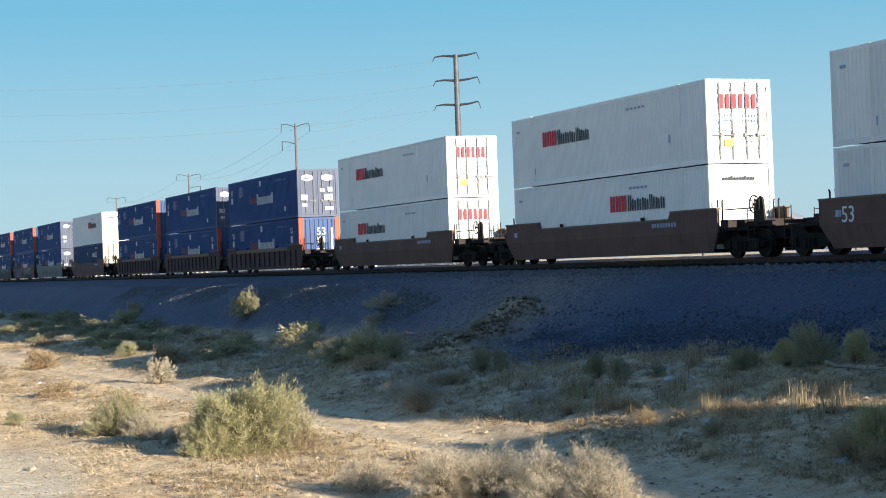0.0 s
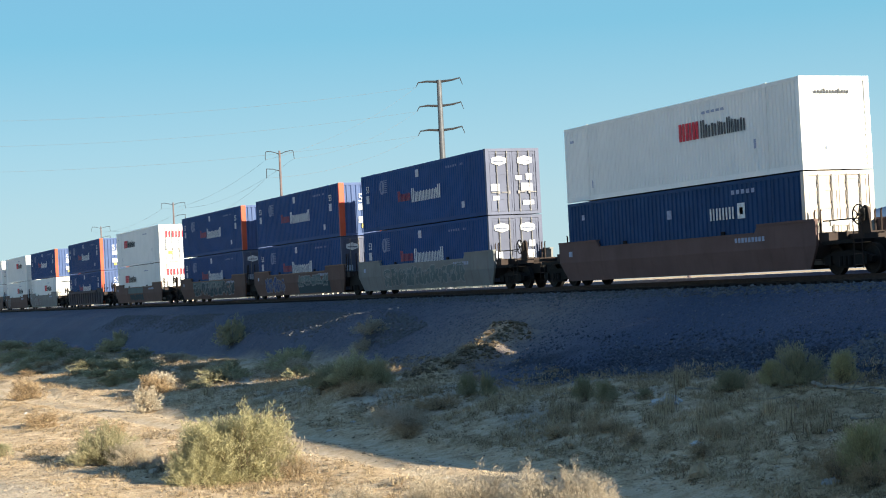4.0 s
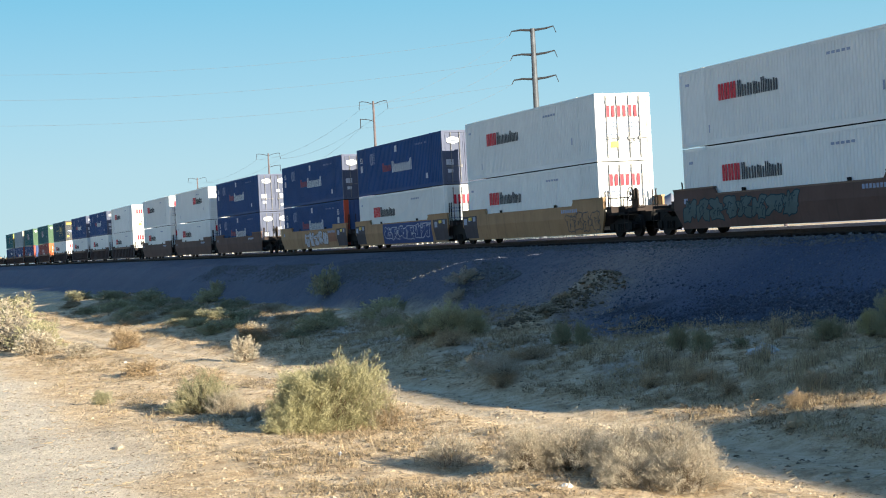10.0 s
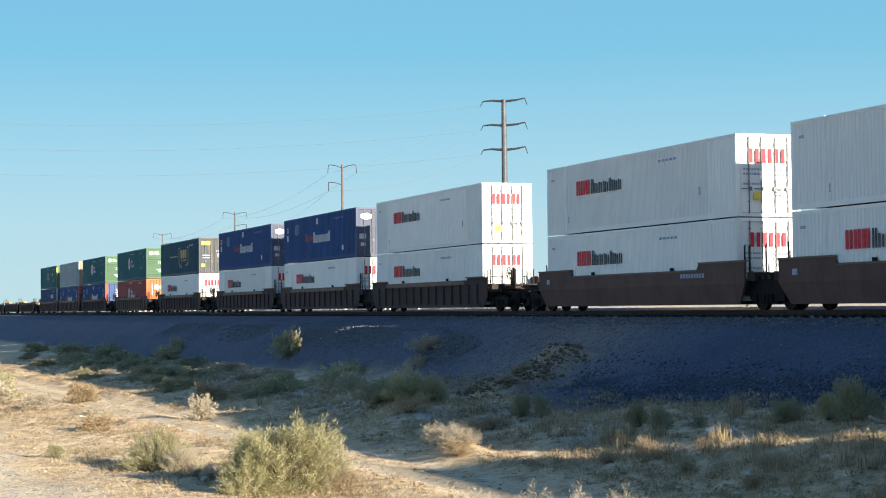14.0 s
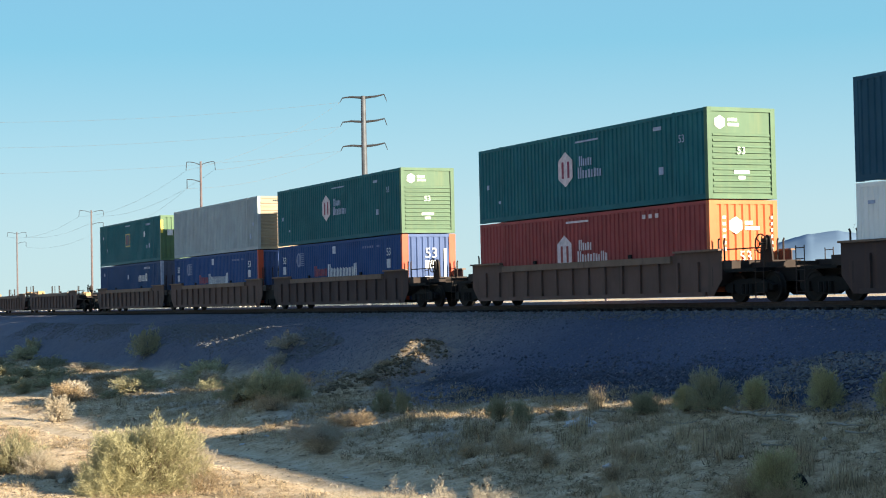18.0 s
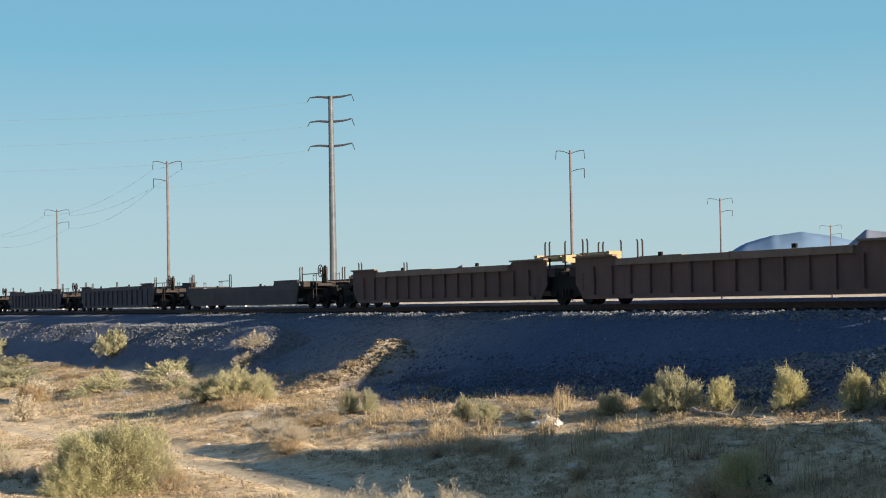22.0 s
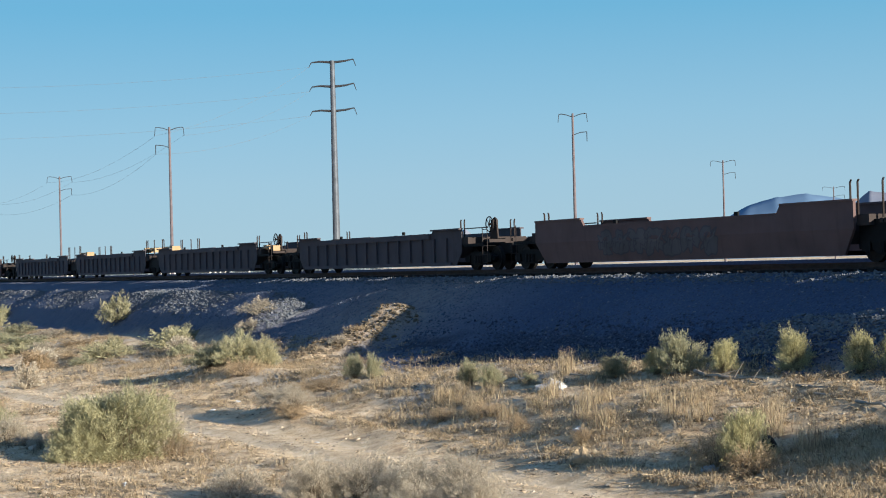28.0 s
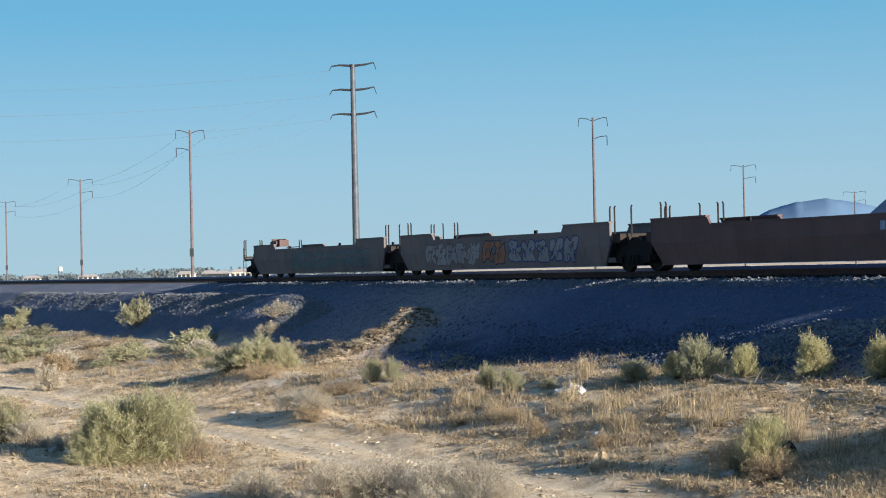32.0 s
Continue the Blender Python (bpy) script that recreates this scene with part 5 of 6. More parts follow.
    for car, seed, x0, x1, fill, edge in ((empties[9], 90, -4.5, 2.5, M_SPRAYDIM, M_DARKWELL), (empties[7], 91, -6.0, -3.0, M_SPRAYDIM, M_DARKWELL), (empties[15], 92, -6.2, -1.2, M_SPRAYW, M_SPRAYDIM), (empties[15], 96, -0.9, 1.0, M_SPRAYO, M_SPRAYN),
                                          (empties[15], 95, 1.3, 6.6, M_SPRAYW, M_SPRAYB), (empties[16], 93, -3.0, 7.1, M_SPRAYT, M_SPRAYDIM), (empties[8], 94, -4.0, 4.0, M_SPRAYDIM, M_DARKWELL)):
        graffiti(car, seed, x0, x1, 0.30, 1.38, fill, edge)
    mark = bmesh.new()
    for k in range(10):
        if k != 4:
            box(mark, 2.6 + 0.26 * k, 2.8 + 0.26 * k, -OUT - 0.010, -OUT - 0.005, 1.02, 1.26)
    part("reporting_mark", mark, M_GHOST, empties[14])["kind"] = "stuff"


build_train()


# ------------------------------------------------------------------ poles and wires
def tapered(bm, x, y, z0, z1, r0, r1, n=12):
    rod(bm, (x, y, z0), (x, y, z1), r0, r1, n)


def steel_pole(x, y, top, turn):
    """Tall tubular steel pole with three levels of arms; turn: heading of the arms."""
    z0 = ground_z(x, y)
    ob = thing("transmission_pole", "tall grey steel transmission pole with three pairs of arms", "utility pole", m=pose(x, y, 0, 0, 0, turn))
    bm = bmesh.new()
    rod(bm, (0, 0, z0), (0, 0, top), 0.40, 0.24, 14)
    part("shaft", bm, M_POLE, ob, smooth=False)
    tips = []
    for lev in (0.05, 2.48, 4.92):
        for s in (-1, 1):
            bm = bmesh.new()
            z = top - lev
            rod(bm, (0.1 * s, 0, z - 0.12), (1.25 * s, 0, z - 0.02), 0.13, 0.10, 8)
            rod(bm, (1.25 * s, 0, z - 0.02), (2.1 * s, 0, z + (0.16 if s > 0 else -0.10)), 0.10, 0.06, 8)
            part("cross_arm", bm, M_ARM, ob)
            bm = bmesh.new()
            rod(bm, (2.1 * s, 0, z + (0.16 if s > 0 else -0.10)), (2.35 * s, 0, z - 0.55), 0.05, 0.035, 6)
            part("insulator_string", bm, M_ARM, ob)
            tips.append((ob.matrix_basis @ Vector((2.35 * s, 0, z - 0.55))))
    return tips


def wood_pole(x, y, top, turn, arm, second):
    z0 = ground_z(x, y)
    ob = thing("power_pole", "slim red-brown wooden power pole with thin cross-arms", "utility pole", "wooden power poles", pose(x, y, 0, 0, 0, turn))
    bm = bmesh.new()
    tapered(bm, 0, 0, z0, top, 0.155, 0.09, 10)
    part("shaft", bm, M_WOOD, ob)
    bm = bmesh.new()
    for s in (-1, 1):
        bend = [(0.0, -0.30), (0.45, -0.10), (0.8, -0.02), (1.0, -0.05)]
        for (u, w), (u2, w2) in zip(bend, bend[1:]):
            rod(bm, (arm * s * u, 0, top + w), (arm * s * u2, 0, top + w2), 0.036, n=6)
    part("cross_arm", bm, M_ARM, ob)
    tips = []
    for s in (-1, 1):
        bm = bmesh.new()
        rod(bm, (arm * s, 0, top - 0.05), (arm * s * 1.06, 0, top - 0.75), 0.03, n=6)
        part("insulator_string", bm, M_ARM, ob)
        tips.append(ob.matrix_basis @ Vector((arm * s, 0, top - 0.75)))
    bm = bmesh.new()
    s = second
    rod(bm, (0, 0, top - 1.80), (arm * s * 0.5, 0, top - 1.60), 0.036, n=6)
    rod(bm, (arm * s * 0.5, 0, top - 1.60), (arm * s, 0, top - 1.55), 0.036, n=6)
    part("side_arm", bm, M_ARM, ob)
    bm = bmesh.new()
    rod(bm, (arm * s, 0, top - 1.55), (arm * s, 0, top - 2.35), 0.035, n=6)
    part("insulator_string", bm, M_ARM, ob)
    tips.append(ob.matrix_basis @ Vector((arm * s, 0, top - 2.35)))
    bm = bmesh.new()
    box(bm, -0.22, 0.12, -0.2, 0.2, z0 + 3.2, z0 + 3.9)
    part("pole_box", bm, M_ARM, ob)
    return tips


def wire(a, b, sag, r=0.009):
    pts = [Vector(a).lerp(Vector(b), s / 16) - Vector((0, 0, 4 * sag * (s / 16) * (1 - s / 16))) for s in range(17)]
    side = (Vector(b) - Vector(a)).cross(Vector((0, 0, 1))).normalized()
    verts = [p + side * u * r + Vector((0, 0, w * r)) for p in pts for u, w in ((1, 0), (0, 1), (-1, 0), (0, -1))]
    faces = [(4 * i + j, 4 * i + (j + 1) % 4, 4 * i + 4 + (j + 1) % 4, 4 * i + 4 + j) for i in range(16) for j in range(4)]
    ob = new("power_line", raw_mesh("power_line", verts, faces, M_WIRE))
    tagged(ob, "thin sagging aluminium wire strung between poles", "wire", "power lines")


def at(az, dist):
    return -math.sin(radians(az)) * dist, math.cos(radians(az)) * dist


def build_poles():
    pa = (*at(67.43, 170), 170 * math.tan(radians(6.95)))
    tall = steel_pole(*pa, 62)
    tall2 = steel_pole(-172, -12, pa[2] + 0.3, 72)
    for k in (0, 2, 4):
        wire(tall[k], tall2[k], 2.4)
    rows = {}
    for name, az, dist, el, turn, arm, sec in (("b", 72.9, 150, 4.83, 73, 1.2, -1), ("c", 76.5, 218, 3.25, 76, 1.45, 1), ("d", 78.89, 278, 2.55, 78, 1.4, 1), ("r", 59.4, 142, 4.98, 60, 1.15, 1), ("s", 54.46, 218, 3.25, 56, 1.5, 1), ("t", 50.9, 314, 2.26, 52, 1.9, 1)):
        x, y = at(az, dist)
        rows[name] = wood_pole(x, y, dist * math.tan(radians(el)), turn, arm, sec)
    for k in range(3):
        wire(tall[2 * k], rows["b"][k], 0.9)
        wire(rows["b"][k], rows["c"][k], 1.0)
        wire(rows["c"][k], rows["d"][k], 1.0)


build_poles()


# ------------------------------------------------------------------ far town and mountains
def ridge(name, mat_, dist, depth, az0, az1, heights, label, seed):
    """A mountain ridge across the view, from az0 to az1, with its crest heights at even steps."""
    k, rows = 90, 14
    verts, faces = [], []
    for j in range(rows + 1):
        s = j / rows
        up = math.sin(math.pi * s) if s < 0.5 else math.sin(math.pi * s)
        for i in range(k + 1):
            az = az0 + (az1 - az0) * i / k
            h = float(np.interp(i / k, np.linspace(0, 1, len(heights)), heights))
            r = dist + (s - 0.5) * depth
            x, y = at(az, r)
            bump_h = 0.95 + 0.10 * noise.fractal((x * 0.004, y * 0.004, seed), 1.0, 2.1, 5)
            verts.append((x, y, -2 + h * up * (bump_h if s != 0.5 else 1.0 + 0.05 * noise.fractal((x * 0.008, y * 0.008, seed), 1.0, 2.1, 4))))
    n = k + 1
    for j in range(rows):
        for i in range(k):
            faces.append((j * n + i, j * n + i + 1, (j + 1) * n + i + 1, (j + 1) * n + i))
    ob = new(name, raw_mesh(name, verts, faces, mat_, True))
    tagged(ob, label, "mountain")


ridge("mountain", M_HAZE, 4300, 500, 46.0, 55.6, (120, 110, 105, 110, 125, 143, 156, 152, 128, 92, 30), "desert mountain on the horizon, haze painted in", 3)
ridge("mountain", M_RIDGE, 3400, 420, 45.5, 51.2, (100, 118, 105, 120, 112, 122, 126, 88, 2), "desert ridge before hazier mountains, haze painted in", 4)
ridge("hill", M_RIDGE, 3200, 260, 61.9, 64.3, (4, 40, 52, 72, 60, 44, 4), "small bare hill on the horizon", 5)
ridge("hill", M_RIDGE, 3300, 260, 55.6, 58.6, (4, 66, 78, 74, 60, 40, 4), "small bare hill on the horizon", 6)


def far_house(x, y, w, d, h, turn):
    z = ground_z(x, y)
    ob = thing("house", "low pale plaster house among far trees", "house", "houses of the far town", pose(x, y, z, 0, 0, turn))
    bm = bmesh.new()
    box(bm, -w / 2, w / 2, -d / 2, d / 2, 0, h)
    part("wall", bm, M_PLASTER, ob)
    bm = bmesh.new()
    vs = [bm.verts.new(v) for v in ((-w / 2 - 0.4, -d / 2 - 0.4, h), (w / 2 + 0.4, -d / 2 - 0.4, h), (w / 2 + 0.4, d / 2 + 0.4, h), (-w / 2 - 0.4, d / 2 + 0.4, h), (-w / 2 + 1, 0, h + 1.1), (w / 2 - 1, 0, h + 1.1))]
    for f in ((0, 1, 5, 4), (2, 3, 4, 5), (1, 2, 5), (3, 0, 4), (3, 2, 1, 0)):
        bm.faces.new([vs[i] for i in f])
    part("roof", bm, M_ROOF, ob)
    for i in range(4):
        bm = bmesh.new()
        cx = -w / 2 + w * (i + 0.5) / 4
        box(bm, cx - 0.6, cx + 0.6, -d / 2 - 0.05, -d / 2 - 0.004, 0.9, 2.1)
        part("window", bm, M_GLASS, ob)


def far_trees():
    """Distant belt of trees: flat leaf cards in uneven clumps, their haze painted in."""
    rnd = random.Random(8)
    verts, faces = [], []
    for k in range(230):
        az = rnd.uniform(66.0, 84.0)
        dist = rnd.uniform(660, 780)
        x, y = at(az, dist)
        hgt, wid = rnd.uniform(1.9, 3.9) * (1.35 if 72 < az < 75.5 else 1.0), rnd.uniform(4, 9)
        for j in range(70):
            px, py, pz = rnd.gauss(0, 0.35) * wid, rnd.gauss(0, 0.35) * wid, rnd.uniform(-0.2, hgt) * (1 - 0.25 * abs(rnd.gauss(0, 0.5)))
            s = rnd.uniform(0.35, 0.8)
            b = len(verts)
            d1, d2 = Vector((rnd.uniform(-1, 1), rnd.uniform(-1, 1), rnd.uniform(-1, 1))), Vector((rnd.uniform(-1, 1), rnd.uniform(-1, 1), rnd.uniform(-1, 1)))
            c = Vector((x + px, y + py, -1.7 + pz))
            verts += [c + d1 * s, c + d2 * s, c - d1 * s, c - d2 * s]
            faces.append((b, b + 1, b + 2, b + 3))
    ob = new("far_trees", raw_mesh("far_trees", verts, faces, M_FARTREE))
    tagged(ob, "belt of trees at the edge of a far town, haze painted in", "trees", kind="stuff")


def palm(x, y, h, seed):
    rnd = random.Random(seed)
    z = ground_z(x, y)
    ob = thing("palm_tree", "slim palm tree standing in the far town", "tree", "palms of the far town", pose(x, y, z))
    bm = bmesh.new()
    rod(bm, (0, 0, 0), (0, 0, h), 0.16, 0.12, 7)
    part("trunk", bm, M_TWIG, ob)
    bm = bmesh.new()
    for i in range(26):
        a, e = rnd.uniform(0, 6.283), rnd.uniform(-0.5, 1.2)
        d = Vector((math.cos(a) * math.cos(e), math.sin(a) * math.cos(e), math.sin(e)))
        s = Vector((-math.sin(a), math.cos(a), 0)) * 0.13
        t = Vector((0, 0, h))
        v = [bm.verts.new(p) for p in (t - s, t + d * 0.6 - s, t + d * 1.1 + Vector((0, 0, -0.3)), t + d * 0.6 + s, t + s)]
        bm.faces.new(v)
    part("crown", bm, M_FARTREE, ob)


for az, dist, w, h in ((73.1, 600, 6, 2.2), (72.35, 615, 5, 2.3), (71.9, 600, 5, 2.1), (71.3, 610, 7, 2.5), (70.6, 605, 5, 2.2), (76.3, 640, 7, 1.9), (78.1, 650, 6, 1.9), (79.6, 640, 8, 1.9)):
    far_house(*at(az, dist), w, 7, h, az - 4)
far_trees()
for k in range(11):
    palm(*at(71.0 + 0.33 * k + 0.12 * math.sin(k * 3), 660 + 9 * (k % 4)), 3.4 + 1.0 * math.sin(k * 2.1) ** 2, k)


def water_tower():
    x, y = at(77.2, 700)
    ob = thing("water_tower", "small white water tower in the far town", "water tower", m=pose(x, y, ground_z(x, y)))
    bm = bmesh.new()
    rod(bm, (0, 0, 4.6), (0, 0, 6.4), 1.0, 0.8, 12)
    part("tank", bm, M_PAPER, ob)
    for sx, sy in ((-0.6, -0.6), (0.6, -0.6), (0.6, 0.6), (-0.6, 0.6)):
        bm = bmesh.new()
        rod(bm, (sx, sy, 0), (sx, sy, 4.7), 0.12, n=6)
        part("leg", bm, M_POLE, ob)


water_tower()


# ------------------------------------------------------------------ brush, grass, stones, litter
def bush_meshes(seed, leaf_mat, branches, leaves, leaf_len, upright, thin=0.13, shell=0.2, wild=0.42, oval=0.0):
    """Branchwork and fine leaves of a bush about 1 m across and 0.62 m high (radius 0.5)."""
    rnd = np.random.RandomState(seed)
    lumps = [(rnd.uniform(0, 2 * math.pi), rnd.uniform(0.1, 1.4), rnd.uniform(0.68, 1.22)) for _ in range(14)]
    sv, sf, quads = [], [], []
    for k in range(branches):
        a = rnd.uniform(0, 2 * math.pi)
        e = math.asin(min(1, rnd.uniform(0.02, 1.0) ** upright))
        d = np.array((math.cos(a) * math.cos(e), math.sin(a) * math.cos(e), math.sin(e)))
        scale = 1.0
        for la, le, ls in lumps:
            dd = math.cos(e) * math.cos(le) * math.cos(a - la) + math.sin(e) * math.sin(le)
            if dd > 0.88:
                scale *= 1 + (ls - 1) * (dd - 0.88) * 8.3
        r = 0.5 * scale * rnd.uniform(0.7, 1.08)
        tip = d * r * np.array((1, 1, 1.22))
        if oval:
            tip = np.array((d[0] * r * 0.95, d[1] * r * 0.95, 0.31 + 0.27 * math.sin(math.pi * (math.sin(e) - 0.5)) * (r / 0.5)))
        root = np.array((rnd.normal(0, 0.06), rnd.normal(0, 0.06), 0))
        bend = np.array((0, 0, rnd.uniform(0.02, 0.12)))
        side = np.cross(d, (0, 0, 1)) + 1e-6
        side = side / np.linalg.norm(side) * 0.004
        b = len(sv)
        mid = (root + tip) / 2 - bend * 0.3
        sv += [tuple(root - side), tuple(root + side), tuple(mid + side * 0.7), tuple(mid - side * 0.7), tuple(tip)]
        sf += [(b, b + 1, b + 2, b + 3), (b + 3, b + 2, b + 4)]
        s = np.clip(1 - np.abs(rnd.normal(0, shell, leaves)), 0.15, 1)[:, None]
        base = root * (1 - s) + tip * s + bend * (s * (1 - s)) + rnd.normal(0, 0.02, (leaves, 3))
        base[:, 2] = np.maximum(0.004, base[:, 2])
        up = d * 0.75 + rnd.normal(0, wild, (leaves, 3)) + np.array((0, 0, 0.55 - 0.35 * (wild > 0.5)))
        up /= np.linalg.norm(up, axis=1)[:, None]
        ln = leaf_len * rnd.uniform(0.6, 1.4, (leaves, 1))
        w = np.cross(up, rnd.normal(0, 1, (leaves, 3)))
        w = w / (np.linalg.norm(w, axis=1)[:, None] + 1e-6) * ln * thin
        quads.append(np.stack((base, base + up * ln * 0.5 + w, base + up * ln, base + up * ln * 0.5 - w), axis=1).reshape(-1, 3))
    lv = np.concatenate(quads)
    lf = np.arange(len(lv)).reshape(-1, 4)
    return raw_mesh("foliage", lv.tolist(), lf.tolist(), leaf_mat), raw_mesh("stem", sv, sf, M_TWIG)


def tuft_meshes(seed, mat_, blades):
    """A wispy clump of dry grass stalks, about 1 m across and 0.62 m high."""
    rnd = random.Random(seed)
    lv, lf, sv, sf = [], [], [], []
    for k in range(blades):
        a, lean, h = rnd.uniform(0, 6.283), abs(rnd.gauss(0, 0.32)), rnd.uniform(0.22, 0.62)
        root = Vector((rnd.gauss(0, 0.15), rnd.gauss(0, 0.15), 0))
        d = Vector((math.cos(a) * lean, math.sin(a) * lean, 1)).normalized() * h
        s = Vector((-math.sin(a), math.cos(a), 0)) * rnd.uniform(0.004, 0.007)
        mid, tip = root + d * 0.55, root + d + Vector((math.cos(a), math.sin(a), -0.25)) * lean * 0.25
        v, f = (lv, lf) if k % 4 else (sv, sf)
        b = len(v)
        v += [tuple(root - s), tuple(root + s), tuple(mid + s), tuple(mid - s), tuple(tip)]
        f += [(b, b + 1, b + 2, b + 3), (b + 3, b + 2, b + 4)]
        for j in range(5):
            p = root.lerp(tip, rnd.uniform(0.4, 1.0))
            q = p + Vector((rnd.gauss(0, 0.03), rnd.gauss(0, 0.03), rnd.uniform(0.0, 0.06)))
            o = Vector((rnd.gauss(0, 1), rnd.gauss(0, 1), 0)).normalized() * 0.006
            b = len(lv)
            lv += [tuple(p - o), tuple(p + o), tuple(q)]
            lf.append((b, b + 1, b + 2))
    return raw_mesh("foliage", lv, lf, mat_), raw_mesh("stem", sv, sf, M_TWIG)


BUSH = {
    "salt": [bush_meshes(s, M_YELLOWED, 620, 110, 0.034, 0.9, 0.055, 0.22, 0.55) for s in (1, 2)],
    "salt_small": [bush_meshes(s, M_SALT, 190, 62, 0.052, 0.75, 0.062, 0.28, 0.5) for s in (3, 4)],
    "green": [bush_meshes(s, M_GREENB, 170, 58, 0.052, 0.68, 0.06, 0.32, 0.5) for s in (5, 6, 7)],
    "olive": [bush_meshes(s, M_OLIVE, 180, 64, 0.046, 0.6, 0.06, 0.34, 0.5, 1.0) for s in (21, 22)],
    "grey": [bush_meshes(s, M_GREYB, 380, 60, 0.034, 0.85, 0.06, 0.24, 0.62) for s in (8, 9)],
    "grey_small": [bush_meshes(s, M_GREYB, 170, 46, 0.046, 0.8, 0.065, 0.28, 0.65) for s in (10, 11)],
    "gold": [tuft_meshes(s, M_GOLDB, 85) for s in (12, 13, 17)],
    "brown": [bush_meshes(s, M_BROWNB, 120, 36, 0.045, 0.7, 0.08, 0.3, 0.9) for s in (14, 15)],
}
BUSH_FAR = {kind: [bush_meshes(s, mat_, 85, 30, 0.075, 0.75, 0.10, 0.3, 0.7) for s in (31, 32)] for kind, mat_ in (("salt_small", M_SALT), ("green", M_GREENB), ("grey", M_GREYB), ("grey_small", M_GREYB), ("brown", M_BROWNB))}
BUSH_TEXT = {"salt": "large rounded grey-green saltbush on sandy ground", "salt_small": "small grey-green saltbush on sandy ground", "green": "olive green desert bush by the gravel bank", "olive": "feathery yellow-olive desert bush by the gravel bank",
             "grey": "dry grey twiggy bush on sandy ground", "grey_small": "small dry grey bush on sandy ground", "gold": "straw-coloured clump of dry desert grass", "brown": "russet dried-out desert shrub"}


def bush(kind, x, y, w, h, turn=0.0):
    z = ground_z(x, y)
    choice = BUSH_FAR if x < -57.5 and kind in BUSH_FAR else BUSH
    fol, stems = choice[kind][int(abs(x * 7.3 + y * 3.1)) % len(choice[kind])]
    if x < -80 and 12 < y < 23:
        h *= 0.62
    ob = thing("bush" if kind != "gold" else "grass_clump", BUSH_TEXT[kind], "bush" if kind != "gold" else "grass", "desert bushes", pose(x, y, z - 0.03, 0, 0, turn or (x * 53 + y * 17) % 360))
    s = Matrix.Diagonal((w, w, h / 0.62 * (0.78 if kind == "gold" else 1.0), 1))
    put("foliage", fol, ob, s)
    put("stem", stems, ob, s)


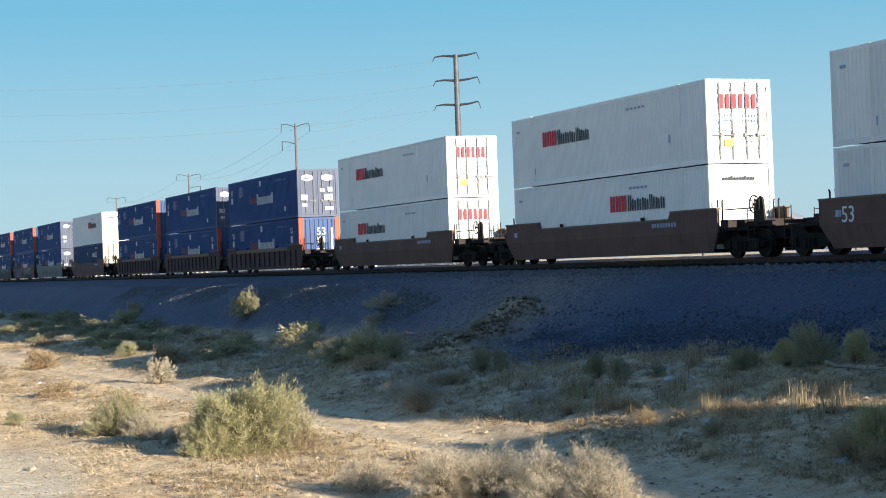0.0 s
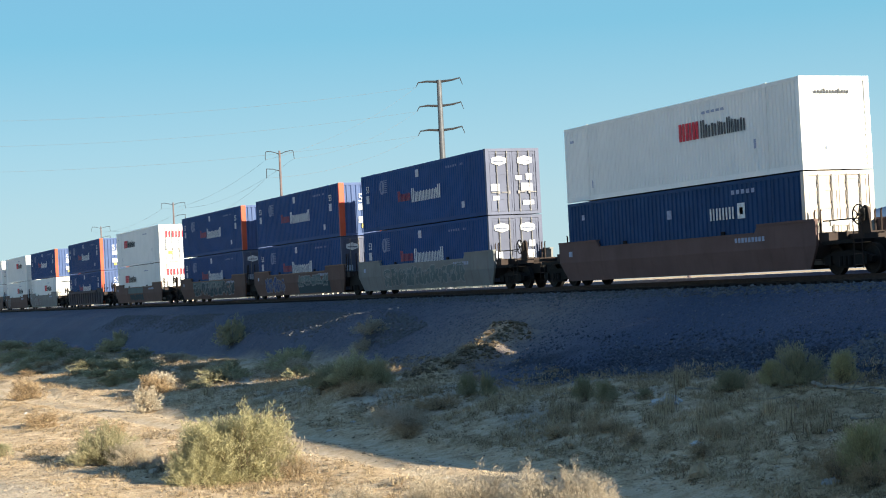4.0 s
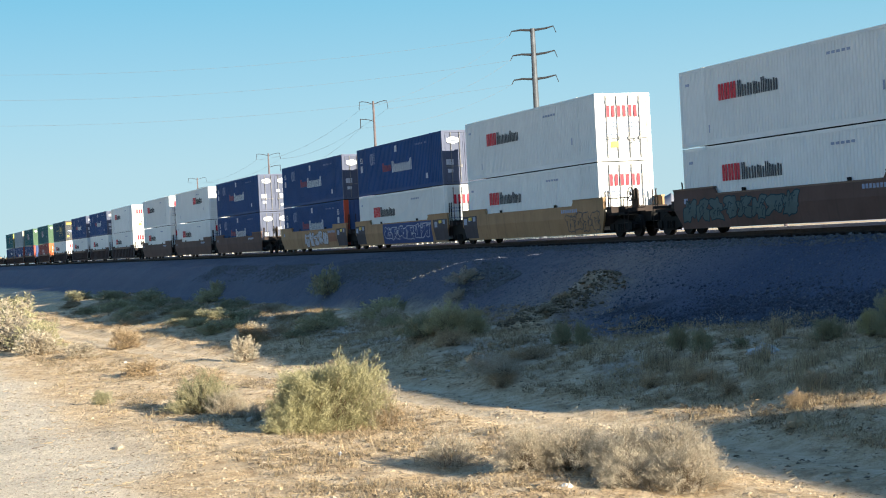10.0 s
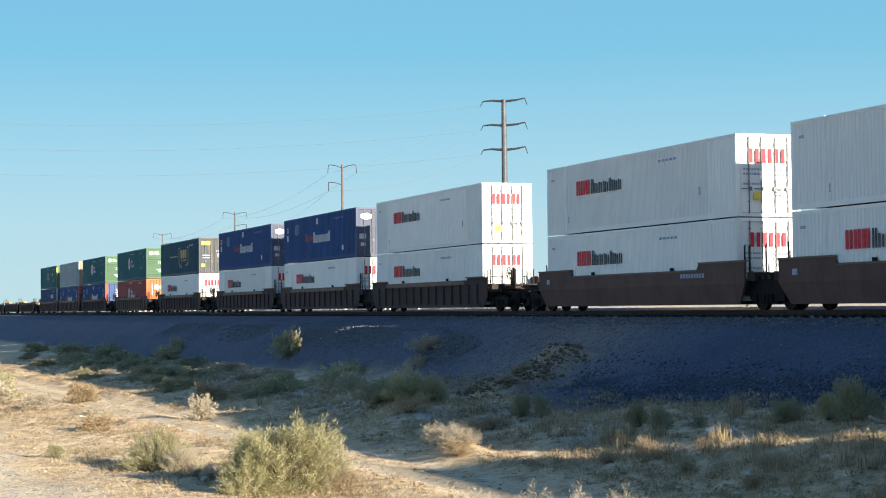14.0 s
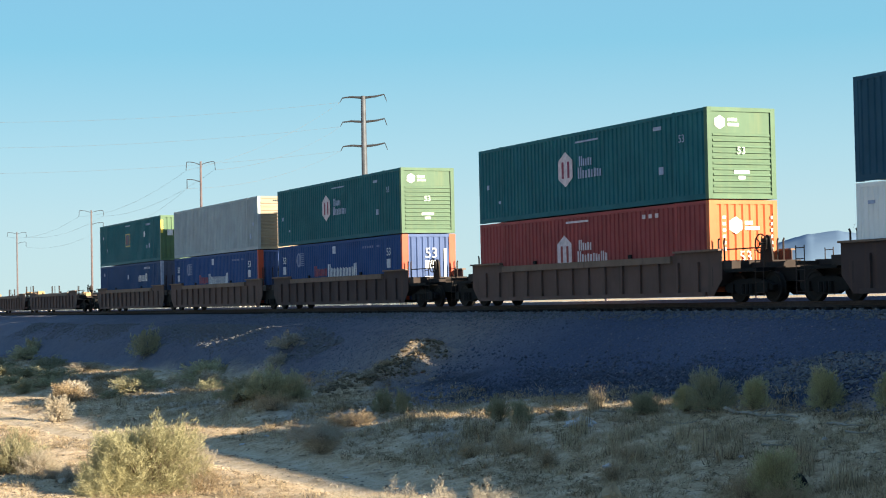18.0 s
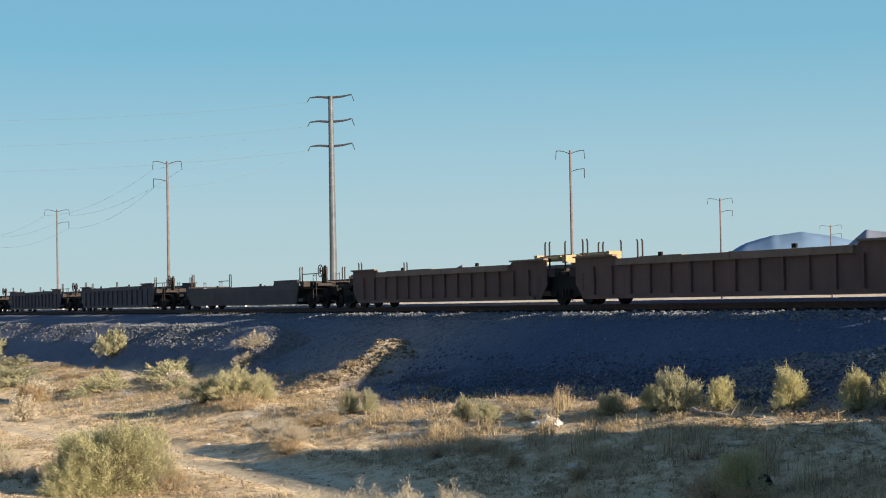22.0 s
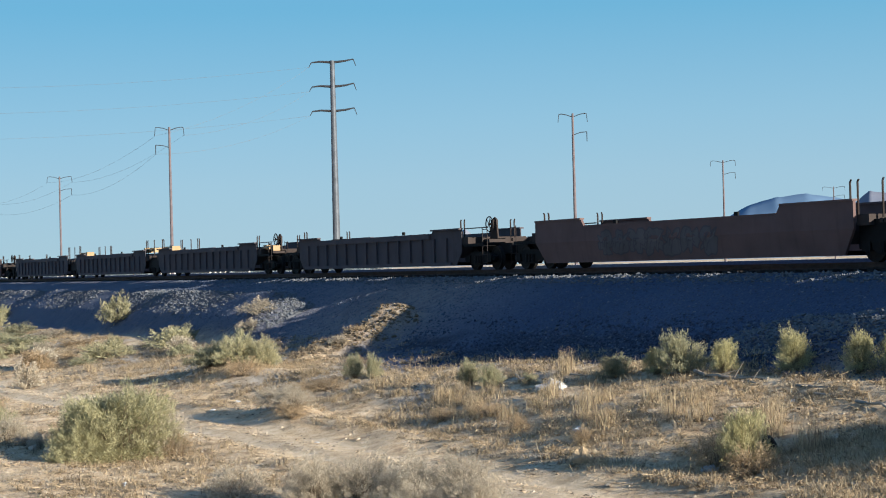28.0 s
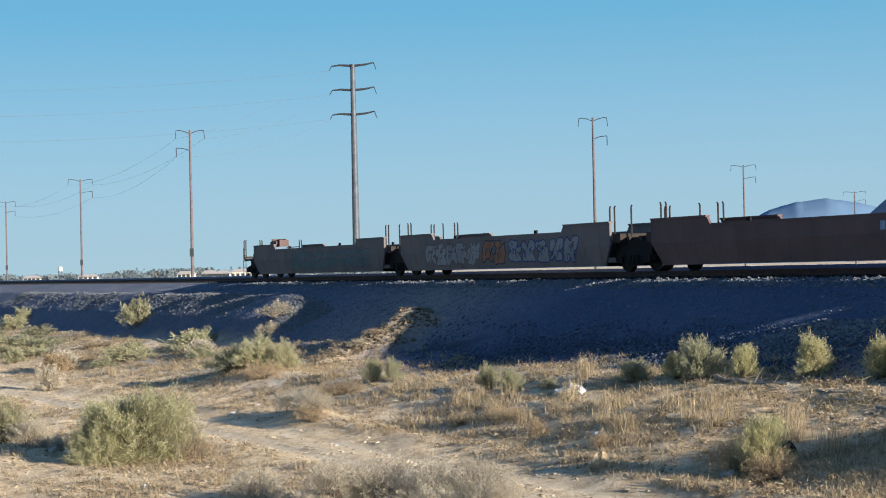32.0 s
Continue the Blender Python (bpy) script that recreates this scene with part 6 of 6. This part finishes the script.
BUSHES = (
    ("salt", -37.5, 10.2, 2.95, 1.98), ("salt", -37.1, 9.4, 1.9, 1.2), ("grey_small", -36.75, 11.1, 1.05, 1.05), ("brown", -36.5, 11.3, 0.9, 0.6), ("green", -55.7, 18.5, 2.2, 1.0), ("salt_small", -54.7, 19.1, 2.2, 1.05), ("salt_small", -53.9, 19.6, 1.50, 0.95), ("salt_small", -70.6, 21.7, 2.6, 1.0), ("grey_small", -68.0, 21.2, 1.8, 0.7), ("green", -73.2, 22.9, 1.8, 0.9),
    ("green", -86, 18.6, 3.2, 1.2), ("salt_small", -83.5, 18.0, 2.4, 0.9), ("green", -92, 18.4, 2.8, 1.3), ("salt_small", -97, 18.0, 2.6, 1.2), ("salt_small", -89, 17.0, 2.2, 0.8), ("salt_small", -110, 22.0, 2.6, 1.6), ("salt_small", -87.6, 23.9, 2.2, 1.7), ("grey_small", -68.6, 24.8, 1.9, 0.75), ("grey_small", -68.0, 24.2, 1.3, 0.5), ("green", -47.5, 20.2, 0.83, 0.78), ("green", -46.7, 20.5, 0.63, 0.88),
    ("green", -40.4, 20.5, 0.77, 0.82), ("green", -39.5, 20.7, 0.77, 0.66), ("gold", -38.2, 22.2, 0.76, 0.99), ("gold", -37.9, 22.0, 0.57, 0.85), ("green", -35.8, 22.2, 1.01, 0.67), ("green", -33.8, 22.8, 1.43, 1.10), ("olive", -34.7, 22.7, 0.86, 0.67), ("olive", -32.6, 23.2, 0.91, 0.81), ("olive", -31.3, 24.2, 1.14, 1.01),
    ("olive", -29.2, 24.3, 0.99, 0.94), ("olive", -28.4, 24.5, 0.80, 0.80), ("green", -38.5, 21.3, 0.53, 0.31), ("grey_small", -43.4, 16.3, 1.8, 0.62), ("grey_small", -42.2, 16.2, 1.4, 0.5), ("brown", -41.6, 15.9, 1.0, 0.5), ("brown", -46.4, 18.8, 1.48, 0.54), ("brown", -25.6, 18.0, 1.21, 0.80), ("olive", -25.0, 18.2, 1.30, 1.02), ("brown", -24.4, 17.9, 1.11, 0.61), ("grey_small", -29.2, 10.1, 1.3, 0.66),
    ("grey", -27.1, 10.75, 1.4, 0.85), ("grey", -26.7, 11.5, 1.5, 0.86), ("grey", -25.8, 12.0, 1.6, 0.90), ("grey", -25.0, 12.5, 1.4, 0.86), ("grey", -23.9, 12.2, 1.5, 0.82), ("grey", -24.6, 11.5, 1.2, 0.66), ("salt_small", -44.2, 8.5, 2.2, 1.05), ("grey_small", -43.0, 8.9, 1.3, 0.75), ("grey_small", -41.4, 9.0, 0.9, 0.4), ("grey_small", -40.2, 9.1, 0.8, 0.45), ("grey_small", -63.2, 13.8, 1.5, 1.05),
    ("brown", -78.1, 11.6, 2.2, 1.0), ("grey", -82.5, 6.6, 4.4, 1.9), ("salt_small", -87.0, 7.0, 4.0, 1.7), ("grey", -94.0, 7.6, 4.5, 1.8), ("salt_small", -103, 8.6, 5.0, 1.9), ("grey", -114, 9.6, 5.5, 1.9), ("salt_small", -127, 10.6, 6.0, 2.0), ("salt_small", -80.0, 8.1, 3.4, 1.5), ("grey", -77.0, 7.6, 2.8, 1.2), ("grey_small", -72.0, 8.9, 1.9, 0.75), ("green", -48.5, 6.5, 0.7, 0.5), ("salt_small", -115, 23.5, 1.6, 1.2),  ("gold", -39.8, 19.6, 0.98, 0.49), ("green", -100, 21.5, 2.6, 1.2),
    ("green", -125, 20.5, 3.5, 1.5), ("green", -134, 22.0, 3.0, 1.5), ("brown", -58.8, 9.3, 1.8, 0.6), ("brown", -54, 10.6, 1.2, 0.5), ("salt_small", -82, 8.0, 2.4, 1.2), ("gold", -32.3, 19.2, 0.88, 0.59), ("gold", -35.1, 20.0, 0.78, 0.68), ("gold", -30.2, 20.6, 0.88, 0.73),
    ("gold", -33.2, 20.2, 0.77, 0.58), ("gold", -27.3, 20.5, 0.78, 0.68), ("gold", -39.8, 20.0, 0.88, 0.59), ("brown", -33.6, 18.2, 0.80, 0.40), ("gold", -37.3, 19.1, 0.69, 0.49), ("brown", -47.0, 18.3, 1.30, 0.50), ("gold", -43.5, 19.2, 0.98, 0.49), ("brown", -37.2, 18.1, 0.91, 0.45),
    ("gold", -26.0, 19.6, 0.88, 0.78), ("brown", -30.1, 17.9, 0.81, 0.41), ("brown", -52.0, 22.3, 1.19, 0.35), ("gold", -66, 17.0, 1.4, 0.6), ("brown", -72, 16.2, 1.6, 0.6), ("gold", -84, 13.8, 1.8, 0.7), ("green", -118, 20.5, 3.4, 1.3), ("green", -106, 19.6, 3.0, 1.1), ("green", -142, 20.0, 4.0, 1.5), ("salt_small", -128, 18.5, 3.2, 1.2), ("green", -155, 19.0, 4.0, 1.6),
    # the first two stand out of view, added to cast the shade band
    ("salt_small", -19.0, 21.2, 2.80, 1.75), ("green", -20.2, 21.8, 1.90, 1.30), ("gold", -29.7, 19.7, 0.79, 0.89), ("gold", -28.7, 20.0, 0.68, 0.78), ("gold", -31.3, 20.3, 0.78, 0.78), ("gold", -33.1, 19.8, 0.88, 0.68), ("gold", -34.4, 19.3, 0.88, 0.58), ("gold", -26.7, 20.1, 0.78, 0.88),
    ("gold", -35.6, 20.1, 0.77, 0.67), ("gold", -38.2, 20.0, 0.87, 0.58), ("gold", -36.2, 20.7, 0.67, 0.77), ("brown", -31.2, 19.0, 0.88, 0.39), ("brown", -35.6, 18.6, 1.09, 0.40), ("gold", -41.6, 19.0, 0.99, 0.49), ("gold", -44.0, 19.5, 1.05, 0.57), ("gold", -50.4, 19.9, 1.10, 0.60), ("brown", -52.8, 18.5, 1.60, 0.70), ("brown", -55.8, 23.9, 0.90, 0.25), ("grey_small", -55.5, 23.0, 1.00, 0.30),
)
for row in BUSHES:
    bush(*row)
rb = random.Random(55)
for k in range(46):
    fx = -66 - 80 * rb.random()
    bush(rb.choice(("salt_small", "grey_small", "green", "brown")), fx, rb.uniform(15.6, 21.6 + 1.2 * smooth01((fx + 120) / 50)), rb.uniform(1.0, 2.6), rb.uniform(0.4, 1.0))
for k in range(9):
    bush("gold", rb.uniform(-42, -24), rb.uniform(18.2, 21.6), rb.uniform(0.5, 0.9), rb.uniform(0.5, 1.0))


def dry_grass():
    """Thin straw all over the floor, thicker at the foot of the bank."""
    rnd = random.Random(21)
    verts, faces = [], []
    made = 0
    while made < 15000:
        x = -20 - 95 * rnd.random() ** 1.5
        y = rnd.uniform(6.0, 25.0)
        road = abs(y - table(ROAD_LINE, x))
        if road < 1.7 or (x < -64 and y > 22.6) or (-64 < x < -43 and y > 21.5 and rnd.random() > 0.2) or rnd.random() > (0.12 + 0.88 * smooth01((y - 14.5) / 4)) * smooth01(0.30 + 1.9 * noise.noise((x * 0.4, y * 0.4, 31)) + 0.7 * noise.noise((x * 1.2, y * 1.2, 32))):
            continue
        made += 1
        z = ground_z(x, y) - 0.01
        tall = rnd.uniform(0.05, 0.16) * (2.0 if rnd.random() < 0.08 and x < -32 else 1.0)
        for k in range(7):
            a = rnd.uniform(0, 6.283)
            lean = rnd.uniform(0.1, 1.9)
            bx, by = x + rnd.gauss(0, 0.06), y + rnd.gauss(0, 0.06)
            w = rnd.uniform(0.006, 0.014)
            b = len(verts)
            verts += [(bx - w * math.sin(a), by + w * math.cos(a), z), (bx + w * math.sin(a), by - w * math.cos(a), z), (bx + math.cos(a) * lean * tall, by + math.sin(a) * lean * tall, z + tall * rnd.uniform(0.6, 1.1))]
            faces.append((b, b + 1, b + 2))
    ob = new("dry_grass", raw_mesh("dry_grass", verts, faces, M_STRAW))
    tagged(ob, "sparse straw-coloured dry grass over the desert floor", "grass", kind="stuff")


def stones(name, count, place, size, label, mat_=None, tall=0.8):
    rnd = random.Random(len(name) + count)
    verts, faces = [], []
    for _ in range(count):
        x, y = place(rnd)
        s = size(rnd)
        z = ground_z(x, y) + s * 0.15
        b = len(verts)
        turn = Matrix.Rotation(rnd.uniform(0, 6.283), 3, "Z") @ Matrix.Rotation(rnd.uniform(-0.9, 0.9), 3, "X")
        for corner in ((1, 0, 0), (0, 1, 0), (-1, 0, 0), (0, -1, 0), (0.3, 0.2, 0.9), (-0.2, 0.1, -0.8)):
            dx, dy, dz = turn @ Vector([c + rnd.uniform(-0.35, 0.35) for c in corner])
            verts.append((x + s * dx, y + s * dy, z + s * dz * tall))
        faces += [(b, b + 1, b + 4), (b + 1, b + 2, b + 4), (b + 2, b + 3, b + 4), (b + 3, b, b + 4), (b + 1, b, b + 5), (b + 2, b + 1, b + 5), (b + 3, b + 2, b + 5), (b, b + 3, b + 5)]
    ob = new(name, raw_mesh(name, verts, faces, mat_ or M_STONE))
    tagged(ob, label, "stones", kind="stuff")


def dry_weeds():
    """Low dead weeds: small domes of twigs in tan and brown, in drifts."""
    rnd = random.Random(33)
    verts, faces = [], []
    made = 0
    while made < 7500:
        x = -20 - 120 * rnd.random() ** 1.35
        y = rnd.uniform(7.0, 24.5)
        road = abs(y - table(ROAD_LINE, x))
        if road < 1.6 or (x < -64 and y > 22.6) or noise.noise((x * 0.33, y * 0.33, 41)) + 0.25 * noise.noise((x * 1.3, y * 1.3, 42)) < rnd.uniform(-0.25, 0.45) - 0.25 * smooth01((y - 15) / 4):
            continue
        made += 1
        z = ground_z(x, y) - 0.01
        r = rnd.uniform(0.08, 0.30)
        for k in range(16):
            a, e = rnd.uniform(0, 6.283), rnd.uniform(0.05, 1.3)
            d = Vector((math.cos(a) * math.cos(e), math.sin(a) * math.cos(e), math.sin(e) * 0.9)) * r * rnd.uniform(0.5, 1.1)
            p = Vector((x + rnd.gauss(0, r * 0.3), y + rnd.gauss(0, r * 0.3), z))
            o = Vector((-math.sin(a), math.cos(a), 0)) * rnd.uniform(0.005, 0.012)
            b = len(verts)
            verts += [p - o, p + o, p + d]
            faces.append((b, b + 1, b + 2))
            q = p + d * rnd.uniform(0.4, 0.9)
            t = q + Vector((rnd.gauss(0, 0.05), rnd.gauss(0, 0.05), rnd.uniform(0, 0.05)))
            o2 = Vector((rnd.gauss(0, 1), rnd.gauss(0, 1), rnd.gauss(0, 0.5))).normalized() * 0.014
            verts += [q - o2, q + o2, t]
            faces.append((b + 3, b + 4, b + 5))
    ob = new("dry_weeds", raw_mesh("dry_weeds", verts, faces, M_WEED))
    tagged(ob, "low dead tan and brown weeds in drifts on the sand", "weeds", kind="stuff")


dry_grass()
dry_weeds()
stones("ballast_stones", 26000, lambda r: (-22 - 75 * r.random() ** 1.3, r.uniform(23.6, 30.0)), lambda r: 0.018 + 0.026 * r.random() ** 2, "loose shade-blued ballast stones covering the railway bank")
stones("sand_clods", 17000, lambda r: (-19 - 60 * r.random() ** 1.5, r.uniform(5.5, 23.5)), lambda r: 0.012 + 0.05 * r.random() ** 5, "small pale clods and stones scattered on the sand", M_CLOD, 0.6)
stones("spur_rubble", 900, lambda r: (-55.7 + r.gauss(0, 0.45), r.uniform(21.3, 26.0)), lambda r: 0.03 + 0.09 * r.random() ** 3, "earthy clods and stones on the spur of the bank", M_EARTH, 0.7)
stones("road_gravel", 19000, lambda r: (-24 - 50 * r.random() ** 1.6, r.uniform(1.5, 8.2)), lambda r: 0.010 + 0.026 * r.random() ** 3, "pale road gravel on the shoulder near the camera", M_CLOD, 0.45)


def rubble_place(r):
    """A tongue of dark rubble at the foot of the bank, thickest in the middle."""
    while True:
        x, y = r.triangular(-55, -24, -44), r.triangular(23.5, 27.0, 24.9)
        if noise.noise((x * 0.5, y * 0.8, 61)) > r.uniform(-0.5, 0.15):
            return x, y


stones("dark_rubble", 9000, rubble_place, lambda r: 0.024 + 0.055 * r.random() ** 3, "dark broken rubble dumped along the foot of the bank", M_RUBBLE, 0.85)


def twig_litter():
    """Short dead twigs and straw lying flat on the sand."""
    rnd = random.Random(91)
    verts, faces = [], []
    for _ in range(15000):
        x, y = -19 - 75 * rnd.random() ** 1.5, rnd.uniform(3.5, 24.0)
        if abs(abs(y - table(ROAD_LINE, x)) - 0.7) < 0.3 or noise.noise((x * 0.5, y * 0.5, 93)) < rnd.uniform(-0.5, 0.3):
            continue
        if _ % 14 == 0:
            y = rnd.uniform(21.2, 26.0)
            x = -55.9 - 0.06 * (y - 22.0) + rnd.gauss(0.2, 0.6)
        a, ln, w = rnd.uniform(0, 6.283), 0.04 + 0.28 * rnd.random() ** 2.5, rnd.uniform(0.004, 0.011)
        p, d = Vector((x, y, ground_z(x, y) + 0.012)), Vector((math.cos(a), math.sin(a), rnd.gauss(0, 0.12))) * ln
        o = Vector((-math.sin(a), math.cos(a), 0)) * w
        b = len(verts)
        verts += [p - o, p + o, p + Vector((0, 0, 1.6 * w)), p + d - o * 0.6, p + d + o * 0.6, p + d + Vector((0, 0, w))]
        faces += [(b, b + 3, b + 4, b + 1), (b + 1, b + 4, b + 5, b + 2), (b + 2, b + 5, b + 3, b)]
    ob = new("twig_litter", raw_mesh("twig_litter", verts, faces, M_WEED))
    tagged(ob, "short dead twigs and straw lying flat on the sand", "litter", kind="stuff")


twig_litter()


def driftwood(x, y, length, thick, turn, tilt, seed):
    """A bare bent branch or board end lying at the foot of the bank."""
    rnd = random.Random(seed)
    bm = bmesh.new()
    pts = [Vector((length * (k / 5 - 0.5), rnd.gauss(0, 0.03) * length, rnd.gauss(0, 0.015) * length)) for k in range(6)]
    for k in range(5):
        rod(bm, pts[k], pts[k + 1], thick * (1 - 0.12 * k), thick * (0.88 - 0.12 * k), 6)
    for k in (2, 3):
        rod(bm, pts[k], pts[k] + Vector((length * 0.16, rnd.uniform(-0.15, 0.15) * length, rnd.uniform(0.05, 0.2) * length)), thick * 0.4, thick * 0.15, 5)
    ob = new("dead_branch", to_mesh(bm, "dead_branch", M_DRIFT))
    ob.matrix_basis = pose(x, y, ground_z(x, y) + thick * 0.7, 0, tilt, turn)
    tagged(ob, "bare grey dead branch lying on the ground", "branch", "dead branches at the foot of the bank")


for k, (x, y, ln, th, turn, tilt) in enumerate(((-34.6, 22.8, 2.3, 0.048, -8, 0), (-31.8, 22.7, 2.5, 0.057, 6, 0), (-31.0, 22.7, 1.5, 0.038, -14, 2), (-31.1, 24.7, 1.0, 0.040, 20, -18), (-37.1, 22.1, 1.1, 0.029, 12, 0),
                                                (-33.1, 21.7, 1.2, 0.028, 25, 0), (-28.8, 22.7, 1.7, 0.038, -5, 0), (-27.4, 22.3, 1.3, 0.029, 14, 0), (-39.5, 21.5, 1.2, 0.029, -20, 0), (-41.9, 21.0, 1.0, 0.029, 8, 0),
                                                (-45.0, 20.5, 1.4, 0.028, 15, 0), (-25.6, 21.7, 1.4, 0.038, -10, 0), (-28.4, 20.9, 1.0, 0.024, 30, 0), (-31.4, 21.1, 0.9, 0.024, -30, 0))):
    driftwood(x, y, ln, th, turn, tilt, k)


def crumple(name, x, y, w, d, h, mat_, label, seed, category="litter"):
    """A crumpled sheet or bag lying on the ground."""
    rnd = random.Random(seed)
    bm = bmesh.new()
    k = 6
    grid = [[bm.verts.new(((i / k - 0.5) * w + rnd.uniform(-0.09, 0.09) * w, (j / k - 0.5) * d + rnd.uniform(-0.09, 0.09) * d, h * (1 - ((i / k - 0.5) ** 2 + (j / k - 0.5) ** 2) * 1.9) * rnd.uniform(0.2, 1.15))) for i in range(k + 1)] for j in range(k + 1)]
    for j in range(k):
        for i in range(k):
            bm.faces.new((grid[j][i], grid[j][i + 1], grid[j + 1][i + 1], grid[j + 1][i]))
    rim = [grid[0][i] for i in range(k + 1)] + [grid[j][k] for j in range(1, k + 1)] + [grid[k][i] for i in range(k - 1, -1, -1)] + [grid[j][0] for j in range(k - 1, 0, -1)]
    low = [bm.verts.new((v.co.x * 0.9, v.co.y * 0.9, -0.02)) for v in rim]
    for i in range(len(rim)):
        j = (i + 1) % len(rim)
        bm.faces.new((rim[i], rim[j], low[j], low[i]))
    ob = new(name, to_mesh(bm, name, mat_))
    ob.matrix_basis = pose(x, y, ground_z(x, y), 0, 0, seed * 37 % 360)
    tagged(ob, label, category, "litter on the ground")


def crest_place(r):
    """Along the western crest, on the heap at the eastern end, and on the shoulder beside the ties."""
    k = r.random()
    if k < 0.5:
        while True:
            x = -67 - 62 * r.random() ** 1.3
            if noise.noise((x * 0.13, 0, 41)) > r.uniform(-0.25, 0.2):
                return x, r.triangular(24.3, 26.9, 26.2)
    if k < 0.8:
        return r.uniform(-36, -22), r.triangular(24.6, 26.5, 25.7)
    return -26 - 60 * r.random() ** 1.3, r.uniform(28.9, 30.0)


stones("crest_gravel", 15000, crest_place, lambda r: 0.03 + 0.06 * r.random() ** 2, "loose gravel along the crest of the bank", M_PALE_STONE)


crumple("plastic_sack", -36.5, 20.8, 0.74, 0.5, 0.26, M_PAPER, "crumpled white plastic sack lying in dry grass", 1)
crumple("litter_card", -28.35, 16.76, 0.36, 0.3, 0.3, M_CARD, "crumpled buff cardboard lying on the sand", 2)
crumple("paper_scrap", -37.2, 11.42, 0.26, 0.2, 0.16, M_PAPER, "torn white paper lying beside a saltbush", 3)
crumple("rubber_scrap", -37.35, 11.3, 0.4, 0.28, 0.26, M_BLACK, "torn black rubber scrap beside a saltbush", 4)
crumple("paper_scrap", -31.10, 18.38, 0.3, 0.2, 0.1, M_PAPER, "small white paper scrap on the sand", 5)
crumple("paper_scrap", -25.59, 17.82, 0.3, 0.22, 0.12, M_PAPER, "small white paper scrap on the sand", 6)
rl = random.Random(77)
for k in range(26):
    crumple("paper_scrap", -24 - 50 * rl.random(), rl.uniform(8.5, 23), rl.uniform(0.08, 0.22), rl.uniform(0.08, 0.18), rl.uniform(0.04, 0.1), M_PAPER if k % 3 else M_CARD, "small paper scrap on the desert floor", 10 + k)


def rock(x, y, s, seed):
    rnd = random.Random(seed)
    bm = bmesh.new()
    bmesh.ops.create_icosphere(bm, subdivisions=2, radius=s)
    for v in bm.verts:
        v.co *= rnd.uniform(0.78, 1.15)
        v.co.z *= 0.8
    ob = new("rock", to_mesh(bm, "rock", M_ROCK))
    ob.matrix_basis = pose(x, y, ground_z(x, y) + s * 0.35)
    tagged(ob, "pale tan rock lying on the sand", "rock", "rocks on the sand")


for i, (x, y, s) in enumerate(((-39.0, 9.0, 0.17), (-39.9, 8.8, 0.12), (-40.3, 9.0, 0.09), (-36.6, 5.2, 0.1))):
    rock(x, y, s, i)


def old_tyre(x, y):
    ob = thing("tyre", "discarded black tyre leaning in the dry brush", "tyre", m=pose(x, y, ground_z(x, y) + 0.07, 68, 10, 120))
    bm = bmesh.new()
    k, m = 24, 10
    ring = [[bm.verts.new(((0.17 + 0.075 * math.cos(2 * math.pi * j / m)) * math.cos(2 * math.pi * i / k), (0.17 + 0.075 * math.cos(2 * math.pi * j / m)) * math.sin(2 * math.pi * i / k), 0.075 * math.sin(2 * math.pi * j / m))) for j in range(m)] for i in range(k)]
    for i in range(k):
        for j in range(m):
            bm.faces.new((ring[i][j], ring[(i + 1) % k][j], ring[(i + 1) % k][(j + 1) % m], ring[i][(j + 1) % m]))
    part("tread", bm, M_BLACK, ob, smooth=True)


old_tyre(-25.3, 18.95)


# ------------------------------------------------------------------ the track
def build_track():
    for y in (TRACK_Y - 0.7525, TRACK_Y + 0.7525):
        bm = bmesh.new()
        z = RAIL_Z
        prof = [(-0.07, -0.17), (0.07, -0.17), (0.07, -0.155), (0.012, -0.13), (0.012, -0.045), (0.036, -0.035), (0.036, 0), (-0.036, 0), (-0.036, -0.035), (-0.012, -0.045), (-0.012, -0.13), (-0.07, -0.155)]
        a = [bm.verts.new((-2500, y + u, z + w)) for u, w in prof]
        b = [bm.verts.new((1000, y + u, z + w)) for u, w in prof]
        for i in range(len(prof)):
            j = (i + 1) % len(prof)
            bm.faces.new((a[i], a[j], b[j], b[i]))
        bm.faces.new(a)
        bm.faces.new(b[::-1])
        ob = new("rail", to_mesh(bm, "rail", M_RAIL))
        tagged(ob, "rust-brown steel rail running along the bank", "rail", "rails of the track", "structure")
    bed = thing("track_bed", "row of dark wooden railway ties in ballast", "railway ties")
    bed["kind"] = "structure"
    bm = bmesh.new()
    box(bm, -0.115, 0.115, -1.3, 1.3, -0.14, 0.03)
    tie = to_mesh(bm, "tie", M_TIE)
    for i in range(290):
        put("tie", tie, bed, pose(-170 + i * 0.55, TRACK_Y, RAIL_Z - 0.20))
    bm = bmesh.new()
    for i in range(420):
        x = -401 + i * 0.55
        if x > -170.2:
            break
        box(bm, x - 0.115, x + 0.115, TRACK_Y - 1.3, TRACK_Y + 1.3, RAIL_Z - 0.34, RAIL_Z - 0.17)
    rest = part("far_ties", bm, M_TIE, bed)
    rest["kind"] = "stuff"


build_track()


# ------------------------------------------------------------------ what moves
def motions():
    for ob, u, z in MOVERS:
        walk(ob, [(0.0, pose(u, TRACK_Y, z)), (32.0, pose(u + SPEED * 32.0, TRACK_Y, z))])


motions()
